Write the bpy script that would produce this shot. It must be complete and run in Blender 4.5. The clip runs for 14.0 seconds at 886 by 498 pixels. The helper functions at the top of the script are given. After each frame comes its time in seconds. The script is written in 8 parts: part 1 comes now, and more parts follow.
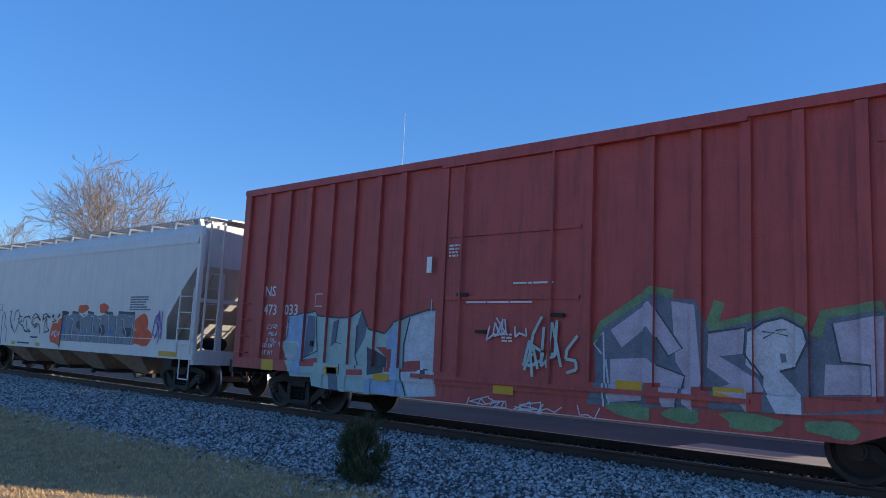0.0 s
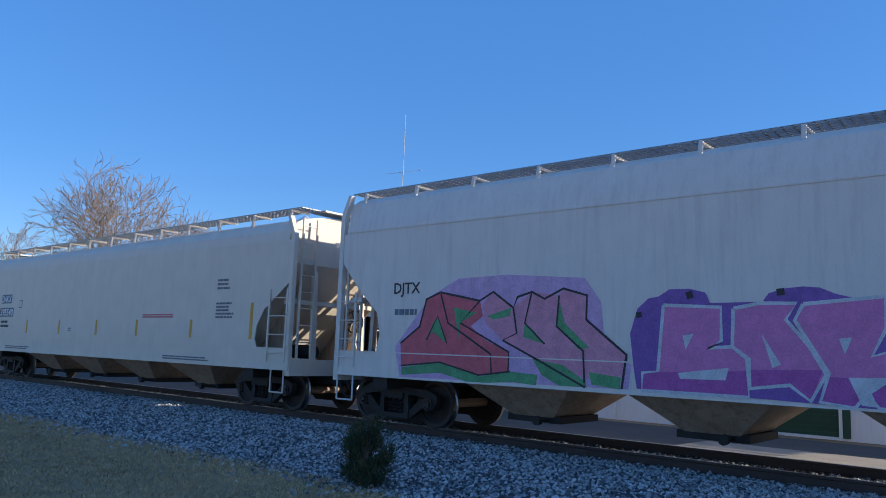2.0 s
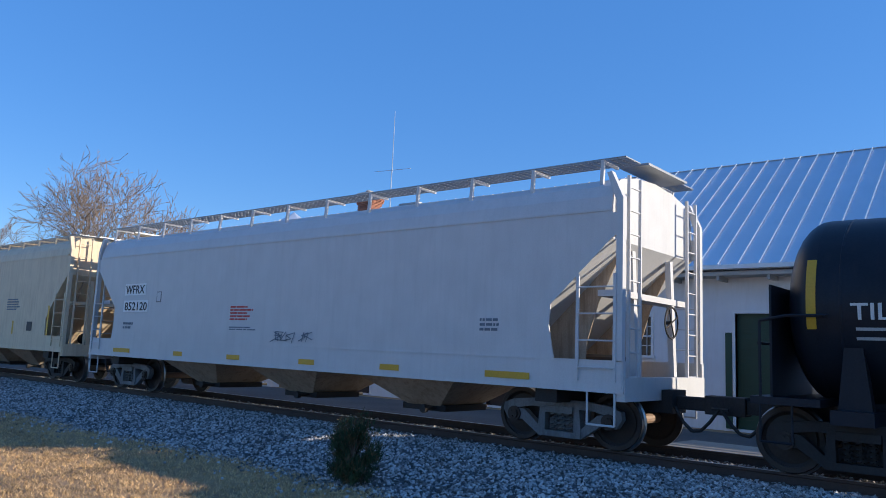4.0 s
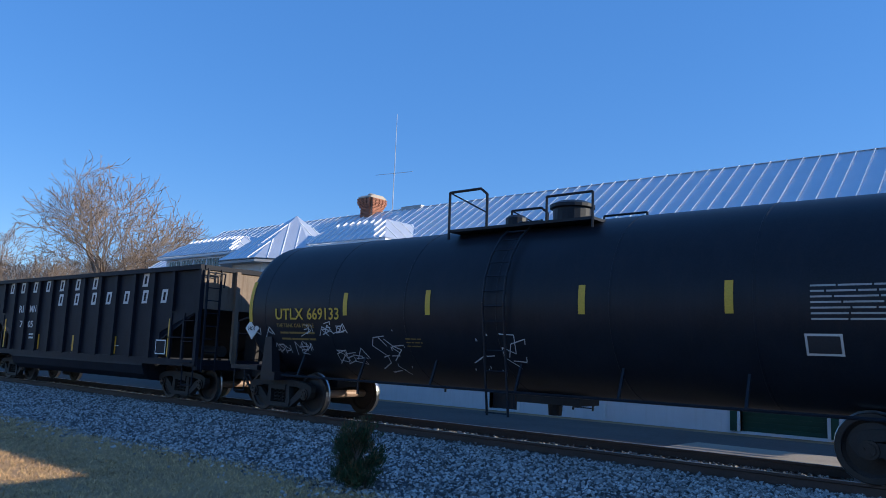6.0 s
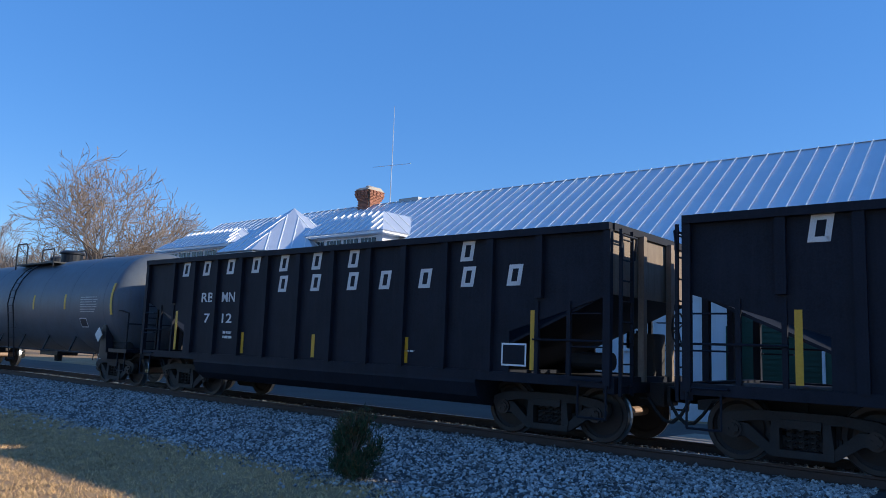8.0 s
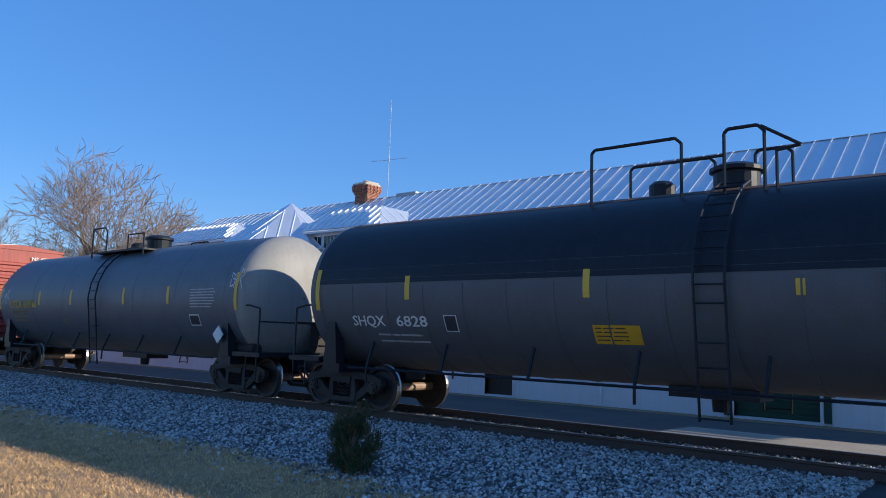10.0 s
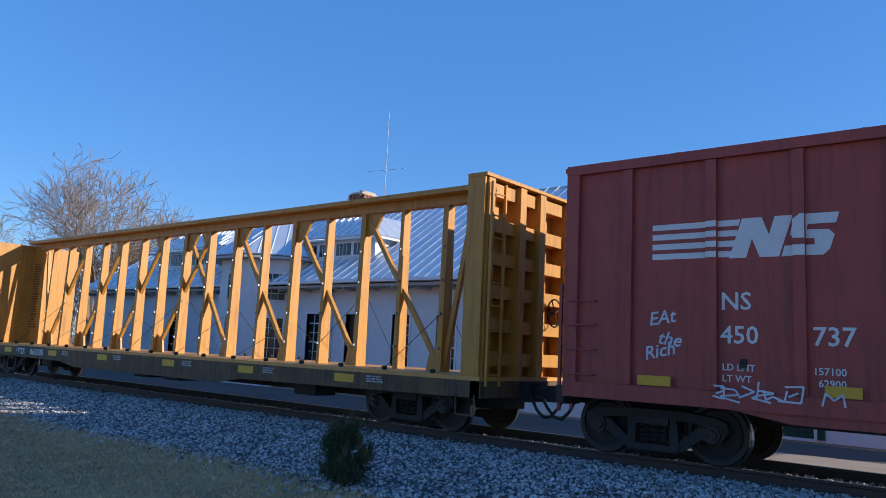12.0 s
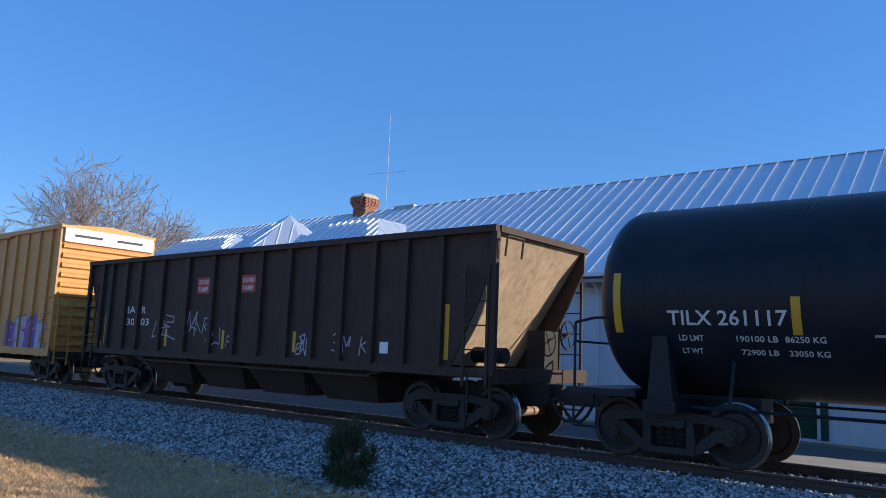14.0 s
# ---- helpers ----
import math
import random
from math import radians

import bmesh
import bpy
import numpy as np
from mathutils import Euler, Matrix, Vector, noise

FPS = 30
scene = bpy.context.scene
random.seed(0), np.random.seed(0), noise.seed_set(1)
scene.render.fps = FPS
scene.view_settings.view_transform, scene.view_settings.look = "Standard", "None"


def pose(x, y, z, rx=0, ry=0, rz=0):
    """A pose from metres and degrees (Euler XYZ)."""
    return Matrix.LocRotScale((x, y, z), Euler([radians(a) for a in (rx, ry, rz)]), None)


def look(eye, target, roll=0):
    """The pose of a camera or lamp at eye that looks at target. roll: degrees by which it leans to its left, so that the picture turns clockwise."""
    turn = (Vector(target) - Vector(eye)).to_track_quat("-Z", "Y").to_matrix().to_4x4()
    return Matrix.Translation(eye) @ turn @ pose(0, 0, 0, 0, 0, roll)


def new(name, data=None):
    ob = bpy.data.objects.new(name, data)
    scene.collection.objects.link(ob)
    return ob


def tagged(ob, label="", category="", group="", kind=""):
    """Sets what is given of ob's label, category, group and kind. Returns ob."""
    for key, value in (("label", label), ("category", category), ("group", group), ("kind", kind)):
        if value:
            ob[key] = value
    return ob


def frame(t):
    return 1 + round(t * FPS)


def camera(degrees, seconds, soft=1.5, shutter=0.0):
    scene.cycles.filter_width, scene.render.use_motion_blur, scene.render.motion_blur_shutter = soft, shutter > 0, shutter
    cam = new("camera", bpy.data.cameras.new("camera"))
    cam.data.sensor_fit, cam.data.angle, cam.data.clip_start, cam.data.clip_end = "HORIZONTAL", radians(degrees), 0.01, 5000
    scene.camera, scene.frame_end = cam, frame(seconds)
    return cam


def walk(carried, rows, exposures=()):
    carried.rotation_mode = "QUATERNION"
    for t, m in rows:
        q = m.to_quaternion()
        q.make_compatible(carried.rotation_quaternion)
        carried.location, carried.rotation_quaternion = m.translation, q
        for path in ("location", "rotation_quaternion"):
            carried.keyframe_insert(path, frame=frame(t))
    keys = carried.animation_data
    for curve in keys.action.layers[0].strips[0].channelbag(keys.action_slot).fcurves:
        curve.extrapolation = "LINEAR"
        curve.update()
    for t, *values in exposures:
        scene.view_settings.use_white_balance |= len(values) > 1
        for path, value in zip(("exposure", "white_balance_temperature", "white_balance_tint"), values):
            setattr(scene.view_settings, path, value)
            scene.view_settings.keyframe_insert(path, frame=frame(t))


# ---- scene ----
# Camera: held by hand on the lawn, 1.47 m above the rail heads; it only sways.
CAM_Z = 1.466
VIEW = [  # seconds, yaw, pitch, roll
    (0.0, 40.30, 7.74, -2.75),
    (0.5, 40.12, 7.77, -2.63),
    (1.0, 40.29, 7.83, -2.39),
    (1.5, 40.55, 7.83, -2.11),
    (2.0, 40.56, 7.80, -2.07),
    (2.5, 40.55, 7.69, -2.15),
    (3.0, 40.40, 7.64, -2.35),
    (3.5, 40.07, 7.67, -2.56),
    (4.0, 39.63, 7.71, -2.38),
    (6.5, 39.90, 7.94, -2.12),
    (7.0, 39.90, 7.66, -2.07),
    (9.5, 39.41, 7.06, -2.09),
    (10.0, 39.52, 6.91, -1.89),
    (10.5, 39.61, 6.96, -1.86),
    (11.0, 39.72, 7.15, -1.87),
    (11.5, 39.48, 7.48, -2.33),
    (12.0, 39.09, 7.76, -2.66),
    (12.5, 39.12, 8.00, -2.49),
    (13.0, 39.26, 8.16, -2.32),
    (13.5, 39.29, 8.11, -2.40),
    (14.0, 39.27, 7.92, -2.37),
]
cam = camera(61.06, 14.0, soft=0.9)
walk(cam, [(t, pose(0, 0, CAM_Z, 90 + p, r, w)) for t, w, p, r in VIEW], exposures=[(0.0, 0.29, 6250, 10), (14.0, 0.29, 6250, 10)])

# Track and train: x runs along the track, y away from the camera, z = 0 is the top of the rail.
TRACK = 12.048      # y of the track's middle
SPEED = 20.6      # metres a second, to the right

# World and sun
SUN = Vector((2.40, 1.385, 1.0)).normalized()
world = bpy.data.worlds.new("sky")
scene.world = world
world.use_nodes = True
wn = world.node_tree
sky = wn.nodes.new("ShaderNodeTexSky")
sky.sky_type, sky.sun_disc = 'NISHITA', False
sky.sun_elevation = math.asin(SUN.z)
sky.sun_rotation = math.atan2(SUN.x, SUN.y)
sky.air_density, sky.dust_density, sky.ozone_density = 1.0, 0.1, 3.0
deep = wn.nodes.new("ShaderNodeHueSaturation")      # a clear deep winter sky
deep.inputs["Saturation"].default_value = 1.25
deep.inputs["Hue"].default_value = 0.509
wn.links.new(sky.outputs[0], deep.inputs["Color"])
even = wn.nodes.new("ShaderNodeMix")      # dry air: nearly the same blue all round
even.data_type = 'RGBA'
even.inputs[0].default_value = 0.5
even.inputs[7].default_value = (0.56, 1.74, 4.45, 1)
wn.links.new(deep.outputs[0], even.inputs[6])
wn.links.new(even.outputs[2], wn.nodes["Background"].inputs[0])
wn.nodes["Background"].inputs[1].default_value = 0.15
sun = new("sun", bpy.data.lights.new("sun", 'SUN'))
sun.data.energy, sun.data.angle, sun.data.color = 5.0, radians(0.53), (1.0, 0.88, 0.70)
sun.matrix_world = look(SUN * 100, (0, 0, 0))


# Materials
def mat(name, col, rough=0.6, metal=0.0, var=0.12, scale=2.0, fine=40.0, bump=0.05, dirt=None, streak=0.0, spec=0.5, rnd=0.0, isl=0.0):
    """Colour varied at two scales, fine relief, and dirt or rust that runs down in streaks."""
    m = bpy.data.materials.new(name)
    m.use_nodes = True
    nt = m.node_tree
    N, K = nt.nodes.new, nt.links.new
    b = nt.nodes["Principled BSDF"]
    b.inputs["Roughness"].default_value, b.inputs["Metallic"].default_value = rough, metal
    b.inputs["Specular IOR Level"].default_value = spec
    tc = N("ShaderNodeTexCoord")
    n1, n2 = N("ShaderNodeTexNoise"), N("ShaderNodeTexNoise")
    n1.inputs["Scale"].default_value, n2.inputs["Scale"].default_value = scale, fine
    n1.inputs["Detail"].default_value = n2.inputs["Detail"].default_value = 4
    K(tc.outputs["Object"], n1.inputs["Vector"]), K(tc.outputs["Object"], n2.inputs["Vector"])
    add = N("ShaderNodeMath")
    add.operation = 'ADD'
    K(n1.outputs[0], add.inputs[0]), K(n2.outputs[0], add.inputs[1])
    ramp = N("ShaderNodeMapRange")
    ramp.inputs[1].default_value, ramp.inputs[2].default_value = 0.7, 1.3
    ramp.inputs[3].default_value, ramp.inputs[4].default_value = 1 - var, 1 + var
    K(add.outputs[0], ramp.inputs[0])
    val = ramp.outputs[0]
    if rnd or isl:
        src = N("ShaderNodeObjectInfo").outputs["Random"] if rnd else N("ShaderNodeNewGeometry").outputs["Random Per Island"]
        mr = N("ShaderNodeMapRange")
        mr.inputs[3].default_value, mr.inputs[4].default_value = 1 - (rnd or isl), 1 + (rnd or isl)
        K(src, mr.inputs[0])
        mul = N("ShaderNodeMath")
        mul.operation = 'MULTIPLY'
        K(val, mul.inputs[0]), K(mr.outputs[0], mul.inputs[1])
        val = mul.outputs[0]
    mix = N("ShaderNodeVectorMath")
    mix.operation = 'SCALE'
    mix.inputs[0].default_value = col
    K(val, mix.inputs["Scale"])
    out = mix.outputs[0]
    if dirt:
        mp = N("ShaderNodeMapping")
        mp.inputs["Scale"].default_value = (6, 6, 0.5)
        K(tc.outputs["Object"], mp.inputs[0])
        n3 = N("ShaderNodeTexNoise")
        n3.inputs["Scale"].default_value, n3.inputs["Detail"].default_value, n3.inputs["Roughness"].default_value = 1.6, 6, 0.65
        K(mp.outputs[0], n3.inputs["Vector"])
        r3 = N("ShaderNodeMapRange")
        r3.inputs[1].default_value, r3.inputs[2].default_value, r3.inputs[4].default_value = 0.48, 0.75, streak
        K(n3.outputs[0], r3.inputs[0])
        mx = N("ShaderNodeMix")
        mx.data_type = 'RGBA'
        K(r3.outputs[0], mx.inputs[0]), K(out, mx.inputs[6])
        mx.inputs[7].default_value = (*dirt, 1)
        out = mx.outputs[2]
    K(out, b.inputs["Base Color"])
    if bump:
        bp = N("ShaderNodeBump")
        bp.inputs["Strength"].default_value, bp.inputs["Distance"].default_value = bump, 0.02
        K(n2.outputs[0], bp.inputs["Height"]), K(bp.outputs[0], b.inputs["Normal"])
    return m


RUST, GRIME = (0.11, 0.045, 0.022), (0.05, 0.045, 0.04)
M = dict(
    maroon=mat("maroon_paint", (0.43, 0.074, 0.062), 0.55, dirt=(0.20, 0.042, 0.040), streak=0.7, var=0.15),
    red=mat("oxide_red_paint", (0.34, 0.057, 0.042), 0.55, dirt=(0.15, 0.036, 0.029), streak=0.8, var=0.15),
    grey=mat("light_grey_paint", (0.70, 0.655, 0.60), 0.5, dirt=(0.50, 0.48, 0.44), streak=0.5, var=0.06),
    grey_b=mat("blue_grey_paint", (0.58, 0.57, 0.57), 0.45, dirt=(0.44, 0.44, 0.44), streak=0.3, var=0.06),
    putty=mat("putty_grey_paint", (0.68, 0.60, 0.50), 0.5, dirt=(0.54, 0.48, 0.40), streak=0.35, var=0.06),
    tan=mat("tan_paint", (0.68, 0.54, 0.37), 0.55, dirt=(0.44, 0.30, 0.18), streak=0.5, var=0.08),
    bay=mat("dusty_and_shade_steel", (0.44, 0.34, 0.25), 0.7, dirt=(0.20, 0.13, 0.08), streak=0.8, var=0.2),
    black=mat("black_tank_paint", (0.014, 0.018, 0.026), 0.42, dirt=(0.026, 0.026, 0.030), streak=0.5, var=0.2, bump=0.02, spec=0.20),
    pale_head=mat("sunlit_grey_tank_head", (0.27, 0.265, 0.25), 0.6, dirt=(0.20, 0.18, 0.16), streak=0.5, var=0.1, bump=0.02),
    slate=mat("slate_tank_paint", (0.095, 0.112, 0.135), 0.5, dirt=(0.085, 0.075, 0.066), streak=0.5, var=0.15, bump=0.02),
    dusty=mat("dusty_tank_black", (0.088, 0.094, 0.104), 0.6, dirt=(0.10, 0.08, 0.065), streak=0.6, var=0.15, bump=0.02),
    head=mat("sunlit_dusty_tank_head", (0.36, 0.33, 0.28), 0.6, dirt=(0.36, 0.20, 0.10), streak=0.7, var=0.15, bump=0.02),
    crown=mat("rust_bleached_paint", (0.10, 0.050, 0.036), 0.75, dirt=(0.03, 0.026, 0.028), streak=0.8, var=0.3, bump=0.02),
    coal=mat("black_hopper_paint", (0.014, 0.017, 0.026), 0.55, dirt=(0.026, 0.028, 0.036), streak=0.5, var=0.25, spec=0.12),
    coal_end=mat("sunlit_dusty_hopper_end", (0.20, 0.15, 0.11), 0.7, dirt=(0.09, 0.05, 0.03), streak=0.7, var=0.2),
    rusty=mat("rusted_brown_steel", (0.052, 0.027, 0.018), 0.75, dirt=(0.018, 0.012, 0.010), streak=0.7, var=0.3),
    rustend=mat("sunlit_rusted_end", (0.46, 0.34, 0.23), 0.75, dirt=(0.22, 0.11, 0.06), streak=0.7, var=0.2),
    yellow=mat("weathered_yellow_paint", (0.50, 0.225, 0.032), 0.5, dirt=(0.24, 0.09, 0.022), streak=0.75, var=0.12),
    yellow_b=mat("railcar_yellow_paint", (0.60, 0.28, 0.065), 0.55, dirt=(0.35, 0.2, 0.08), streak=0.5, var=0.1),
    deck=mat("grimy_yellow_sill", (0.12, 0.07, 0.03), 0.7, dirt=(0.022, 0.015, 0.013), streak=1.0, var=0.4),
    iron=mat("truck_iron", (0.036, 0.033, 0.032), 0.65, var=0.3, dirt=(0.05, 0.026, 0.018), streak=0.35, spec=0.25),
    truckgrey=mat("grey_truck_iron", (0.16, 0.17, 0.18), 0.6, var=0.25, dirt=GRIME, streak=0.6),
    wheel=mat("wheel_steel", (0.036, 0.026, 0.022), 0.55, 0.2, var=0.3),
    tread=mat("polished_tread", (0.40, 0.40, 0.40), 0.28, 1.0, var=0.1),
    axle=mat("axle_steel", (0.30, 0.20, 0.14), 0.55, 0.1, var=0.2),
    white=mat("white_lettering", (0.66, 0.66, 0.64), 0.6, var=0.12, fine=60),
    fadegold=mat("faded_yellow_stencil", (0.28, 0.19, 0.05), 0.6, var=0.15),
    gold=mat("yellow_lettering", (0.62, 0.40, 0.04), 0.55, var=0.12),
    ink=mat("black_lettering", (0.03, 0.03, 0.035), 0.6, var=0.15),
    faint=mat("faded_stencil", (0.42, 0.42, 0.41), 0.65, var=0.15),
    plate=mat("pale_stencil_panel", (0.84, 0.84, 0.83), 0.6, var=0.06),
    stripe=mat("reflector_yellow", (0.62, 0.34, 0.02), 0.45, var=0.1),
    galv=mat("galvanised_grating", (0.30, 0.31, 0.32), 0.45, 0.6, var=0.12),
    redink=mat("red_stencil", (0.5, 0.06, 0.05), 0.6, var=0.1),
    hose=mat("rubber_hose", (0.02, 0.02, 0.02), 0.7),
    g_white=mat("white_spray", (0.55, 0.57, 0.60), 0.65, var=0.2, scale=5),
    g_lilac=mat("lilac_spray", (0.46, 0.41, 0.48), 0.65, var=0.2, scale=5),
    g_green=mat("green_spray", (0.16, 0.27, 0.13), 0.65, var=0.25, scale=5),
    g_dark=mat("charcoal_spray", (0.06, 0.075, 0.09), 0.65, var=0.25, scale=5),
    g_blue=mat("blue_spray", (0.12, 0.20, 0.42), 0.65, var=0.25, scale=5),
    g_sky=mat("pale_blue_spray", (0.30, 0.42, 0.58), 0.65, var=0.2, scale=5),
    g_steel=mat("steel_grey_spray", (0.14, 0.17, 0.21), 0.65, var=0.25, scale=5),
    g_grey=mat("grey_spray", (0.22, 0.235, 0.25), 0.65, var=0.25, scale=5),
    g_orange=mat("orange_spray", (0.72, 0.10, 0.03), 0.65, var=0.2, scale=5),
    g_pink=mat("pink_spray", (0.60, 0.20, 0.42), 0.65, var=0.15, scale=5),
    g_purple=mat("purple_spray", (0.22, 0.10, 0.36), 0.65, var=0.2, scale=5),
    g_coral=mat("coral_spray", (0.58, 0.12, 0.15), 0.65, var=0.2, scale=5),
    g_mint=mat("mint_spray", (0.38, 0.50, 0.46), 0.65, var=0.15, scale=5),
    g_halo=mat("lilac_pink_mist", (0.56, 0.36, 0.56), 0.65, var=0.2, scale=5),
    g_rose=mat("rose_spray", (0.62, 0.27, 0.36), 0.65, var=0.2, scale=5),
    g_leaf=mat("leaf_green_spray", (0.10, 0.32, 0.14), 0.65, var=0.25, scale=5),
    g_magenta=mat("magenta_spray", (0.42, 0.10, 0.34), 0.65, var=0.2, scale=5),
    g_cream=mat("cream_spray", (0.46, 0.44, 0.34), 0.65, var=0.25, scale=5),
    g_teal=mat("teal_spray", (0.04, 0.17, 0.13), 0.65, var=0.2, scale=5),
    rail=mat("rusted_rail", (0.060, 0.034, 0.026), 0.7, var=0.25),
    railtop=mat("polished_rail_head", (0.42, 0.42, 0.43), 0.3, 1.0, var=0.1),
    tie=mat("creosoted_wood", (0.040, 0.031, 0.026), 0.85, var=0.3, bump=0.4, rnd=0.3),
    ballast=mat("ballast_bed", (0.07, 0.073, 0.08), 0.9, var=0.35, fine=30, bump=0.6),
    stone=mat("ballast_stone", (0.35, 0.335, 0.325), 0.8, var=0.2, isl=0.85),
    lawn=mat("dry_lawn", (0.36, 0.225, 0.115), 0.95, var=0.35, scale=0.9, fine=25, bump=0.5, dirt=(0.16, 0.118, 0.06), streak=0.5),
    straw=mat("straw_grass", (0.62, 0.405, 0.20), 0.9, var=0.2, isl=0.4),
    blade=mat("green_grass", (0.26, 0.17, 0.085), 0.85, var=0.2, isl=0.4),
    road=mat("worn_asphalt", (0.085, 0.075, 0.066), 0.9, var=0.25, scale=0.6, fine=60, bump=0.15, dirt=(0.16, 0.15, 0.14), streak=0.4),
    slab=mat("old_concrete", (0.32, 0.27, 0.21), 0.9, var=0.2, scale=1.2, bump=0.15),
    wall=mat("white_stucco", (0.72, 0.72, 0.74), 0.85, var=0.05, fine=80, bump=0.1, dirt=(0.55, 0.52, 0.48), streak=0.25),
    seam=mat("sunlit_seam_metal", (0.85, 0.85, 0.85), 0.5, 0.0, var=0.04),
    roof=mat("standing_seam_metal", (0.66, 0.70, 0.76), 0.36, 0.5, var=0.06, scale=0.7, bump=0.01),
    trim=mat("white_trim_paint", (0.74, 0.74, 0.74), 0.6, var=0.05),
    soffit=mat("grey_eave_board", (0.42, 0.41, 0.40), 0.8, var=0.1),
    glass=mat("dark_window_glass", (0.02, 0.023, 0.027), 0.08, var=0.1, bump=0.0),
    green=mat("dark_green_paint", (0.008, 0.055, 0.034), 0.5, var=0.15),
    doorbrown=mat("dark_door_paint", (0.035, 0.022, 0.02), 0.5, var=0.15),
    brick=mat("red_brick", (0.28, 0.115, 0.07), 0.85, var=0.2, rnd=0.3),
    mortar=mat("mortar", (0.40, 0.36, 0.31), 0.9),
    steel=mat("aerial_aluminium", (0.62, 0.62, 0.62), 0.4, 0.7),
    bark=mat("grey_bark", (0.17, 0.13, 0.10), 0.9, var=0.25, fine=20),
    twig=mat("pale_twigs", (0.19, 0.145, 0.115), 0.9, var=0.2, isl=0.25),
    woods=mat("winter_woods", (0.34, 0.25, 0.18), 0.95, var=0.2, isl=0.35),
    cedar=mat("cedar_needles", (0.030, 0.062, 0.024), 0.8, var=0.25, isl=0.45),
    cedarbrown=mat("browned_needles", (0.12, 0.085, 0.04), 0.9, var=0.25, isl=0.4),
)


# Mesh helpers
def box(bm, x0, x1, y0, y1, z0, z1):
    v = [bm.verts.new(c) for c in ((x0, y0, z0), (x1, y0, z0), (x1, y1, z0), (x0, y1, z0), (x0, y0, z1), (x1, y0, z1), (x1, y1, z1), (x0, y1, z1))]
    for q in ((3, 2, 1, 0), (4, 5, 6, 7), (0, 1, 5, 4), (1, 2, 6, 5), (2, 3, 7, 6), (3, 0, 4, 7)):
        bm.faces.new([v[i] for i in q])
    return bm


def beam(bm, a, b, w, d, up=(0, 1, 0)):
    """A straight bar of section w by d from a to b."""
    a, b = Vector(a), Vector(b)
    t = (b - a).normalized()
    s = t.cross(Vector(up))
    if s.length < 1e-4:
        s = t.cross(Vector((1, 0, 0)))
    s.normalize()
    n = s.cross(t)
    ring = [[p + s * i * w / 2 + n * j * d / 2 for i, j in ((-1, -1), (1, -1), (1, 1), (-1, 1))] for p in (a, b)]
    v = [[bm.verts.new(c) for c in r] for r in ring]
    for i in range(4):
        bm.faces.new((v[0][i], v[0][(i + 1) % 4], v[1][(i + 1) % 4], v[1][i]))
    bm.faces.new(v[0][::-1]), bm.faces.new(v[1])
    return bm


def rod(bm, a, b, r, n=6, r2=None, caps=True):
    a, b = Vector(a), Vector(b)
    t = (b - a).normalized()
    s = t.orthogonal().normalized()
    u = t.cross(s)
    r2 = r if r2 is None else r2
    v = [[bm.verts.new(p + (s * math.cos(k * math.tau / n) + u * math.sin(k * math.tau / n)) * q) for k in range(n)] for p, q in ((a, r), (b, r2))]
    for i in range(n):
        bm.faces.new((v[0][i], v[0][(i + 1) % n], v[1][(i + 1) % n], v[1][i]))
    if caps:
        bm.faces.new(v[0][::-1]), bm.faces.new(v[1])
    return bm


def pipe(bm, pts, r, n=6):
    for a, b in zip(pts, pts[1:]):
        rod(bm, a, b, r, n)
    return bm


def prism(bm, poly, y0, y1):
    """An (x, z) outline given depth from y0 to y1."""
    a = [bm.verts.new((x, y0, z)) for x, z in poly]
    b = [bm.verts.new((x, y1, z)) for x, z in poly]
    n = len(poly)
    for i in range(n):
        bm.faces.new((a[i], b[i], b[(i + 1) % n], a[(i + 1) % n]))
    bm.faces.new(a), bm.faces.new(b[::-1])
    return bm


def extrude_x(bm, prof, x0, x1):
    """A (y, z) outline drawn out along x."""
    a = [bm.verts.new((x0, y, z)) for y, z in prof]
    b = [bm.verts.new((x1, y, z)) for y, z in prof]
    n = len(prof)
    for i in range(n):
        bm.faces.new((a[i], a[(i + 1) % n], b[(i + 1) % n], b[i]))
    bm.faces.new(a[::-1]), bm.faces.new(b)
    return bm


def lathe_y(bm, prof, x, z, n=24):
    """A (radius, y) outline turned about an axis along y."""
    rings = [[bm.verts.new((x + r * math.cos(k * math.tau / n), y, z + r * math.sin(k * math.tau / n))) for k in range(n)] for r, y in prof]
    for a, b in zip(rings, rings[1:]):
        for i in range(n):
            bm.faces.new((a[i], a[(i + 1) % n], b[(i + 1) % n], b[i]))
    bm.faces.new(rings[0][::-1]), bm.faces.new(rings[-1])
    return bm


def mesh(name, bm, material, smooth=False, bevel=0.0):
    bmesh.ops.recalc_face_normals(bm, faces=bm.faces)
    if bevel:
        bmesh.ops.bevel(bm, geom=list(bm.edges), offset=bevel, segments=2, affect='EDGES', profile=0.6)
    me = bpy.data.meshes.new(name)
    bm.to_mesh(me)
    bm.free()
    for m in (material if isinstance(material, (list, tuple)) else [material]):
        me.materials.append(M[m] if isinstance(m, str) else m)
    if smooth:
        me.polygons.foreach_set("use_smooth", [True] * len(me.polygons))
    return me


def part(name, bm, material, parent=None, label="", smooth=False, bevel=0.0):
    """One mesh object out of a bmesh (or a ready mesh), under a thing or part."""
    me = bm if isinstance(bm, bpy.types.Mesh) else mesh(name, bm, material, smooth, bevel)
    ob = new(name, me)
    if parent:
        ob.parent = parent
    if label:
        tagged(ob, label)
    return ob


B = bmesh.new
FONT = {}


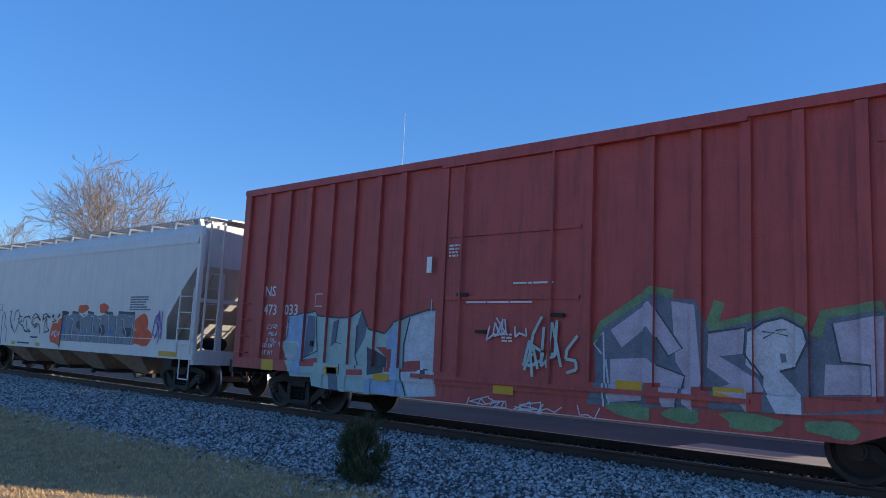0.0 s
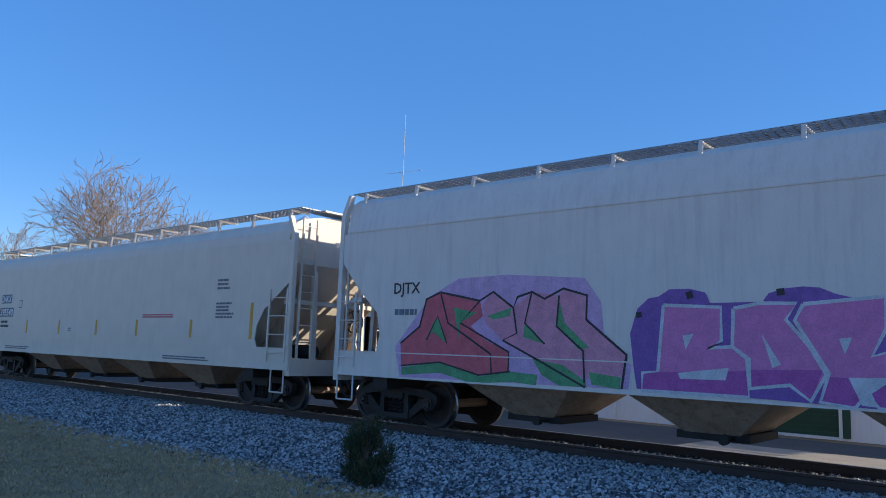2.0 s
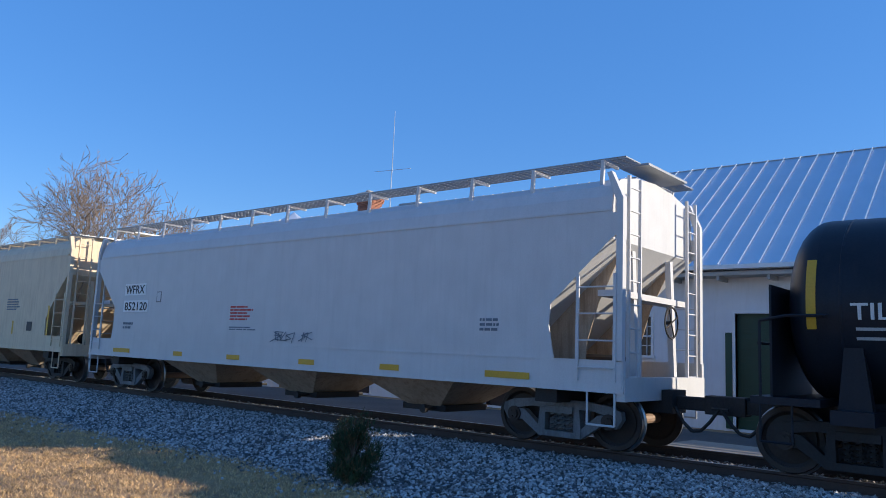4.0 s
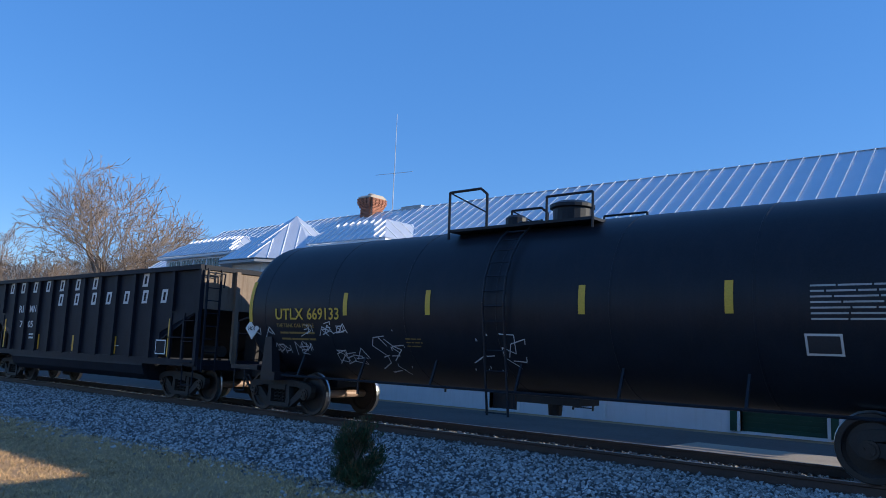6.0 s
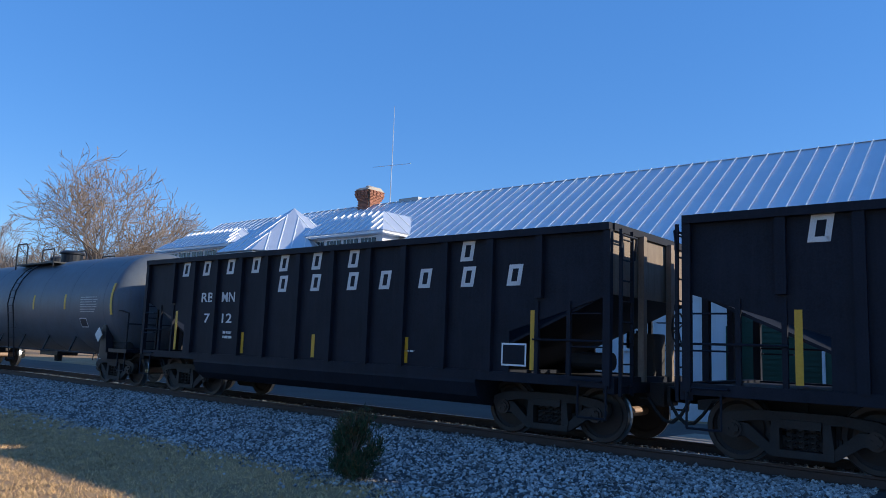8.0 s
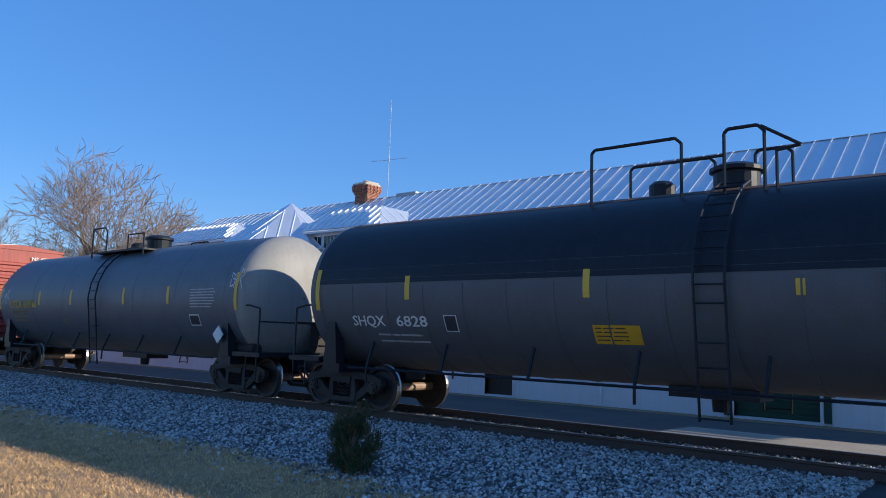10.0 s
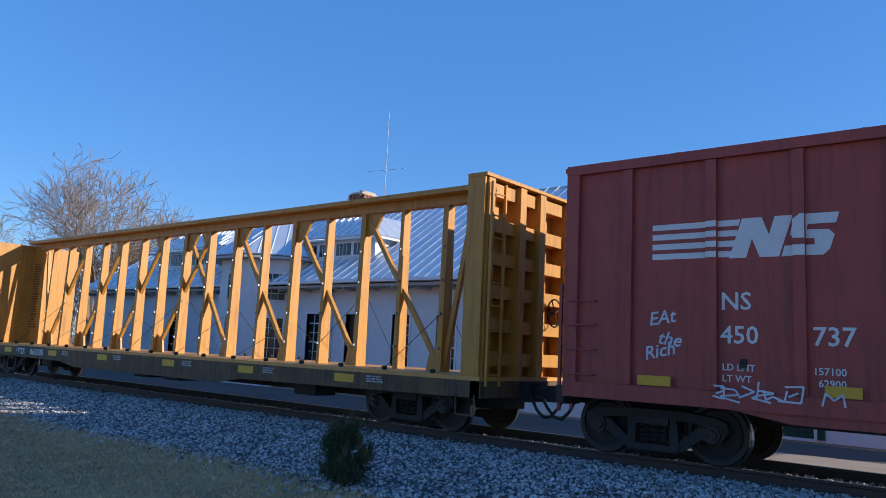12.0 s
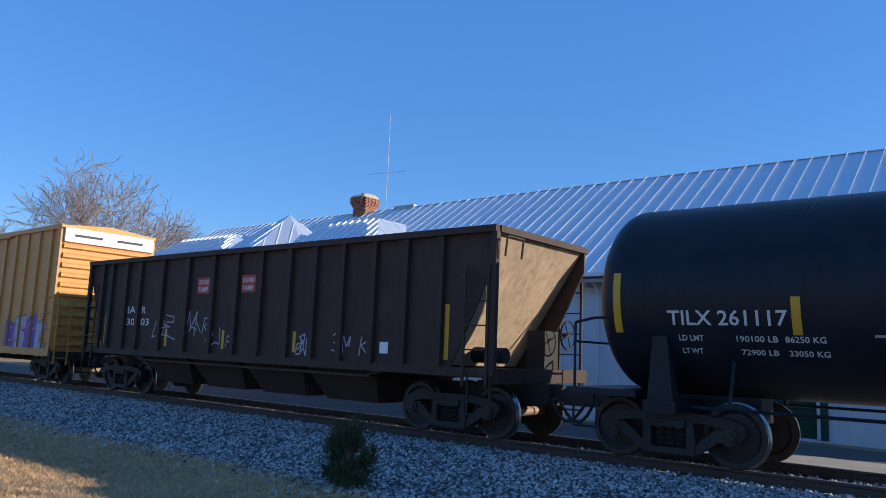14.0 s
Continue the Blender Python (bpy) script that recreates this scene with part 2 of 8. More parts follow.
def lettering(name, text, size, x, y, z, material, parent, label="", width=None, shear=0.0):
    """Flat letters that face the camera side, baseline start at x, z."""
    key = (text, size, width, shear, material)
    if key not in FONT:
        cu = bpy.data.curves.new(name, 'FONT')
        cu.body, cu.size, cu.extrude, cu.resolution_u, cu.shear = text, size, 0.002, 2, shear
        cu.offset = 0.012 * size
        ob = bpy.data.objects.new(name, cu)
        scene.collection.objects.link(ob)
        bpy.context.view_layer.update()
        me = bpy.data.meshes.new_from_object(ob.evaluated_get(bpy.context.evaluated_depsgraph_get()))
        bpy.data.objects.remove(ob)
        w = max(v.co.x for v in me.vertices) - min(v.co.x for v in me.vertices)
        k = width / w if width else 1.0
        me.transform(Matrix.Rotation(radians(90), 4, 'X') @ Matrix.Diagonal((k, 1, 1, 1)))
        me.materials.clear()
        me.materials.append(M[material])
        FONT[key] = me
    ob = part(name, FONT[key], None, parent, label)
    ob.location = (x, y, z)
    return ob


def bars(car, x, y, z, w, h, rows, material, name="stencil", gap=0.45, broken=True, seed=0):
    """Lines of small writing too fine to read: rows of thin bars."""
    rg = random.Random(seed * 91 + int(x * 100) + int(z * 37))
    bm = B()
    step = h / rows
    for i in range(rows):
        z1 = z + h - i * step
        a = x
        end = x + w * (rg.uniform(0.7, 1.0) if broken else 1.0)
        while a < end - 0.02:
            b = min(end, a + rg.uniform(0.12, 0.35) * max(w, 0.4)) if broken else end
            box(bm, a, b - (0.025 if broken else 0), y - 0.003, y, z1 - step * (1 - gap), z1)
            a = b
    return tagged(part(name, bm, material, car), kind="stuff")


def panel(car, x, z, w, h, y, material, name="stencil_panel", label=""):
    return part(name, box(B(), x, x + w, y - 0.003, y, z, z + h), material, car, label)


def thing(name, label, category, group=""):
    return tagged(new(name), label, category, group)


# Ground, track and road
def setting(name, bm, material, label="", smooth=False):
    return tagged(part(name, bm, material, None, label, smooth), kind="structure")


GROUND = -0.45


def lawn_z(y):
    """The lawn falls a little away from the track."""
    return GROUND - 0.09 * max(0.0, min(1.0, (7.4 - y) / 2.6))


bm = B()
gx = [-3000, -400, -120, -60, -40, -30, -20, -10, 0, 10, 30, 120, 400, 3000]
gy = [-3000, -300, -60, -20, 0, 2, 4, 6, 8, 10, 12, 14, 16, 20, 24, 30, 50, 120, 400, 3000]
gv = [[bm.verts.new((x, y, lawn_z(y) + (0.02 * noise.noise((x * 0.13, y * 0.2, 0)) if abs(x) < 100 and y < 9 else 0))) for x in gx] for y in gy]
for j in range(len(gy) - 1):
    for i in range(len(gx) - 1):
        bm.faces.new((gv[j][i], gv[j][i + 1], gv[j + 1][i + 1], gv[j + 1][i]))
setting("ground", bm, "lawn", "winter lawn of straw and thin green grass", True)

bm = extrude_x(B(), [(7.3, -0.55), (7.6, -0.435), (9.6, -0.21), (10.4, -0.165), (13.75, -0.165), (14.35, -0.25), (14.5, -0.55)], -500, 260)
setting("track_bed", bm, "ballast", "grey crushed stone bed of the railway track")
bm = extrude_x(B(), [(14.5, -0.55), (14.5, -0.265), (19.6, -0.30), (19.6, -0.55)], -400, 200)
setting("road", bm, "road", "worn grey asphalt road beside the track")
# Pale concrete only where the sun patch lies; its tone adds to the light.
bm = extrude_x(B(), [(13.78, -0.55), (13.78, -0.21), (15.9, -0.235), (16.6, -0.25), (16.6, -0.55)], -6.5, 40)
setting("pavement", bm, "slab", "cracked pale concrete apron at the crossing, cut to the sun patch")

RAIL = [(-0.075, -0.178), (0.075, -0.178), (0.075, -0.165), (0.012, -0.15), (0.012, -0.05), (0.037, -0.035), (0.037, -0.004), (0.03, 0.0), (-0.03, 0.0), (-0.037, -0.004), (-0.037, -0.035), (-0.012, -0.05), (-0.012, -0.15), (-0.075, -0.165)]
track = tagged(new("track"), "railway track of rusty rails on dark wooden ties", kind="structure")
for side in (-1, 1):
    y0 = TRACK + side * 0.755
    part("rail", extrude_x(B(), [(y0 + a, b) for a, b in RAIL], -450, 240), "rail", track)
    part("rail_head", box(B(), -450, 240, y0 - 0.027, y0 + 0.027, 0.0, 0.003), "railtop", track, "polished rail head")
tie_me = mesh("tie", box(B(), -0.115, 0.115, -1.3, 1.3, -0.10, 0.0), "tie", bevel=0.012)
clip_me = B()
for s in (-1, 1):
    for e in (-1, 1):
        box(clip_me, -0.09, 0.09, s * 0.755 + e * 0.13 - 0.06, s * 0.755 + e * 0.13 + 0.06, 0, 0.014)
        rod(clip_me, (0.04, s * 0.755 + e * 0.10, 0), (0.04, s * 0.755 + e * 0.10, 0.045), 0.014)
clip_me = mesh("tie_plate", clip_me, "rail")
rg = random.Random(4)
for k in range(128):
    ob = part("tie", tie_me, None, track)
    ob.location = (-58 + k * 0.505 + rg.uniform(-0.03, 0.03), TRACK + rg.uniform(-0.05, 0.05), -0.178)
    ob.rotation_euler = (0, 0, rg.uniform(-0.02, 0.02))
    pl = part("tie_plate", clip_me, None, ob)
bm = B()
for k in range(520):
    x = -58.6 - k * 0.505 if k < 400 else 7.2 + (k - 400) * 0.505
    box(bm, x - 0.11, x + 0.11, TRACK - 1.3, TRACK + 1.3, -0.278, -0.178)
tagged(part("far_ties", bm, "tie", track), kind="stuff")


def scatter(name, pts, shape, material, label, category):
    """Many small pieces in one mesh: shape(rng) gives (verts, faces) for one."""
    rg = np.random.default_rng(11)
    vs, fs, n = [], [], 0
    for p in pts:
        v, f = shape(rg, p)
        vs.append(v + p)
        fs += [tuple(i + n for i in q) for q in f]
        n += len(v)
    me = bpy.data.meshes.new(name)
    me.from_pydata(np.concatenate(vs).tolist(), [], fs)
    me.materials.append(M[material])
    return tagged(new(name, me), label, category, kind="stuff")


OCT = np.array([(1, 0, 0), (0, 1, 0), (-1, 0, 0), (0, -1, 0), (0, 0, 1), (0, 0, -1)], float)
OCTF = [(0, 1, 4), (1, 2, 4), (2, 3, 4), (3, 0, 4), (1, 0, 5), (2, 1, 5), (3, 2, 5), (0, 3, 5)]


def pebble(rg, p):
    v = OCT * rg.uniform(0.55, 1.25, (6, 3)) * rg.uniform(0.018, 0.042) * (1, 1, 0.8)
    v += rg.uniform(-0.008, 0.008, (6, 3))
    a = rg.uniform(0, 6.3)
    c, s = math.cos(a), math.sin(a)
    t = rg.uniform(-0.8, 0.8)
    v = v @ np.array([[c, s, 0], [-s, c, 0], [0, 0, 1]]) @ np.array([[1, 0, 0], [0, math.cos(t), math.sin(t)], [0, -math.sin(t), math.cos(t)]])
    return v, OCTF


def bed_z(y):
    return float(np.interp(y, [6.2, 7.3, 7.6, 9.6, 10.4, 13.75, 14.35, 14.6], [-0.44, -0.44, -0.43, -0.205, -0.16, -0.16, -0.25, -0.26]))


rg = np.random.default_rng(3)
pts = []
while len(pts) < 52000:
    x, y = -2 - 46 * rg.random() ** 1.6, rg.uniform(6.4, 11.1)
    edge = 7.6 + 0.5 * noise.noise((x * 0.35, 2.0, 0)) + 0.35 * noise.noise((x * 1.3, 5.0, 0)) - 0.06 * max(0, x + 9)
    if y < edge and rg.random() > math.exp(-(edge - y) * 4.5):
        continue
    pts.append((x, y, bed_z(y) + rg.uniform(-0.012, 0.012)))
for _ in range(9000):
    x, y = -2 - 30 * rg.random() ** 1.5, rg.uniform(11.1, 13.9)
    pts.append((x, y, bed_z(y) + rg.uniform(-0.015, 0.01)))
scatter("ballast_stones", np.array(pts), pebble, "stone", "loose grey ballast stones beside the rails", "gravel")


def tuft(rg, p):
    v, f = [], []
    for k in range(4):
        a, h, w = rg.uniform(0, 6.3), rg.uniform(0.015, 0.055), 0.006
        b = np.array((rg.uniform(-0.05, 0.05), rg.uniform(-0.05, 0.05), 0))
        d = np.array((math.cos(a), math.sin(a), 0))
        n = len(v)
        v += [b - d * w, b + d * w, b + np.array((rg.uniform(-0.05, 0.05), rg.uniform(-0.05, 0.05), h))]
        f.append((n, n + 1, n + 2))
    return np.array(v), f


for nm, mt, cnt, sd, lab in (("straw_grass", "straw", 40000, 5, "dry straw-coloured winter grass"), ("green_grass", "blade", 7000, 6, "thin green grass blades in the lawn")):
    rg = np.random.default_rng(sd)
    pts = []
    while len(pts) < cnt:
        x, y = -2.5 - 36 * rg.random() ** 1.4, rg.uniform(2.2, 8.6)
        edge = 7.6 + 0.5 * noise.noise((x * 0.35, 2.0, 0)) + 0.35 * noise.noise((x * 1.3, 5.0, 0)) - 0.06 * max(0, x + 9)
        if y > edge + 0.1 and rg.random() > 0.03:
            continue
        g = noise.noise((x * 0.3, y * 0.5, 8.0)) + 0.35 - 0.12 * (y - 3.5)
        if mt == "blade" and rg.random() > 0.25 + g:
            continue
        pts.append((x, y, lawn_z(y) + 0.01))
    scatter(nm, np.array(pts), tuft, mt, lab, "grass")


# A small cedar at the edge of the stones
def sprig(rg, p):
    v, f = [], []
    up = np.array((p[0] * 0.9, p[1] * 0.9, 0.75))
    for k in range(9):
        d = up / np.linalg.norm(up) + rg.normal(0, 0.45, 3)
        d /= np.linalg.norm(d)
        s = np.cross(d, rg.normal(0, 1, 3))
        s /= np.linalg.norm(s)
        L = rg.uniform(0.04, 0.10)
        b = rg.normal(0, 0.02, 3)
        n = len(v)
        v += [b - s * 0.007, b + s * 0.007, b + d * L]
        f.append((n, n + 1, n + 2))
    return np.array(v), f


bush = thing("cedar_bush", "small dark green cedar bush at the ballast edge", "bush")
bush.location = (-7.78, 7.53, GROUND)
rg = np.random.default_rng(8)
bm = B()
greens, browns = [], []
for k in range(46):      # short limbs that fill an egg-shaped crown
    a, h = rg.uniform(0, math.tau), rg.uniform(0.10, 0.86)
    reach = 0.34 * math.sqrt(max(0.05, math.sin(math.pi * min(1.0, 0.16 + 0.80 * h / 0.88)))) * rg.uniform(0.75, 1.1)
    base = np.array((0.0, 0.0, 0.5 * h))
    tip = np.array((reach * math.cos(a), reach * math.sin(a), h + rg.uniform(-0.02, 0.10)))
    rod(bm, base, tip, 0.008, 4, 0.003)
    for j in range(24):
        u = 0.3 + 0.75 * rg.random() ** 0.7
        p = base + (tip - base) * u + rg.normal(0, 0.035, 3)
        if p[2] > 0.02:
            (browns if rg.random() < (0.5 if h > 0.66 else 0.22) else greens).append(p)
rod(bm, (0, 0, -0.02), (0.01, 0, 0.72), 0.022, 6, 0.006)
for nm, mt, pts in (("foliage", "cedar", greens), ("withered_foliage", "cedarbrown", browns)):
    ob = scatter(nm, np.array(pts), sprig, mt, "", "")
    ob.parent = bush
part("stem", bm, "bark", bush)


# Bare winter trees
def bare_tree(x, y, height, seed, spread=1.0, lean=0.0, stems=3):
    tree = thing("bare_tree", "leafless grey-brown deciduous tree in winter", "tree", "bare trees")
    tree.location = (x, y, GROUND)
    rg = random.Random(seed)
    wood, twigs = B(), B()

    def inside(q):
        """The rounded outline of the crown."""
        return (q.x ** 2 + q.y ** 2) / (0.46 * spread * height) ** 2 + ((q.z - 0.48 * height) / (0.52 * height)) ** 2 < rg.uniform(0.85, 1.05)

    def grow(p, d, L, r, level):
        q = p
        bend = Vector((rg.gauss(0, 0.05), rg.gauss(0, 0.05), rg.uniform(0.0, 0.10)))
        for s in range(4):
            d = (d + bend + Vector((rg.gauss(0, 0.05), rg.gauss(0, 0.05), rg.gauss(0, 0.05)))).normalized()
            e = q + d * L / 4
            ra, rb = r * (1 - 0.12 * s), r * (1 - 0.12 * (s + 1))
            rod(wood if level < 3 else twigs, q, e, max(ra, 0.021), 6 if level < 2 else 3, max(rb, 0.017), caps=False)
            q = e
            if level > 0 and not inside(q):
                return
            if level < 6 and (s > 1 or level):
                for _ in range(2 if s == 3 and level < 4 else 1):
                    ax = d.orthogonal()
                    ax.rotate(Matrix.Rotation(rg.uniform(0, math.tau), 3, d))
                    nd = (d * rg.uniform(0.7, 1.0) + ax.normalized() * rg.uniform(0.45, 0.95)).normalized()
                    if s < 3 and rg.random() < (0.36 if level < 3 else 0.54):
                        continue
                    grow(q, nd, L * rg.uniform(0.60, 0.82), rb * (rg.uniform(0.6, 0.8) if s == 3 else rg.uniform(0.4, 0.6)), level + 1)

    for k in range(stems):
        a = k * math.tau / stems + rg.uniform(-0.4, 0.4)
        grow(Vector((0.25 * math.cos(a), 0.25 * math.sin(a), -0.1)), Vector((0.34 * spread * math.cos(a) + lean, 0.34 * spread * math.sin(a), 1)).normalized(), height * 0.34, height * 0.026, 0)
    part("trunk", wood, "bark", tree)
    part("crown", twigs, "twig", tree, "fine pale twigs")
    return tree


bare_tree(-62.0, 30.5, 18.0, 5, 1.05, 0.0, 4)
bare_tree(-83, 30, 13.8, 9, 1.15, 0.15, 3)
bare_tree(-75, 43, 14.0, 21, 0.9, 0.0, 2)

rg = np.random.default_rng(21)
pts = []
for _ in range(9000):
    s = rg.random()
    x, y = -330 + 235 * s + rg.normal(0, 6), 75 + 70 * s + rg.normal(0, 8)
    top = 24 + 5 * noise.noise((x * 0.03, 0, 0)) + 3.5 * noise.noise((x * 0.14, 3, 0))
    pts.append((x, y, GROUND + top * rg.random() ** 0.7))


def brush(rg, p):
    v, f = [], []
    for k in range(7):
        b = rg.normal(0, 1.1, 3) * (1, 1, 0.9)
        d = rg.normal(0, 0.6, 3) + (0, 0, 0.8)
        d *= rg.uniform(1.0, 2.6) / np.linalg.norm(d)
        n = len(v)
        v += [b, b + (0.26, 0.12, 0), b + d]
        f.append((n, n + 1, n + 2))
    return np.array(v), f


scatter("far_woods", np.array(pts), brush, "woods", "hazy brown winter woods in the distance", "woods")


# The depot: a white building with a standing-seam metal roof, parallel to the track
WALL_Y, EAVE_Y, EAVE_Z, RIDGE_Y, RIDGE_Z = 24.0, 23.1, 4.42, 30.5, 9.47
BL, BR = -49.5, 6.0      # its two ends
depot = tagged(thing("depot", "long white depot with a silver standing-seam roof", "building"), kind="structure")


def hole_wall(bm, x0, x1, z0, z1, y0, y1, holes):
    """A wall slab with openings, built of butted pieces."""
    xs = sorted({x0, x1, *[h[0] for h in holes], *[h[1] for h in holes]})
    for a, b in zip(xs, xs[1:]):
        cut = sorted((h[2], h[3]) for h in holes if h[0] <= a + 1e-6 and h[1] >= b - 1e-6)
        z = z0
        for c, d in cut:
            if c > z + 1e-6:
                box(bm, a, b, y0, y1, z, c)
            z = d
        if z < z1 - 1e-6:
            box(bm, a, b, y0, y1, z, z1)


# openings: x0, x1, z0, z1, kind
OPEN = [(-11.74, -10.83, 1.60, 2.90, "window"), (-8.05, -5.60, -0.55, 3.00, "shutter"), (-15.2, -14.2, 0.75, 2.95, "sash"), (-17.6, -16.3, -0.55, 2.95, "door"),
        (-19.9, -18.9, 0.75, 2.95, "sash"), (-22.4, -21.4, 0.75, 2.95, "sash"), (-25.3, -24.0, -0.55, 2.95, "door"), (-28.0, -27.0, 0.75, 2.95, "sash"), (-31.5, -30.5, 0.75, 2.95, "sash"), (-40.0, -39.0, 0.75, 2.95, "sash"), (-37.0, -36.0, 0.75, 2.95, "sash"), (-2.6, -1.6, 1.6, 2.9, "window")]
bm = B()
hole_wall(bm, BL, BR, -0.64, 4.55, WALL_Y, WALL_Y + 0.3, OPEN)
part("wall", bm, "wall", depot, "white painted stucco wall")
bm = B()
hole_wall(bm, BL, BR, -0.64, 4.55, 36.7, 37.0, [])
part("wall", bm, "wall", depot)
for x0 in (BL, BR - 0.3):
    bm = B()
    a = [(24.3, -0.64), (36.7, -0.64), (36.7, 4.9), (30.5, 9.25), (24.3, 5.0)] if x0 > 0 else [(24.3, -0.64), (36.7, -0.64), (36.7, 4.5), (24.3, 4.5)]
    part("gable_wall", extrude_x(bm, a, x0, x0 + 0.3), "wall", depot)
part("floor_slab", box(B(), BL + 0.3, BR - 0.3, 24.3, 36.7, -0.64, -0.58), "slab", depot)

for x0, x1, z0, z1, kind in OPEN:
    w = part("door" if kind in ("door", "shutter") else "window", box(B(), x0, x1, WALL_Y + 0.20, WALL_Y + 0.24, z0, z1), "green" if kind == "shutter" else "doorbrown" if kind == "door" else "glass", depot, {"shutter": "dark green roll-up freight door", "door": "dark panelled door", "sash": "tall multi-pane window with transom", "window": "small multi-pane window"}[kind])
    bm = B()
    for a, b, c, d in ((x0 - 0.09, x0, z0, z1 + 0.1), (x1, x1 + 0.09, z0, z1 + 0.1), (x0, x1, z1, z1 + 0.1)):
        box(bm, a, b, WALL_Y - 0.035, WALL_Y + 0.2, c, d)
    if kind in ("sash", "window"):
        box(bm, x0 - 0.14, x1 + 0.14, WALL_Y - 0.10, WALL_Y + 0.2, z0 - 0.09, z0)
    part("frame", bm, "trim", w)
    bm = B()
    if kind == "shutter":
        for k in range(22):
            z = z0 + (k + 0.5) * (z1 - z0) / 22
            box(bm, x0, x1, WALL_Y + 0.17, WALL_Y + 0.2, z - 0.045, z + 0.045)
        part("slats", bm, "green", w)
        bm = B()
        for a, b in ((x0 - 0.30, x0 - 0.10), (x1 + 0.10, x1 + 0.30)):
            box(bm, a, b, WALL_Y - 0.05, WALL_Y - 0.003, z0, z1 - 0.6)
        part("guard_post", bm, "green", w)
    elif kind == "door":
        for a in (0.12, 0.55):
            for c in (0.1, 0.4, 0.72):
                box(bm, x0 + a * (x1 - x0), x0 + (a + 0.33) * (x1 - x0), WALL_Y + 0.185, WALL_Y + 0.2, z0 + c * (z1 - z0), z0 + (c + 0.22) * (z1 - z0))
        part("door_panel", bm, "doorbrown", w)
    else:
        cols, rows = (4, 4) if kind == "window" else (3, 5)
        for k in range(1, cols):
            x = x0 + k * (x1 - x0) / cols
            box(bm, x - 0.013, x + 0.013, WALL_Y + 0.16, WALL_Y + 0.2, z0, z1)
        for k in range(1, rows):
            z = z0 + k * (z1 - z0) / rows
            g = 0.03 if (kind == "sash" and k in (4, 2)) or (kind == "window" and k == 2) else 0.013
            box(bm, x0, x1, WALL_Y + 0.155, WALL_Y + 0.2, z - g, z + g)
        part("muntins", bm, "trim", w)


def seam_roof(parent, a, b, c, d, gap, name="roof", lab="", thin=False):
    """A metal roof plane a-b along the eave, d-c along the ridge, with raised seams."""
    a, b, c, d = map(Vector, (a, b, c, d))
    n = (b - a).cross(d - a).normalized()
    bm = B()
    lo = [bm.verts.new(p - n * 0.06) for p in (a, b, c, d)]
    hi = [bm.verts.new(p) for p in (a, b, c, d)]
    bm.faces.new(hi), bm.faces.new(lo[::-1])
    for i in range(4):
        bm.faces.new((lo[i], lo[(i + 1) % 4], hi[(i + 1) % 4], hi[i]))
    r = part(name, bm, "roof", parent, lab)
    if gap:
        bm = B()
        e = (b - a).normalized()
        L = (b - a).length
        for k in range(int(L / gap) + 1):
            s = min(L - 0.02, 0.02 + k * gap)
            p = a + e * s
            # climb straight up the slope until the plane's edge
            up = (d - a) - e * (d - a).dot(e)
            dl, cl = (d - a).dot(e), (c - a).dot(e)
            t = 1.0
            if s < dl:
                t = s / dl
            elif s > cl:
                t = (L - s) / (L - cl) if L > cl else 1.0
            if t < 0.03:
                continue
            q = p + up * t
            beam(bm, p + n * (0.015 if thin else 0.03), q + n * (0.015 if thin else 0.03), 0.03 if thin else 0.035, 0.03 if thin else 0.06, n)
        # Seams are whiter than the roof metal: the sun's glint put into their colour.
        part("seams", bm, "seam", r)
    return r


seam_roof(depot, (BL - 0.4, EAVE_Y, EAVE_Z), (BR + 0.4, EAVE_Y, EAVE_Z), (BR + 0.4, RIDGE_Y, RIDGE_Z), (-46.3, RIDGE_Y, RIDGE_Z), 0.612, lab="silver standing-seam metal roof")
seam_roof(depot, (BR + 0.4, 37.9, EAVE_Z), (BL - 0.4, 37.9, EAVE_Z), (-46.3, RIDGE_Y, RIDGE_Z), (BR + 0.4, RIDGE_Y, RIDGE_Z), 0)
seam_roof(depot, (BL - 0.4, 37.9, EAVE_Z), (BL - 0.4, EAVE_Y, EAVE_Z), (-46.3, RIDGE_Y - 0.01, RIDGE_Z), (-46.3, RIDGE_Y + 0.01, RIDGE_Z), 0.53)
bm = B()
beam(bm, (-46.3, RIDGE_Y, RIDGE_Z + 0.004), (BR + 0.4, RIDGE_Y, RIDGE_Z + 0.004), 0.14, 0.016, (0, 0, 1))
part("ridge_cap", bm, "roof", depot)
bm = extrude_x(B(), [(EAVE_Y - 0.13, EAVE_Z + 0.01), (EAVE_Y - 0.13, EAVE_Z - 0.12), (EAVE_Y - 0.01, EAVE_Z - 0.14), (EAVE_Y - 0.01, EAVE_Z - 0.03)], BL - 0.4, BR + 0.4)
part("gutter", bm, "trim", depot, "white eave gutter")
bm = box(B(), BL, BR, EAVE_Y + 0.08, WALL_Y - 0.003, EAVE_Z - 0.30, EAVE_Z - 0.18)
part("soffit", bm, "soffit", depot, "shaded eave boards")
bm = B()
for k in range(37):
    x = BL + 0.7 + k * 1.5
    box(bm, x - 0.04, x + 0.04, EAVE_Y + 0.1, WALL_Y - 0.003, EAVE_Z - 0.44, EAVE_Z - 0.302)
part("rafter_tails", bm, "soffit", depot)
for x in (-12.6, -1.0, -26.2):
    part("downspout", pipe(B(), [(x, EAVE_Y + 0.3, EAVE_Z - 0.2), (x, WALL_Y - 0.08, EAVE_Z - 0.6), (x, WALL_Y - 0.08, -0.5)], 0.05), "trim", depot)


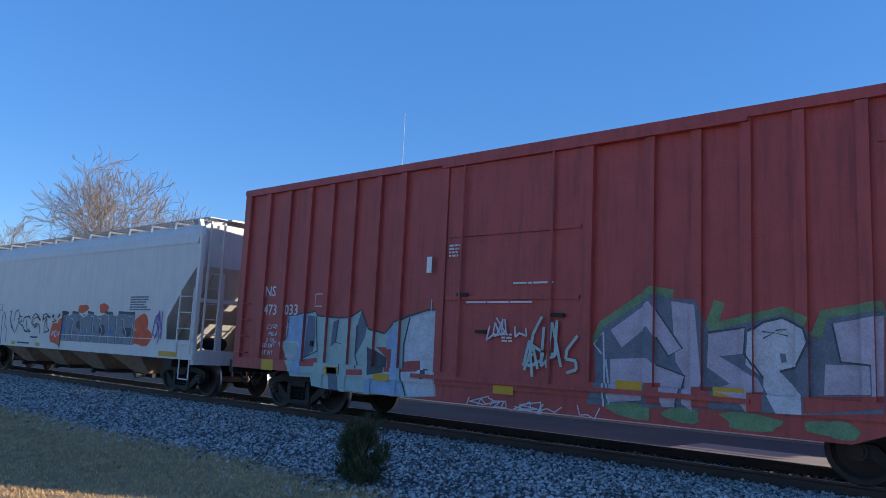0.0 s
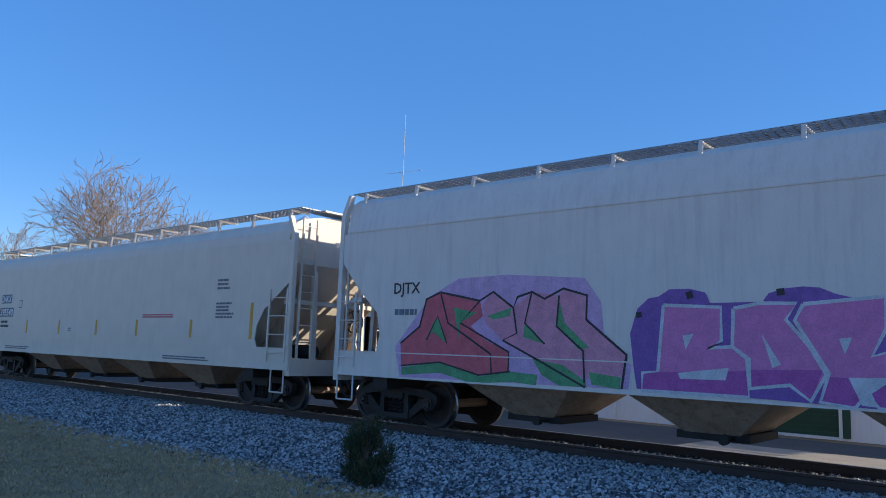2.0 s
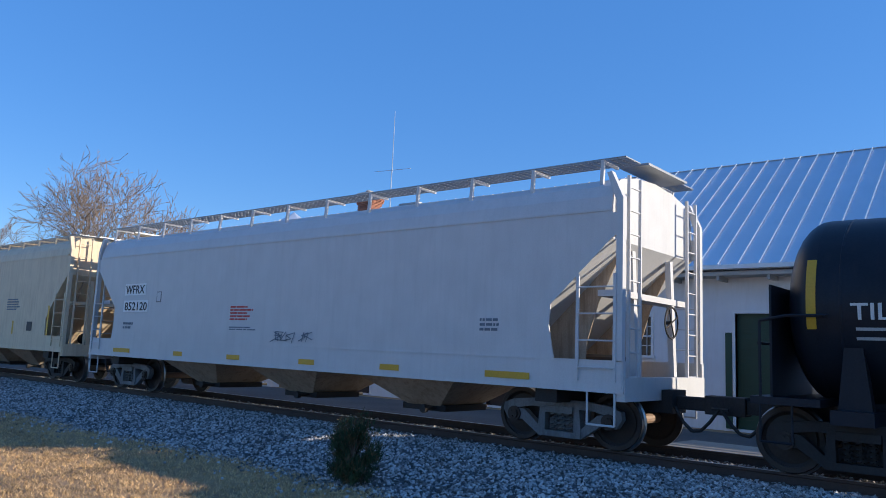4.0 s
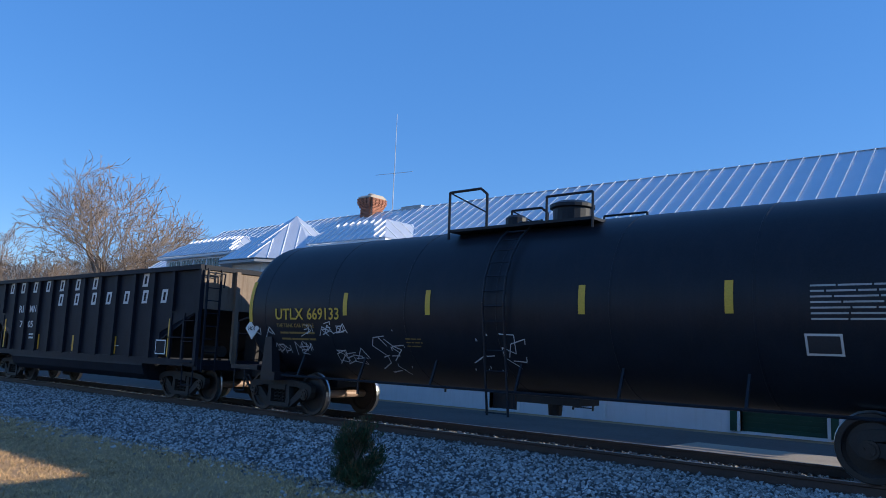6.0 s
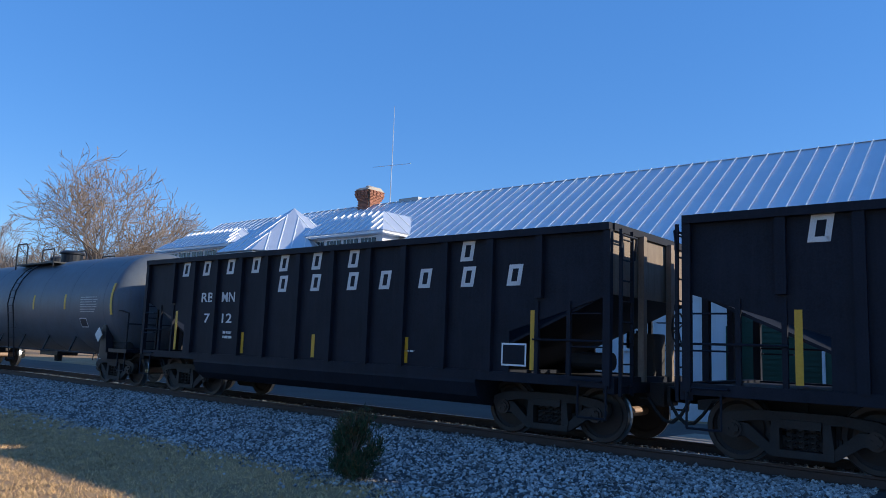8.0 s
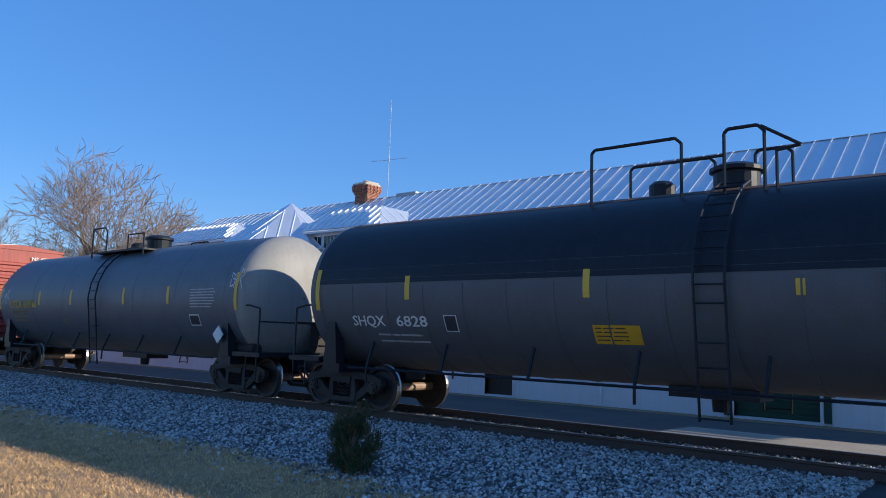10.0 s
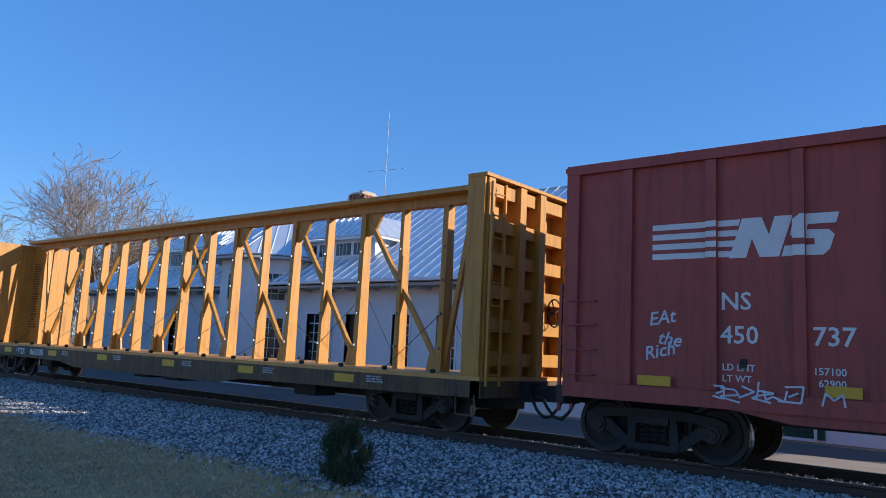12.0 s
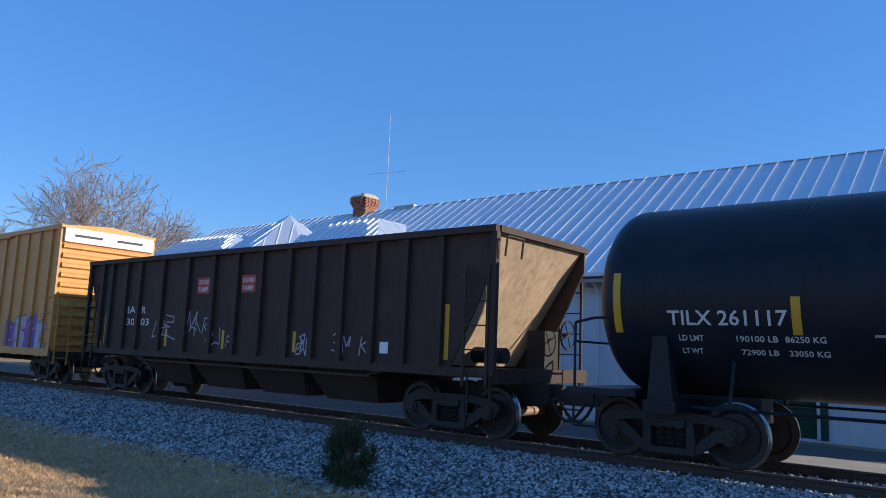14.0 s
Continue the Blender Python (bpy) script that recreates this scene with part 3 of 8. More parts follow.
def hip_dormer(parent, x0, x1, yf, zeave, zridge, hip, zb, nwin):
    """A dormer with a hipped metal roof, short windows and cheeks."""
    dm = part("dormer", box(B(), x0 + 0.45, x1 - 0.45, yf + 0.45, RIDGE_Y - 0.6, zb, zeave - 0.02), "wall", parent, "dormer with short windows")
    yr = RIDGE_Y - 0.3
    ym = yf + hip
    A, C_, D_, E_ = (x0, yf, zeave), (x1, yf, zeave), (x1 - hip, ym, zridge), (x0 + hip, ym, zridge)
    seam_roof(dm, A, C_, D_, E_, 0.5, "dormer_roof", "sunlit silver metal roof")
    seam_roof(dm, C_, (x1, yr, zeave), (x1 - hip, yr, zridge), D_, 0.85, "dormer_roof", thin=True)
    seam_roof(dm, (x0, yr, zeave), A, E_, (x0 + hip, yr, zridge), 0.85, "dormer_roof", thin=True)
    part("eave_board", box(B(), x0 + 0.02, x1 - 0.02, yf + 0.02, yr, zeave - 0.16, zeave - 0.065), "trim", dm)
    for k in range(nwin):
        w = (x1 - x0 - 1.5) / nwin
        a = x0 + 0.75 + k * w
        g = part("window", box(B(), a + 0.12, a + w - 0.12, yf + 0.42, yf + 0.447, zb + 0.55, zeave - 0.28), "glass", dm, "small dormer window")
        bm = B()
        for i in range(1, 4):
            x = a + 0.12 + i * (w - 0.24) / 4
            box(bm, x - 0.012, x + 0.012, yf + 0.40, yf + 0.42, zb + 0.55, zeave - 0.28)
        box(bm, a + 0.07, a + w - 0.07, yf + 0.40, yf + 0.446, zeave - 0.28, zeave - 0.22)
        box(bm, a + 0.07, a + w - 0.07, yf + 0.40, yf + 0.446, zb + 0.48, zb + 0.55)
        part("frame", bm, "trim", g)
    return dm


hip_dormer(depot, -30.6, -24.2, 24.5, 6.72, 7.95, 1.6, 5.3, 4)
hip_dormer(depot, -44.4, -35.9, 24.5, 6.80, 7.95, 1.6, 5.3, 5)

# eight-sided bay with a pointed metal roof
TX, TY, EZ, PZ, AP = -32.2, 25.7, 5.8, 8.6, 3.7
tower = part("bay_tower", box(B(), TX - 2.8, TX + 2.8, TY - 2.0, TY + 2.8, -0.64, -0.5), "slab", depot, "eight-sided bay with upper windows")
ring = [(math.cos(radians(22.5 + 45 * k)), math.sin(radians(22.5 + 45 * k))) for k in range(8)]
bm = B()
R = 3.0 / math.cos(radians(22.5))
lo = [bm.verts.new((TX + R * c, TY + R * s, -0.64)) for c, s in ring]
hi = [bm.verts.new((TX + R * c, TY + R * s, EZ - 0.08)) for c, s in ring]
for i in range(8):
    bm.faces.new((lo[i], lo[(i + 1) % 8], hi[(i + 1) % 8], hi[i]))
bm.faces.new(hi), bm.faces.new(lo[::-1])
part("bay_wall", bm, "wall", tower)
R = AP / math.cos(radians(22.5))
for i in range(8):
    a, b = ring[i], ring[(i + 1) % 8]
    A = (TX + R * a[0], TY + R * a[1], EZ)
    C_ = (TX + R * b[0], TY + R * b[1], EZ)
    t0, t1 = 0.004, 0.004
    seam_roof(tower, A, C_, (TX + t0 * b[0], TY + t0 * b[1], PZ), (TX + t0 * a[0], TY + t0 * a[1], PZ), 0.62, "bay_roof", thin=True)
bm = B()
v = [bm.verts.new((TX + (R - 0.03) * c, TY + (R - 0.03) * s, EZ - 0.075)) for c, s in ring]
w = [bm.verts.new((TX + (R - 0.03) * c, TY + (R - 0.03) * s, EZ - 0.2)) for c, s in ring]
bm.faces.new(v), bm.faces.new(w[::-1])
for i in range(8):
    bm.faces.new((w[i], w[(i + 1) % 8], v[(i + 1) % 8], v[i]))
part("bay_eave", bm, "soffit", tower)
for k, ang in ((0, -90), (1, -45), (2, 0), (3, -135)):
    m = pose(TX, TY, 0, 0, 0, ang)
    for z0, z1 in ((3.6, 4.9), (0.75, 2.7)):
        g = part("window", box(B(), 2.98, 3.02, -0.5, 0.5, z0, z1), "glass", tower)
        g.matrix_local = m
        bm = B()
        for y in (-0.56, 0.5):
            box(bm, 2.96, 3.07, y, y + 0.06, z0 - 0.06, z1 + 0.06)
        for y in (-0.17, 0.17):
            box(bm, 3.02, 3.045, y - 0.013, y + 0.013, z0, z1)
        for z in (z0 - 0.06, z1):
            box(bm, 2.96, 3.07, -0.5, 0.5, z, z + 0.06)
        for j in (1, 2, 3):
            z = z0 + (z1 - z0) * j / 4
            box(bm, 3.02, 3.045, -0.5, 0.5, z - 0.013, z + 0.013)
        part("frame", bm, "trim", g)

# chimney of single bricks with a stepped head
chim = tagged(thing("chimney", "red brick chimney with a flared head and mortar cap", "chimney"), kind="structure")
chim.location = (-31.4, 30.55, 8.93)
brick_me = {n: mesh("brick", box(B(), -n / 2 + 0.005, n / 2 - 0.005, -0.05, 0.05, -0.032, 0.032), "brick", bevel=0.004) for n in (0.21,)}
part("core", box(B(), -0.42, 0.42, -0.42, 0.42, 0, 1.30), "mortar", chim)
rg = random.Random(2)
for row in range(17):
    z = 0.04 + row * 0.076
    half = 0.435 + (0.035 * min(4, row - 9) if row > 9 else 0)
    for k in range(4):
        c, s = math.cos(k * math.pi / 2), math.sin(k * math.pi / 2)
        for j in range(4):
            a = -half + 0.105 + j * (2 * half - 0.21 + 0.1) / 4 + (0.04 if row % 2 else 0)
            ob = part("brick", brick_me[0.21], None, chim)
            ob.location = (c * a - s * -half, s * a + c * -half, z)
            ob.rotation_euler = (0, 0, k * math.pi / 2 + rg.uniform(-0.02, 0.02))
part("cap", extrude_x(B(), [(-0.6, 1.31), (0.6, 1.31), (0.6, 1.37), (0.34, 1.50), (-0.34, 1.50), (-0.6, 1.37)], -0.5, 0.5), "mortar", chim, "weathered mortar cap")
part("flue", lathe_y(B(), [(0.14, 0), (0.17, 0.02), (0.17, 0.12), (0.12, 0.16)], 0, 0, 12), "mortar", chim).matrix_local = pose(-0.1, 0, 1.49, 90)

aerial = thing("roof_aerial", "tall thin aluminium mast with a cross aerial", "aerial")
aerial.location = (-29.65, 30.5, 9.2)
part("mast", rod(B(), (0, 0, 0), (0, 0, 2.4), 0.03, 6, 0.025), "steel", aerial)
part("whip", rod(B(), (0.02, 0, 2.2), (0.02, 0, 5.7), 0.028, 6, 0.014), "steel", aerial)
part("boom", rod(B(), (-1.3, -0.1, 2.38), (1.3, 0.1, 2.30), 0.014, 5), "steel", aerial)
vent = tagged(thing("roof_vent", "low grey metal vent on the roof ridge", "vent"), kind="structure")
vent.location = (-28.07, 30.5, 9.32)
part("vent_box", box(B(), -0.7, 0.7, -0.15, 0.15, 0, 0.25), "galv", vent, bevel=0.02)
# the depot was drawn at a round size; its doors and windows give the true one
TRUE = 0.917
for ob in (depot, chim, aerial, vent):
    far = TRUE * (1.0 if ob is depot else 1.055)
    ob.scale = (far,) * 3
    ob.location = (ob.location.x * TRUE, ob.location.y * TRUE, CAM_Z + (ob.location.z - CAM_Z) * TRUE)


# ---- rolling stock: each car in its own space, x along, y < 0 towards the camera, z = 0 at the rail head ----
R_W = 0.457
CARS = []       # car, place of its middle at 0 s
WHEELS = []     # wheelset, x within its truck, place of its car and truck at 0 s


def wheelset_mesh(iron):
    bm = B()
    for s in (-1, 1):
        n0 = len(bm.faces)
        lathe_y(bm, [(0.09, s * 0.81), (0.16, s * 0.80), (0.33, s * 0.775), (0.375, s * 0.80), (0.375, s * 0.842), (0.385, s * 0.845), (0.445, s * 0.845), (0.457, s * 0.83), (0.46, s * 0.745), (0.486, s * 0.73), (0.484, s * 0.71), (0.375, s * 0.71), (0.33, s * 0.74), (0.09, s * 0.74)], 0, 0, 28)
        bm.faces.ensure_lookup_table()
        for f in bm.faces[n0:]:
            r = f.calc_center_median().xz.length
            f.material_index = 1 if r > 0.452 and abs(f.calc_center_median().y) < 0.842 else 0
        rod(bm, (0, s * 0.845, 0), (0, s * 1.09, 0), 0.125, 14)
        rod(bm, (0, s * 1.09, 0), (0, s * 1.115, 0), 0.085, 10)
        for k in range(3):
            a = k * math.tau / 3
            rod(bm, (0.055 * math.cos(a), s * 1.115, 0.055 * math.sin(a)), (0.055 * math.cos(a), s * 1.135, 0.055 * math.sin(a)), 0.018, 6)
    n0 = len(bm.faces)
    rod(bm, (0, -0.74, 0), (0, 0.74, 0), 0.085, 12)
    bm.faces.ensure_lookup_table()
    for f in bm.faces[n0:]:
        f.material_index = 2
    return mesh("wheelset", bm, ["wheel", "tread", "axle"])


def side_frame_mesh(material):
    bm = B()
    y0, y1 = -1.06, -0.93
    outer = [(-1.12, 0.50), (-1.10, 0.62), (-0.92, 0.70), (-0.5, 0.74), (0.5, 0.74), (0.92, 0.70), (1.10, 0.62), (1.12, 0.50), (0.98, 0.40), (0.79, 0.44), (0.50, 0.16), (-0.50, 0.16), (-0.79, 0.44), (-0.98, 0.40)]
    # built of bars so that the windows stay open
    for s in (-1, 1):
        prism(bm, [(s * 0.62, 0.60), (s * 1.12, 0.50), (s * 1.10, 0.63), (s * 0.92, 0.70), (s * 0.5, 0.745), (s * 0.5, 0.61)], y0, y1)
        prism(bm, [(s * 1.12, 0.51), (s * 1.02, 0.36), (s * 0.97, 0.36), (s * 0.98, 0.53)], y0, y1)
        prism(bm, [(s * 0.80, 0.555), (s * 0.80, 0.37), (s * 0.735, 0.37), (s * 0.40, 0.145), (s * 0.36, 0.27), (s * 0.69, 0.545)], y0, y1)
        prism(bm, [(s * 0.27, 0.61), (s * 0.37, 0.61), (s * 0.41, 0.24), (s * 0.27, 0.24)], y0 - 0.02, y1)
    box(bm, -0.5, 0.5, y0, y1, 0.605, 0.745)
    box(bm, -0.40, 0.40, y0 - 0.03, y1 + 0.03, 0.145, 0.24)
    box(bm, -0.26, 0.26, y0 - 0.05, y1 + 0.05, 0.53, 0.64)
    for s in (-1, 1):
        rod(bm, (s * 0.889, y0 - 0.015, 0.457), (s * 0.889, y1, 0.457), 0.10, 12)
    return mesh("side_frame", bm, material, bevel=0.0)


def spring_mesh(material):
    bm = B()
    for x in (-0.15, 0.0, 0.15):
        last = None
        for k in range(25):
            a = k * math.tau / 6
            p = (x + 0.062 * math.cos(a), -0.99 + 0.062 * math.sin(a), 0.24 + 0.29 * k / 24)
            if last:
                rod(bm, last, p, 0.015, 4, caps=False)
            last = p
    return mesh("spring_group", bm, material)


def bolster_mesh(material):
    bm = B()
    box(bm, -0.22, 0.22, -0.92, 0.92, 0.42, 0.70)
    box(bm, -0.15, 0.15, -1.04, 1.04, 0.535, 0.60)
    for y in (-0.89, 0.89):
        box(bm, -0.42, 0.42, y - 0.025, y + 0.025, 0.18, 0.42)
    for s in (-1, 1):
        box(bm, s * 0.42 - 0.04, s * 0.42 + 0.04, -0.9, 0.9, 0.32, 0.42)
        for y in (-0.755, 0.755):
            box(bm, s * 0.40 - 0.03, s * 0.40 + 0.03, y - 0.05, y + 0.05, 0.32, 0.60)
    return mesh("bolster", bm, material)


TRUCK = {}
for key, mt in (("iron", "iron"), ("truckgrey", "truckgrey")):
    sf = side_frame_mesh(mt)
    far = sf.copy()
    far.transform(Matrix.Rotation(math.pi, 4, 'Z'))
    sp = spring_mesh(mt)
    spf = sp.copy()
    spf.transform(Matrix.Rotation(math.pi, 4, 'Z'))
    TRUCK[key] = (bolster_mesh(mt), sf, far, sp, spf, wheelset_mesh(mt))


def truck(car, u, x, style="iron"):
    bo, sf, far, sp, spf, ws = TRUCK[style]
    t = part("truck", bo, None, car, "cast steel two-axle truck")
    t.location = (x, 0, 0)
    for me in (sf, far):
        part("side_frame", me, None, t)
    for me in (sp, spf):
        part("spring_group", me, None, t)
    for dx in (-0.889, 0.889):
        w = part("wheelset", ws, None, t)
        w.location = (dx, 0, R_W)
        WHEELS.append((w, dx, u + x + dx))


def coupler(car, x, s, z=0.80):
    bm = B()
    box(bm, *sorted((x, x + s * 0.62)), -0.09, 0.09, z - 0.11, z + 0.10)
    box(bm, *sorted((x + s * 0.55, x + s * 0.88)), -0.16, 0.14, z - 0.15, z + 0.14)
    part("coupler", bm, "iron", car, bevel=0.02)
    last = None
    bm = B()
    for k in range(7):
        p = (x + s * (0.15 + 0.14 * k), -0.35, z - 0.05 - 0.42 * math.sin(math.pi * min(1, k / 5.0)) * (1 - 0.05 * k))
        if last:
            rod(bm, last, p, 0.028, 6)
        last = p
    part("air_hose", bm, "hose", car)


def ladder(car, x0, x1, y, z0, z1, n, material, name="ladder", rail=True, depth=0.07):
    bm = B()
    if not rail:
        for k in range(n):
            z = z0 + (k + 0.5) * (z1 - z0) / n
            part("grab_iron", pipe(B(), [(x0, y + depth, z), (x0, y - 0.02, z), (x1, y - 0.02, z), (x1, y + depth, z)], 0.014, 5), material, car)
        bm.free()
        return None
    if rail:
        for x in (x0, x1):
            beam(bm, (x, y, z0), (x, y, z1), 0.05, 0.03)
    for k in range(n):
        z = z0 + (k + 0.5) * (z1 - z0) / n
        rod(bm, (x0, y - 0.02, z), (x1, y - 0.02, z), 0.014, 5)
        if not rail:
            for x in (x0, x1):
                rod(bm, (x, y - 0.02, z), (x, y + depth, z), 0.014, 5)
    return part(name, bm, material, car)


def end_ladder(car, x, y0, y1, z0, z1, n, material):
    bm = B()
    for y in (y0, y1):
        beam(bm, (x, y, z0), (x, y, z1), 0.04, 0.05, (1, 0, 0))
    for k in range(n):
        z = z0 + (k + 0.5) * (z1 - z0) / n
        rod(bm, (x, y0, z), (x, y1, z), 0.014, 5)
    return part("end_ladder", bm, material, car)


def brake_wheel(car, x, y, z, s=1):
    bm = B()
    for k in range(16):
        a, b = k * math.tau / 16, (k + 1) * math.tau / 16
        rod(bm, (x, y + 0.27 * math.cos(a), z + 0.27 * math.sin(a)), (x, y + 0.27 * math.cos(b), z + 0.27 * math.sin(b)), 0.016, 5)
    for k in range(4):
        a = k * math.pi / 2 + 0.4
        rod(bm, (x, y, z), (x, y + 0.27 * math.cos(a), z + 0.27 * math.sin(a)), 0.012, 4)
    rod(bm, (x - s * 0.12, y, z), (x, y, z), 0.03, 6)
    return part("brake_wheel", bm, "iron", car)


def clip_x(poly, x0, x1):
    for lim, sg in ((x0, 1), (x1, -1)):
        out = []
        for (ax, az), (bx, bz) in zip(poly, poly[1:] + poly[:1]):
            ia, ib = sg * (ax - lim) >= 0, sg * (bx - lim) >= 0
            if ia:
                out.append((ax, az))
            if ia != ib:
                k = (lim - ax) / (bx - ax)
                out.append((lim, az + k * (bz - az)))
        poly = out
        if len(poly) < 3:
            return []
    return poly


def paint(car, poly, material, y, layer=1, ribs=(), name="graffiti_shape", proud=0.0):
    """A patch of spray paint on the side sheet, carried over the ribs (x0, x1) that stand out from it."""
    bm = B()
    for pl, yy in [(poly, y)] + [(clip_x(poly, a, b), y - proud) for a, b in ribs]:
        if len(pl) >= 3:
            v = [bm.verts.new((a, yy - 0.0025 * layer, b)) for a, b in pl]
            f = bm.faces.new(v)
            f.normal_update()
            bmesh.ops.triangulate(bm, faces=[f])
    return part(name, bm, material, car)


def blob(rg, x0, x1, z0, z1, n=18, wob=0.12, square=3.0):
    """A rough rounded letter-like outline."""
    cx, cz, a, b = (x0 + x1) / 2, (z0 + z1) / 2, (x1 - x0) / 2, (z1 - z0) / 2
    ph = [rg.uniform(0, 6.3) for _ in range(3)]
    out = []
    for k in range(n):
        t = k * math.tau / n
        c, s = math.cos(t), math.sin(t)
        r = (abs(c) ** square + abs(s) ** square) ** (-1 / square)
        r *= 1 + wob * (0.5 * math.sin(2 * t + ph[0]) + 0.6 * math.sin(3 * t + ph[1]) + 0.4 * math.sin(5 * t + ph[2]))
        out.append((cx + a * r * c, cz + b * r * s))
    return out


def stroke(pts, w):
    """The outline of a brush line through pts."""
    L, Rr = [], []
    for i, (x, z) in enumerate(pts):
        a, b = pts[max(0, i - 1)], pts[min(len(pts) - 1, i + 1)]
        d = math.hypot(b[0] - a[0], b[1] - a[1]) or 1
        nx, nz = -(b[1] - a[1]) / d * w / 2, (b[0] - a[0]) / d * w / 2
        L.append((x + nx, z + nz)), Rr.append((x - nx, z - nz))
    return L + Rr[::-1]


def scribble(car, x0, x1, z0, z1, n, w, material, y, seed, ribs=(), proud=0.0, name="graffiti_tag", layer=4):
    """A looping hand-written tag, no real letters."""
    rg = random.Random(seed)
    bm = B()
    step = (x1 - x0) / n
    for k in range(n):
        x = x0 + k * step
        h = (z1 - z0) * rg.uniform(0.55, 1.0)
        base = z0 + rg.uniform(0, 0.25) * (z1 - z0)
        lean = rg.uniform(-0.1, 0.5) * step
        wide = step * rg.uniform(1.3, 1.9) * rg.choice((1, -1))
        lines = [[(x + wide * u + lean * v + rg.uniform(-0.2, 0.2) * step, base + h * v + rg.uniform(-0.2, 0.2) * h) for u, v in ln] for ln in rg.choice(GLYPH)]
        for a, b in [seg for ln in lines for seg in zip(ln, ln[1:])]:
            pl = stroke([a, b], w)
            for q, yy in [(pl, y)] + [(clip_x(pl, r0, r1), y - proud) for r0, r1 in ribs]:
                if len(q) >= 3:
                    try:
                        bm.faces.new([bm.verts.new((p, yy - 0.0025 * layer - 0.00015 * (len(bm.faces) % 12), r)) for p, r in q])
                    except ValueError:
                        pass
    return tagged(part(name, bm, material, car), kind="stuff")


GLYPH = [  # angular skeletons in a unit box, no real letters
    [[(0.1, 0), (0.15, 1), (0.85, 0.75), (0.3, 0.5), (0.95, 0)]], [[(0.1, 1), (0.1, 0.1), (0.5, 0.35), (0.9, 0.0), (0.9, 0.95)]],
    [[(0.05, 0), (0.1, 0.9), (0.55, 0.3), (0.8, 1), (0.95, 0)]], [[(0.9, 0.95), (0.2, 0.85), (0.15, 0.55), (0.85, 0.45), (0.8, 0.1), (0.05, 0.0)]],
    [[(0.9, 0.9), (0.15, 0.95), (0.1, 0.05), (0.95, 0.0)], [(0.15, 0.5), (0.75, 0.5)]], [[(0.05, 0), (0.45, 1), (0.95, 0)], [(0.2, 0.38), (0.8, 0.32)]],
    [[(0.15, 0.05), (0.1, 0.9), (0.85, 0.95), (0.9, 0.1), (0.2, 0.0)]], [[(0.1, 0), (0.15, 1)], [(0.9, 1), (0.2, 0.5), (0.95, 0)]]]


def piece(car, x0, x1, z0, z1, n, fill, line, y, seed, ribs=(), proud=0.0, inner=None, back=None, fat=0.42, edge=0.07):
    """A painted row of fat angular shapes with outlines, shading and an optional cloud of spray behind."""
    rg = random.Random(seed)
    step = (x1 - x0) / n
    H = z1 - z0

    def lay(name, polys, material, layer):
        bm = B()
        for i, poly in enumerate(polys):
            for pl, yy in [(poly, y)] + [(clip_x(poly, a, b), y - proud) for a, b in ribs]:
                if len(pl) >= 3:
                    bm.faces.new([bm.verts.new((p, yy - 0.0025 * layer - 0.0002 * i, q)) for p, q in pl])
        bmesh.ops.triangulate(bm, faces=bm.faces)
        return part(name, bm, material, car)

    if back:
        for k in range(n + 1):
            cx = x0 + k * step
            paint(car, blob(rg, cx - step * 0.62, cx + step * 0.62, z0 + 0.06 * H * rg.random(), z1 + H * rg.uniform(0.0, 0.17), 22, 0.16, 2.4), back, y, 1 + 0.2 * (k % 2), ribs, "graffiti_cloud", proud)
    for k in range(n):
        a = x0 + k * step - step * 0.04
        w = step * rg.uniform(0.92, 1.08)
        lift, top = rg.uniform(-0.05, 0.06) * H, H * rg.uniform(0.86, 1.08)
        sk = rg.choice(GLYPH)
        th = fat * min(w, H) * rg.uniform(0.85, 1.15)
        segs = []
        for ln in sk:
            pts = [(a + w * (0.12 + 0.76 * u) + rg.uniform(-0.04, 0.04) * w, z0 + lift + top * (0.1 + 0.8 * v) + rg.uniform(-0.04, 0.04) * H) for u, v in ln]
            segs += list(zip(pts, pts[1:]))

        def bar(p, q, t):
            d = math.hypot(q[0] - p[0], q[1] - p[1]) or 1
            ex, ez = (q[0] - p[0]) / d * t * 0.42, (q[1] - p[1]) / d * t * 0.42
            return stroke([(p[0] - ex, p[1] - ez), (q[0] + ex, q[1] + ez)], t)

        o = 0.3 * (k % 2)
        lay("graffiti_outline", [bar(p, q, th + edge) for p, q in segs], line, 2 + o)
        if inner:
            lay("graffiti_shade", [[(px + 0.05, pz - 0.05) for px, pz in bar(p, q, th + 0.02)] for p, q in segs], inner[k % len(inner)], 2.5 + o)
        lay("graffiti_letter", [bar(p, q, th) for p, q in segs], fill[k % len(fill)], 3 + o)
        hl = [stroke([(p[0] - th * 0.2, p[1]), ((p[0] + q[0]) / 2 - th * 0.2, (p[1] + q[1]) / 2)], 0.025) for p, q in segs[:2]]
        tagged(lay("graffiti_highlight", hl, "g_white", 3.8 + o), kind="stuff")


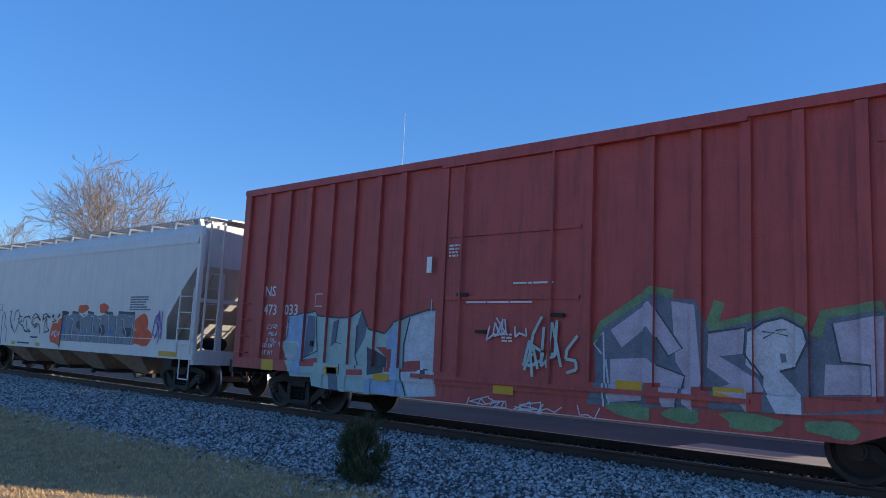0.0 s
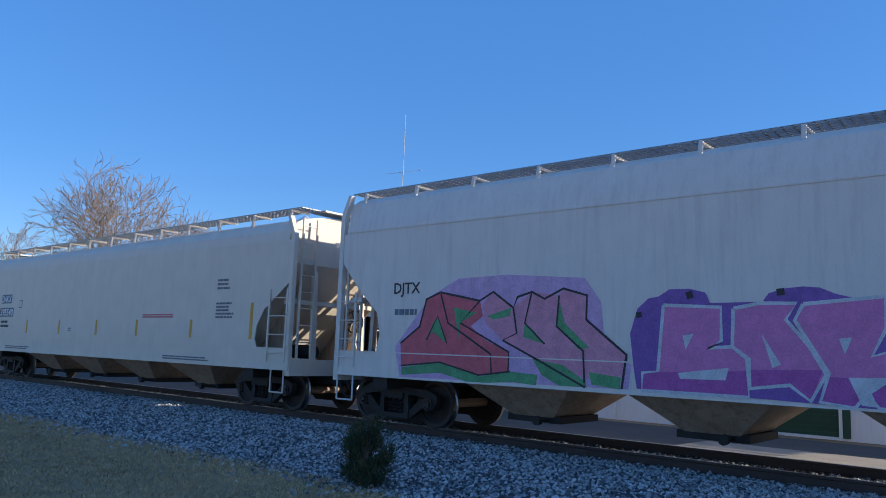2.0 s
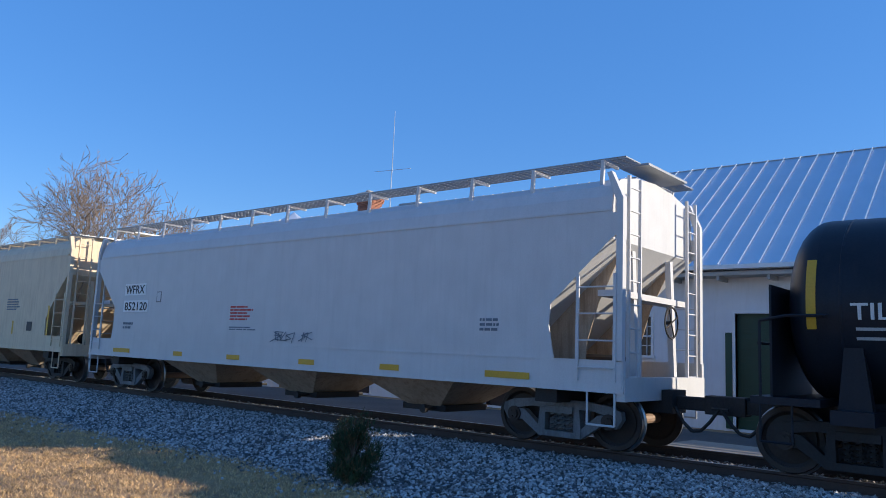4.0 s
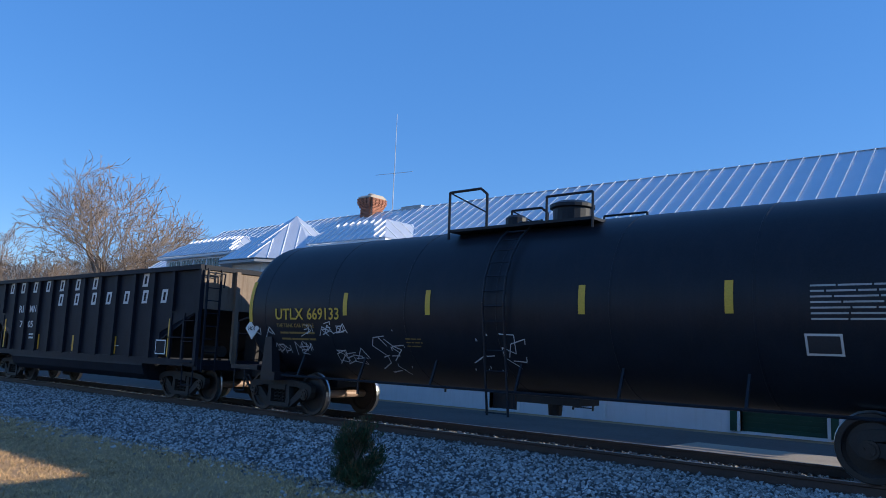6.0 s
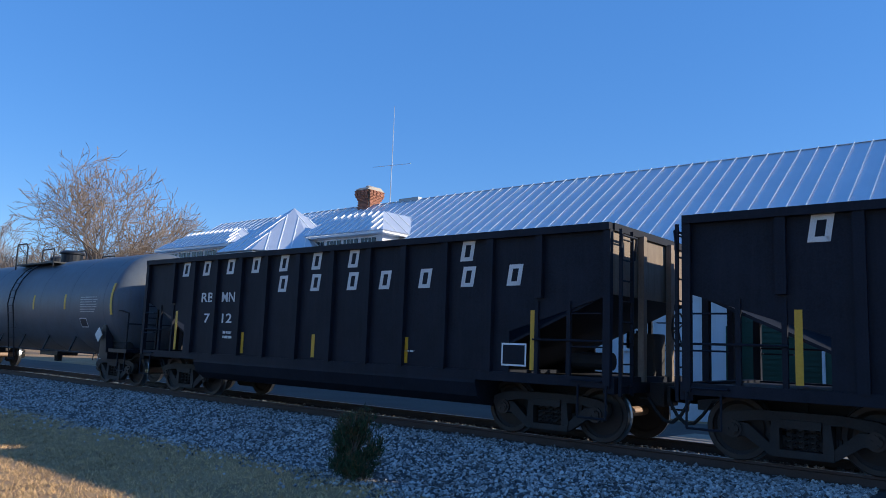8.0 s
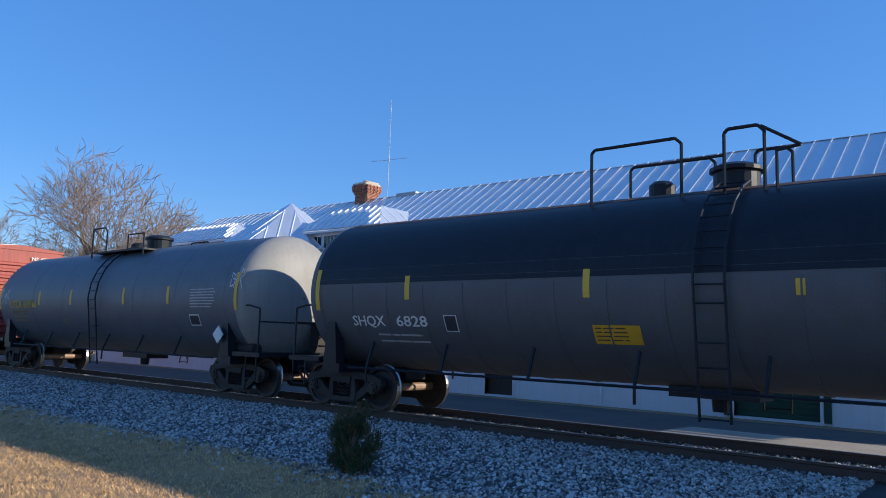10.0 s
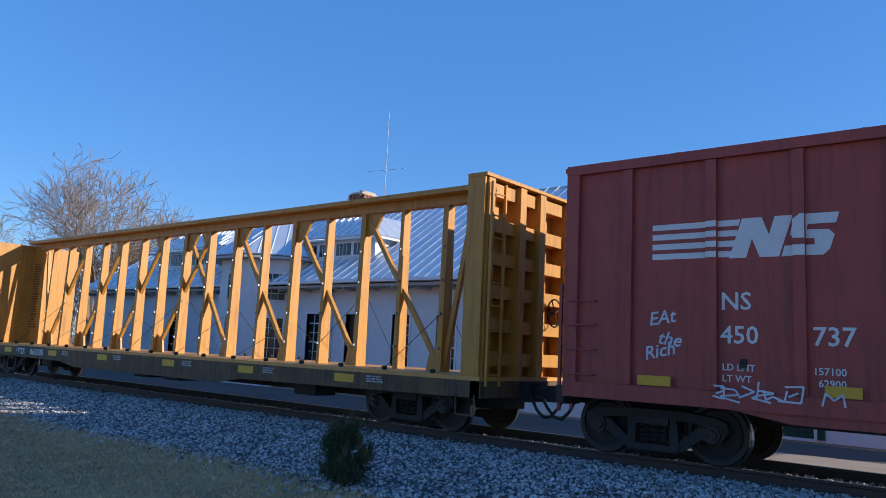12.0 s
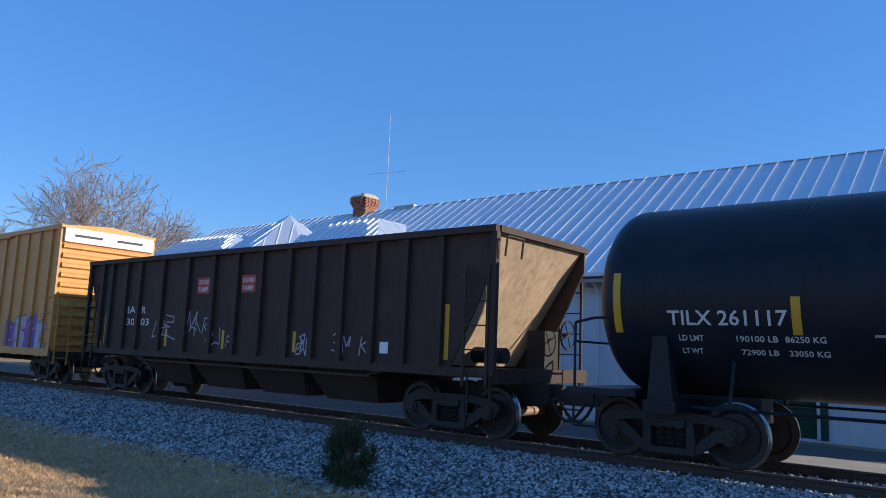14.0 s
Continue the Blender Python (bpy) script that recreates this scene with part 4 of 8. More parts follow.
def mural(car, rows, y, ribs=(), proud=0.0, bands=()):
    """Spray paint in layers: closed shapes (width 0) or lines, carried over the ribs and down over sill bands (z0, z1, y)."""
    swap = lambda pl: [(b, a) for a, b in pl]
    for i, (material, w, pts) in enumerate(rows):
        strip = stroke(pts, w) if w else pts
        n = len(pts)
        shapes = [pts] if not w else [[strip[k], strip[k + 1], strip[2 * n - 2 - k], strip[2 * n - 1 - k]] for k in range(n - 1)]
        bm = B()
        seen = {}

        def corner(a, yy, b):
            key = (round(a, 4), round(yy, 5), round(b, 4))
            if key not in seen:
                seen[key] = bm.verts.new((a, yy, b))
            return seen[key]

        for poly in shapes:
            laid = [(poly, y)] + [(clip_x(poly, a, b), y - proud) for a, b in ribs] + [(swap(clip_x(swap(poly), a, b)), yy) for a, b, yy in bands]
            for pl, yy in laid:
                vs = list(dict.fromkeys(corner(a, yy - 0.0015 - 0.0005 * i, b) for a, b in pl))
                if len(vs) >= 3 and not bm.faces.get(vs):
                    bm.faces.new(vs).normal_update()
        bmesh.ops.triangulate(bm, faces=bm.faces)
        part("graffiti_line" if w else "graffiti_shape", bm, material, car)


# ---- box car ----
def boxcar(u, L, H, tc, door, ribs, colour, label, W=1.60, z0=0.93, sill=((-2.2, 2.2), 0.52), end_style="corrugated", roofcol=None, door_ribs=(0.15, 0.29, 0.43, 0.57, 0.71, 0.85), lock_bars=()):
    car = thing("boxcar", label, "boxcar", "freight cars")
    hl, hw = L / 2, W
    part("body", box(B(), -hl, hl, -hw + 0.07, hw - 0.07, z0, H - 0.12), colour, car, "steel sides with raised posts")
    for s in (-1, 1):
        for x in ribs:
            a = prism(B(), [(x - 0.075, z0 + 0.18), (x + 0.075, z0 + 0.18), (x + 0.075, H - 0.18), (x - 0.075, H - 0.18)], s * (hw - 0.072), s * hw)
            part("side_post", a, colour, car, bevel=0.0)
        for x in (-hl + 0.11, hl - 0.11):
            part("corner_post", box(B(), x - 0.11, x + 0.11, *sorted((s * (hw - 0.072), s * (hw + 0.004))), z0 - 0.02, H - 0.10), colour, car)
        part("top_chord", box(B(), -hl, hl, *sorted((s * (hw - 0.072), s * (hw + 0.012))), H - 0.17, H - 0.02), colour, car)
        part("side_sill", box(B(), -hl, hl, *sorted((s * (hw - 0.072), s * (hw + 0.01))), z0 - 0.06, z0 + 0.17), colour, car)
        (a, b), zz = sill
        pl = [(a - 0.8, z0 - 0.06), (b + 0.8, z0 - 0.06), (b, zz), (a, zz)]
        part("deep_sill", prism(B(), pl, *sorted((s * (hw - 0.06), s * (hw - 0.02)))), colour, car)
        # plug door with bars
        d0, d1 = door
        d = part("door", box(B(), d0, d1, *sorted((s * (hw - 0.068), s * (hw - 0.012))), z0 + 0.12, H - 0.24), colour, car, "sliding plug door")
        for k in door_ribs:
            z = z0 + 0.12 + k * (H - z0 - 0.36)
            part("door_rib", box(B(), d0 + 0.03, d1 - 0.03, *sorted((s * (hw - 0.012), s * (hw + 0.018))), z - 0.03, z + 0.03), colour, d)
        for x in lock_bars:
            part("lock_bar", rod(B(), (x, s * (hw + 0.045), z0 + 0.1), (x, s * (hw + 0.045), H - 0.25), 0.025, 6), colour, d)
        for x, z in ((d0 + 0.45, z0 + 1.55), (d1 - 0.4, z0 + 1.2), (d0 + 0.9, z0 + 0.9)):
            part("door_handle", box(B(), x - 0.12, x + 0.12, *sorted((s * (hw + 0.018), s * (hw + 0.06))), z - 0.03, z + 0.03), "iron", d)
        part("door_track", box(B(), d0 - 0.7, d1 + 2.6, *sorted((s * (hw - 0.07), s * (hw + 0.055))), z0 + 0.03, z0 + 0.10), colour, car)
        part("door_track", box(B(), d0 - 0.15, d1 + 2.6, *sorted((s * (hw - 0.07), s * (hw + 0.055))), H - 0.235, H - 0.18), colour, car)
        for x in (d0 - 0.09, d1 + 0.09):
            part("door_post", box(B(), x - 0.085, x + 0.085, *sorted((s * (hw - 0.072), s * (hw + 0.02))), z0 + 0.16, H - 0.18), colour, car)
        part("vent_hatch", box(B(), hl - 2.3, hl - 1.5, *sorted((s * (hw - 0.072), s * (hw - 0.045))), H - 0.75, H - 0.45), colour, car)
        part("rod_guide", box(B(), -hl + 2.7, -hl + 2.78, *sorted((s * (hw - 0.072), s * (hw - 0.03))), z0 + 0.5, z0 + 0.62), "iron", car)
        ladder(car, *((-hl + 0.12, -hl + 0.56) if s < 0 else (hl - 0.56, hl - 0.12)), s * (hw + 0.07), z0 + 0.1, z0 + 1.6, 4, colour, "grab_irons", False, 0.07 * -s)
        ladder(car, *((hl - 0.62, hl - 0.14) if s < 0 else (-hl + 0.62, -hl + 0.14)), s * (hw + 0.07), z0 + 0.1, z0 + 2.0, 4, colour, "side_ladder", False, 0.07 * -s)
    # roof with a low ridge and cross ribs
    prof = [(-hw - 0.01, H - 0.12), (-hw - 0.01, H - 0.05), (-0.02, H + 0.09), (hw + 0.01, H - 0.05), (hw + 0.01, H - 0.12)]
    part("roof", extrude_x(B(), prof, -hl - 0.03, hl + 0.03), roofcol or colour, car, "galvanised panel roof" if roofcol else "")
    k = -hl + 0.6
    while k < hl - 0.3:
        for s in (-1, 1):
            part("roof_rib", beam(B(), (k, s * (hw - 0.05), H - 0.04), (k, s * 0.05, H + 0.09), 0.09, 0.05, (1, 0, 0)), "galv", car)
        k += 1.22
    # ends: horizontal corrugations
    for s in (-1, 1):
        x = s * hl
        bm = B()
        n = 11
        v = [(z0 + 0.1, 0.004)]
        for k in range(n):
            z = z0 + 0.25 + k * (H - z0 - 0.75) / n
            h = (H - z0 - 0.75) / n * 0.62
            v += [(z, 0.004), (z + h * 0.25, 0.08), (z + h * 0.75, 0.08), (z + h, 0.004)]
        v.append((H - 0.2, 0.004))
        ring = [[bm.verts.new((x + s * d, y, zz)) for zz, d in v] for y in (-hw + 0.10, hw - 0.10)]
        back = [[bm.verts.new((x + s * 0.001, y, zz)) for zz in (v[0][0], v[-1][0])] for y in (-hw + 0.10, hw - 0.10)]
        for i in range(len(v) - 1):
            bm.faces.new((ring[0][i], ring[0][i + 1], ring[1][i + 1], ring[1][i]))
        bm.faces.new(ring[0] + back[0][::-1]), bm.faces.new(ring[1][::-1] + back[1])
        part("end_panel", bm, colour, car, "corrugated steel end")
        end_ladder(car, x + s * 0.13, -hw + 0.12, -hw + 0.52, z0 - 0.3, z0 + 1.7, 5, colour)
        end_ladder(car, x + s * 0.13, hw - 0.52, hw - 0.12, z0 - 0.3, z0 + 1.7, 5, colour)
        part("crossover_platform", box(B(), *sorted((x, x + s * 0.32)), -1.0, 1.0, z0 + 0.02, z0 + 0.06), "iron", car)
        part("end_sill", box(B(), *sorted((x - s * 0.02, x + s * 0.12)), -hw, hw, z0 - 0.18, z0 + 0.1), "iron", car)
        part("buffer", box(B(), *sorted((x - s * 0.9, x + s * 0.32)), -0.28, 0.28, 0.62, 0.99), "iron", car)
        coupler(car, x + s * 0.30, s)
        truck(car, u, s * tc)
    brake_wheel(car, hl + 0.26, 0.45, z0 + 1.35)
    part("brake_gear", box(B(), hl + 0.02, hl + 0.2, 0.2, 0.7, z0 + 1.1, z0 + 1.7), "iron", car, bevel=0.02)
    part("underframe", box(B(), -hl + 0.4, hl - 0.4, -0.32, 0.32, 0.62, z0), "iron", car)
    for x in (-3.6, -1.2, 1.2, 3.6):
        part("cross_bearer", box(B(), x - 0.06, x + 0.06, -hw + 0.1, hw - 0.1, z0 - 0.22, z0 - 0.06), "iron", car)
    CARS.append((car, u))
    return car


# ---- covered hopper ----
def covered_hopper(u, L, tc, bays, colour, label, top=4.42, eave=3.95, slope=(3.35, 1.9), style="iron", W=1.6, boards="galv", crease=True, gap=((0.10, 3.38), (0.62, 2.88), (1.33, 2.25), (1.40, 1.90), (1.36, 1.43))):
    car = thing("covered_hopper", label, "hopper car", "freight cars")
    hl = L / 2
    prof = [(W - 0.02, 1.12), (W, 1.6), (W, eave), (W - 0.035, eave + 0.22), (W - 0.12, top - 0.06), (W - 0.32, top + 0.08), (0.7, top + 0.20), (0.0, top + 0.24)]
    if not crease:
        prof = [(W - 0.03, 1.12), (W, 1.6), (W, top - 0.42), (W - 0.03, top - 0.2), (W - 0.14, top - 0.02), (W - 0.36, top + 0.1), (0.7, top + 0.22), (0.0, top + 0.26)]

    def xend(z):
        zs, run = slope
        return hl - 0.22 if z >= zs else hl - 0.22 - run * (zs - z) / (zs - 1.12)

    full = [(-y, z) for y, z in prof] + [(y, z) for y, z in prof[-2::-1]]
    # add a level at the slope's start
    def level(pts):
        out = []
        for (a, za), (b, zb) in zip(pts, pts[1:]):
            out.append((a, za))
            if (za - slope[0]) * (zb - slope[0]) < 0:
                k = (slope[0] - za) / (zb - za)
                out.append((a + k * (b - a), slope[0]))
        return out + [pts[-1]]
    full = level(full)
    bm = B()
    rings = [[bm.verts.new((s * xend(z), y, z)) for y, z in full] for s in (-1, 1)]
    n = len(full)
    for i in range(n - 1):
        bm.faces.new((rings[0][i], rings[0][i + 1], rings[1][i + 1], rings[1][i]))
    bm.faces.new((rings[0][0], rings[1][0], rings[1][-1], rings[0][-1]))
    for r in rings:
        for i in range(n // 2):
            q = [r[i], r[i + 1], r[n - 2 - i], r[n - 1 - i]]
            bm.faces.new(list(dict.fromkeys(q)))
    part("body", bm, colour, car, "rounded steel hopper body")
    for s in (-1, 1):
        y = s * W
        # side sheet wings and sills
        part("side_sill", box(B(), -hl, hl, *sorted((y - s * 0.09, y + s * 0.003)), 0.95, 1.42), colour, car, "tall side sill")
        part("sill_lip", box(B(), -hl, hl, *sorted((y - s * 0.02, y + s * 0.014)), 1.405, 1.425), colour, car)
        part("sill_lip", box(B(), -hl, hl, *sorted((y - s * 0.09, y + s * 0.014)), 0.935, 0.965), colour, car)
        if crease:
            part("roof_seam", box(B(), -hl + 0.23, hl - 0.23, *sorted((y - s * 0.02, y + s * 0.012)), eave - 0.02, eave + 0.02), colour, car)
        for e in (-1, 1):
            x = e * hl
            wing = [(x - e * 0.11, eave - 0.05)] + [(x - e * a, b) for a, b in gap] + [(x - e * (gap[-1][0] + 0.02), 1.30), (x - e * 2.5, 1.30), (x - e * 2.5, eave - 0.05)]
            part("side_wing", prism(B(), wing, *sorted((y - s * 0.03, y - s * 0.002))), colour, car)
            part("corner_post", prism(B(), [(x - e * 0.02, 1.0), (x - e * 0.13, 1.0), (x - e * 0.13, top - 0.35), (x - e * 0.30, top + 0.12), (x - e * 0.22, top + 0.14), (x - e * 0.02, top - 0.3)], *sorted((y - s * 0.10, y + s * 0.014))), colour, car)
            zs, run = slope
            # Web plates fill the opening in the darker bay colour to stand for shade.
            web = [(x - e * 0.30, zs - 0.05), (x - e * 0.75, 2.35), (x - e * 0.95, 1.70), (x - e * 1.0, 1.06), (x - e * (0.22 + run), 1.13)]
            part("slope_web", prism(B(), web, *sorted((s * 0.98, s * 1.0))), "bay", car, "web plate under the slope sheet, darkened as shade")
            if (s < 0) == (e > 0):
                ladder(car, x - e * 0.14, x - e * 0.78, y + s * 0.02, 1.1, 2.75, 4, colour, "side_ladder")
            else:
                ladder(car, x - e * 0.14, x - e * 0.6, y + s * 0.02, 1.1, 2.6, 4, colour, "side_ladder")
            part("stirrup", pipe(B(), [(x - e * 0.14, y, 0.95), (x - e * 0.14, y, 0.45), (x - e * 0.60, y, 0.45), (x - e * 0.60, y, 0.95)], 0.018), colour, car)
        # running board with its brackets
        bm, yb, zb = B(), s * (W - 0.48), max(top + 0.22, 4.64)
        for k in range(6):
            yy = yb + (k - 2.5) * 0.10
            box(bm, -hl + 0.1, hl - 0.1, yy - 0.012, yy + 0.012, zb - 0.03, zb)
        k = -hl + 0.12
        while k < hl - 0.1:
            box(bm, k, k + 0.025, yb - 0.262, yb + 0.262, zb - 0.022, zb - 0.006)
            k += 0.14
        part("running_board", bm, boards, car, "steel grating walkway on the roof")
        bm = B()
        beam(bm, (0, s * (W - 0.20), top - 0.02), (0, yb + s * 0.24, zb - 0.02), 0.06, 0.05)
        beam(bm, (0, yb + s * 0.24, zb - 0.05), (0, yb - s * 0.26, zb - 0.05), 0.05, 0.04)
        me = mesh("walkway_bracket", bm, colour)
        for k in range(13):
            part("walkway_bracket", me, None, car).location.x = -hl + 0.5 + k * (L - 1.0) / 12
    for e in (-1, 1):
        x = e * hl
        end_ladder(car, x - e * 0.05, -W + 0.25, -W + 0.65, 1.0, top + 0.1, 9, colour)
        end_ladder(car, x - e * 0.05, W - 0.65, W - 0.25, 1.0, top + 0.1, 9, colour)
        part("end_platform", box(B(), *sorted((x - e * 1.6, x)), -W + 0.1, W - 0.1, 1.0, 1.06), "iron", car)
        part("end_sill", box(B(), *sorted((x - e * 0.15, x + e * 0.02)), -W + 0.02, W - 0.02, 0.82, 1.18), colour, car)
        bm = B()
        for y in (-0.75, 0.75):
            beam(bm, (x - e * 0.22, y, 1.1), (x - e * 0.30, y, 3.2), 0.12, 0.10, (1, 0, 0))
        box(bm, *sorted((x - e * 0.55, x - e * 0.2)), -W + 0.2, W - 0.2, 2.42, 2.52)
        part("end_frame", bm, colour, car)
        part("end_walkway", box(B(), *sorted((x - e * 0.5, x + e * 0.02)), -W + 0.8, W - 0.8, 4.60, 4.64), boards, car)
        part("buffer", box(B(), *sorted((x - e * 1.3, x + e * 0.2)), -0.28, 0.28, 0.62, 0.99), "iron", car)
        coupler(car, x + e * 0.12, e)
        truck(car, u, e * tc, style)
        part("bolster_beam", box(B(), *sorted((e * tc - 0.2, e * tc + 0.2)), -W + 0.1, W - 0.1, 0.72, 1.0), "iron", car)
    brake_wheel(car, hl - 0.1, 0.4, 2.1)
    part("air_cylinder", rod(B(), (hl - 1.3, -0.4, 1.35), (hl - 0.6, -0.4, 1.35), 0.17, 12), "iron", car)
    # bays with outlet gates
    span = 2 * tc - 2.9
    w = span / bays
    for k in range(bays):
        c = -span / 2 + (k + 0.5) * w
        bm = B()
        a = [bm.verts.new((c + i * w * 0.41, j * (W - 0.10), 1.118)) for i, j in ((-1, -1), (1, -1), (1, 1), (-1, 1))]
        b = [bm.verts.new((c + i * 0.42, j * 0.66, 0.40)) for i, j in ((-1, -1), (1, -1), (1, 1), (-1, 1))]
        for i in range(4):
            bm.faces.new((a[i], a[(i + 1) % 4], b[(i + 1) % 4], b[i]))
        bm.faces.new(b)
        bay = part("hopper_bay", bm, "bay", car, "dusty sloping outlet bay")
        bm = B()
        box(bm, c - 0.55, c + 0.55, -0.66, 0.66, 0.30, 0.42)
        rod(bm, (c + 0.3, -1.0, 0.36), (c + 0.3, 1.0, 0.36), 0.035, 8)
        rod(bm, (c + 0.3, -1.04, 0.36), (c + 0.3, -0.94, 0.36), 0.08, 8)
        part("outlet_gate", bm, "iron", bay)
    # roof hatches
    for k in range(5):
        x = (k - 2) * L / 5.6
        part("hatch", box(B(), x - 1.2, x + 1.2, -0.3, 0.3, top + 0.20, top + 0.33), colour, car, bevel=0.03)
    CARS.append((car, u))
    return car


# ---- tank car ----
def tank_car(u, Lt, R, zc, tc, colour, label, headcol=None, platform="tall", belly="black", upper=None, seams=3, lad=0.0, deck=0.25):
    car = thing("tank_car", label, "tank car", "freight cars")
    hl = Lt / 2
    hb = 0.36 * R + 0.06      # depth of the bulged heads
    n = 48

    def shell(prof, r0=0.0, r1=math.tau, cap=False):
        bm = B()
        full = abs(r1 - r0 - math.tau) < 1e-6
        cnt = n if full else 24
        rings = [[bm.verts.new((x, r * math.sin(r0 + (r1 - r0) * k / cnt), zc + r * math.cos(r0 + (r1 - r0) * k / cnt))) for k in range(cnt if full else cnt + 1)] for x, r in prof]
        for a, b in zip(rings, rings[1:]):
            for i in range(cnt if full else cnt):
                j = (i + 1) % len(a)
                bm.faces.new((a[i], a[j], b[j], b[i]))
        return bm

    cyl = hl - hb
    tank = part("tank", shell([(-cyl, R), (0, R), (cyl, R)]), colour, car, "welded steel tank", True)
    for s in (-1, 1):
        prof = [(s * (cyl + hb * math.sin(t * math.pi / 20)), R * math.cos(t * math.pi / 20) ** 0.75) for t in range(0, 10)] + [(s * hl, 0.02)]
        # headcol lightens the sunward head only: sunlight put into its colour
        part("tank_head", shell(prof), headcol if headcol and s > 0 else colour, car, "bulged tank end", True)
    for k in range(-seams, seams + 1):
        xs, h = k * cyl / (seams + 0.2), 0.006 if seams < 5 else 0.012
        part("weld_seam", shell([(xs - 0.02, R), (xs - 0.012, R + h), (xs + 0.012, R + h), (xs + 0.02, R)], *((radians(88), radians(272)) if upper else ())), colour, car)
    if upper:
        part("spill_coat", shell([(-cyl, R + 0.003), (cyl, R + 0.003)], radians(-86), radians(86)), upper, car, "darker upper half of the tank", True)
        part("rust_crown", shell([(-cyl + 0.1, R + 0.006), (cyl - 0.1, R + 0.006)], radians(-24), radians(24)), "crown", car, "rusted crown of the tank", True)
    bot = zc - R
    for e in (-1, 1):
        x = e * tc
        # saddle, stub sill and end deck
        bm = B()
        for sg in (-1, 1):
            prism(bm, [(x - 0.20, 0.92), (x + 0.20, 0.92), (x + 0.11, zc - 0.42 * R), (x - 0.11, zc - 0.42 * R)], sg * 0.78 * R, sg * 0.92 * R)
        box(bm, x - 0.25, x + 0.25, -1.42, 1.42, 0.74, 0.92)
        part("saddle", bm, belly, car)
        xe = e * (hl + deck)
        part("stub_sill", box(B(), *sorted((x - e * 1.1, xe)), -0.3, 0.3, 0.62, 1.0), belly, car)
        part("end_deck", box(B(), *sorted((x + e * 0.35, xe + e * 0.02)), -1.45, 1.45, 0.94, 1.04), belly, car)
        for s in (-1, 1):
            part("end_rail", pipe(B(), [(xe - e * 0.1, s * 1.40, 1.04), (xe - e * 0.1, s * 1.40, 2.05), (xe - e * 0.45, s * 1.42, 2.12), (xe - e * 0.95, s * 1.42, 2.12)] if platform != "x" else [], 0.022), belly, car)
            part("stirrup", pipe(B(), [(xe - e * 0.1, s * 1.42, 0.95), (xe - e * 0.1, s * 1.42, 0.45), (xe - e * 0.5, s * 1.42, 0.45), (xe - e * 0.5, s * 1.42, 0.95)], 0.018), belly, car)
        part("cross_rail", pipe(B(), [(xe - e * 0.08, -1.40, 1.75), (xe - e * 0.08, 1.40, 1.75)], 0.02), belly, car)
        coupler(car, xe - e * 0.05, e)
        truck(car, u, x)
    brake_wheel(car, hl + deck - 0.06, 0.5, 1.75)
    part("brake_gear", box(B(), hl + deck - 0.30, hl + deck - 0.10, 0.3, 0.75, 1.04, 1.75), "iron", car, bevel=0.02)
    part("air_cylinder", rod(B(), (tc - 0.2, -1.05, 1.10), (tc + 0.75, -1.05, 1.10), 0.14, 12), "iron", car)
    for s in (-1, 1):
        y = s * (R + 0.04)
        bm = pipe(B(), [(-tc + 0.5, s * 1.40, 0.86), (tc - 0.5, s * 1.40, 0.86)], 0.025)
        k = -tc + 1.0
        while k < tc - 0.5:
            beam(bm, (k, s * 1.38, 0.86), (k, s * 0.75 * R, zc - 0.64 * R), 0.04, 0.04)
            beam(bm, (k, s * 1.38, 0.86), (k, s * 1.38, 0.60), 0.04, 0.03) if int(k) % 3 == 0 else None
            k += 1.9
        part("side_handrail", bm, belly, car)
        # ladder at the middle
        ladder = part("ladder", B(), belly, car)
        ladder.location.x = lad
        for x in (-0.22, 0.22):
            pts = [(x, s * 1.45, 0.45)] + [(x, s * (R + 0.10) * math.sin(a), zc + (R + 0.10) * math.cos(a)) for a in [radians(d) for d in (105, 90, 75, 60, 45, 30, 18)]]
            part("ladder_rail", pipe(B(), pts, 0.022), belly, ladder)
        for d in range(20, 110, 9):
            a = radians(d)
            part("rung", rod(B(), (-0.22, s * (R + 0.10) * math.sin(a), zc + (R + 0.10) * math.cos(a)), (0.22, s * (R + 0.10) * math.sin(a), zc + (R + 0.10) * math.cos(a)), 0.013, 5), belly, ladder)
        for z in (0.5, 0.85, 1.2, 1.55):
            part("rung", rod(B(), (-0.22, s * 1.5, z), (0.22, s * 1.5, z), 0.013, 5), belly, ladder)
    zt = zc + R
    # manway and fittings
    bm = B()
    lathe = [(0.36, 0), (0.36, 0.32), (0.42, 0.34), (0.42, 0.40), (0.30, 0.46), (0.05, 0.48)]
    ob = part("manway", lathe_y(bm, lathe, 0, 0, 20), belly if platform != "tall" else "dusty", car, "bolted manway cover")
    ob.matrix_local = pose(0.55 if platform != "tall" else -0.35, 0, zt - 0.06, 90)
    ob = part("valve_housing", lathe_y(B(), [(0.22, 0), (0.22, 0.26), (0.15, 0.32)], 0, 0, 14), belly, car)
    ob.matrix_local = pose(-0.7 if platform != "tall" else 0.75, 0, zt - 0.06, 90)
    if platform == "drum":
        car.children[-2].matrix_local = pose(-0.55, 0, zt - 0.06, 90) @ Matrix.Diagonal((1.28, 1.0, 1.28, 1))
        car.children[-1].matrix_local = pose(0.5, 0, zt - 0.06, 90) @ Matrix.Diagonal((1.3, 0.7, 1.3, 1))
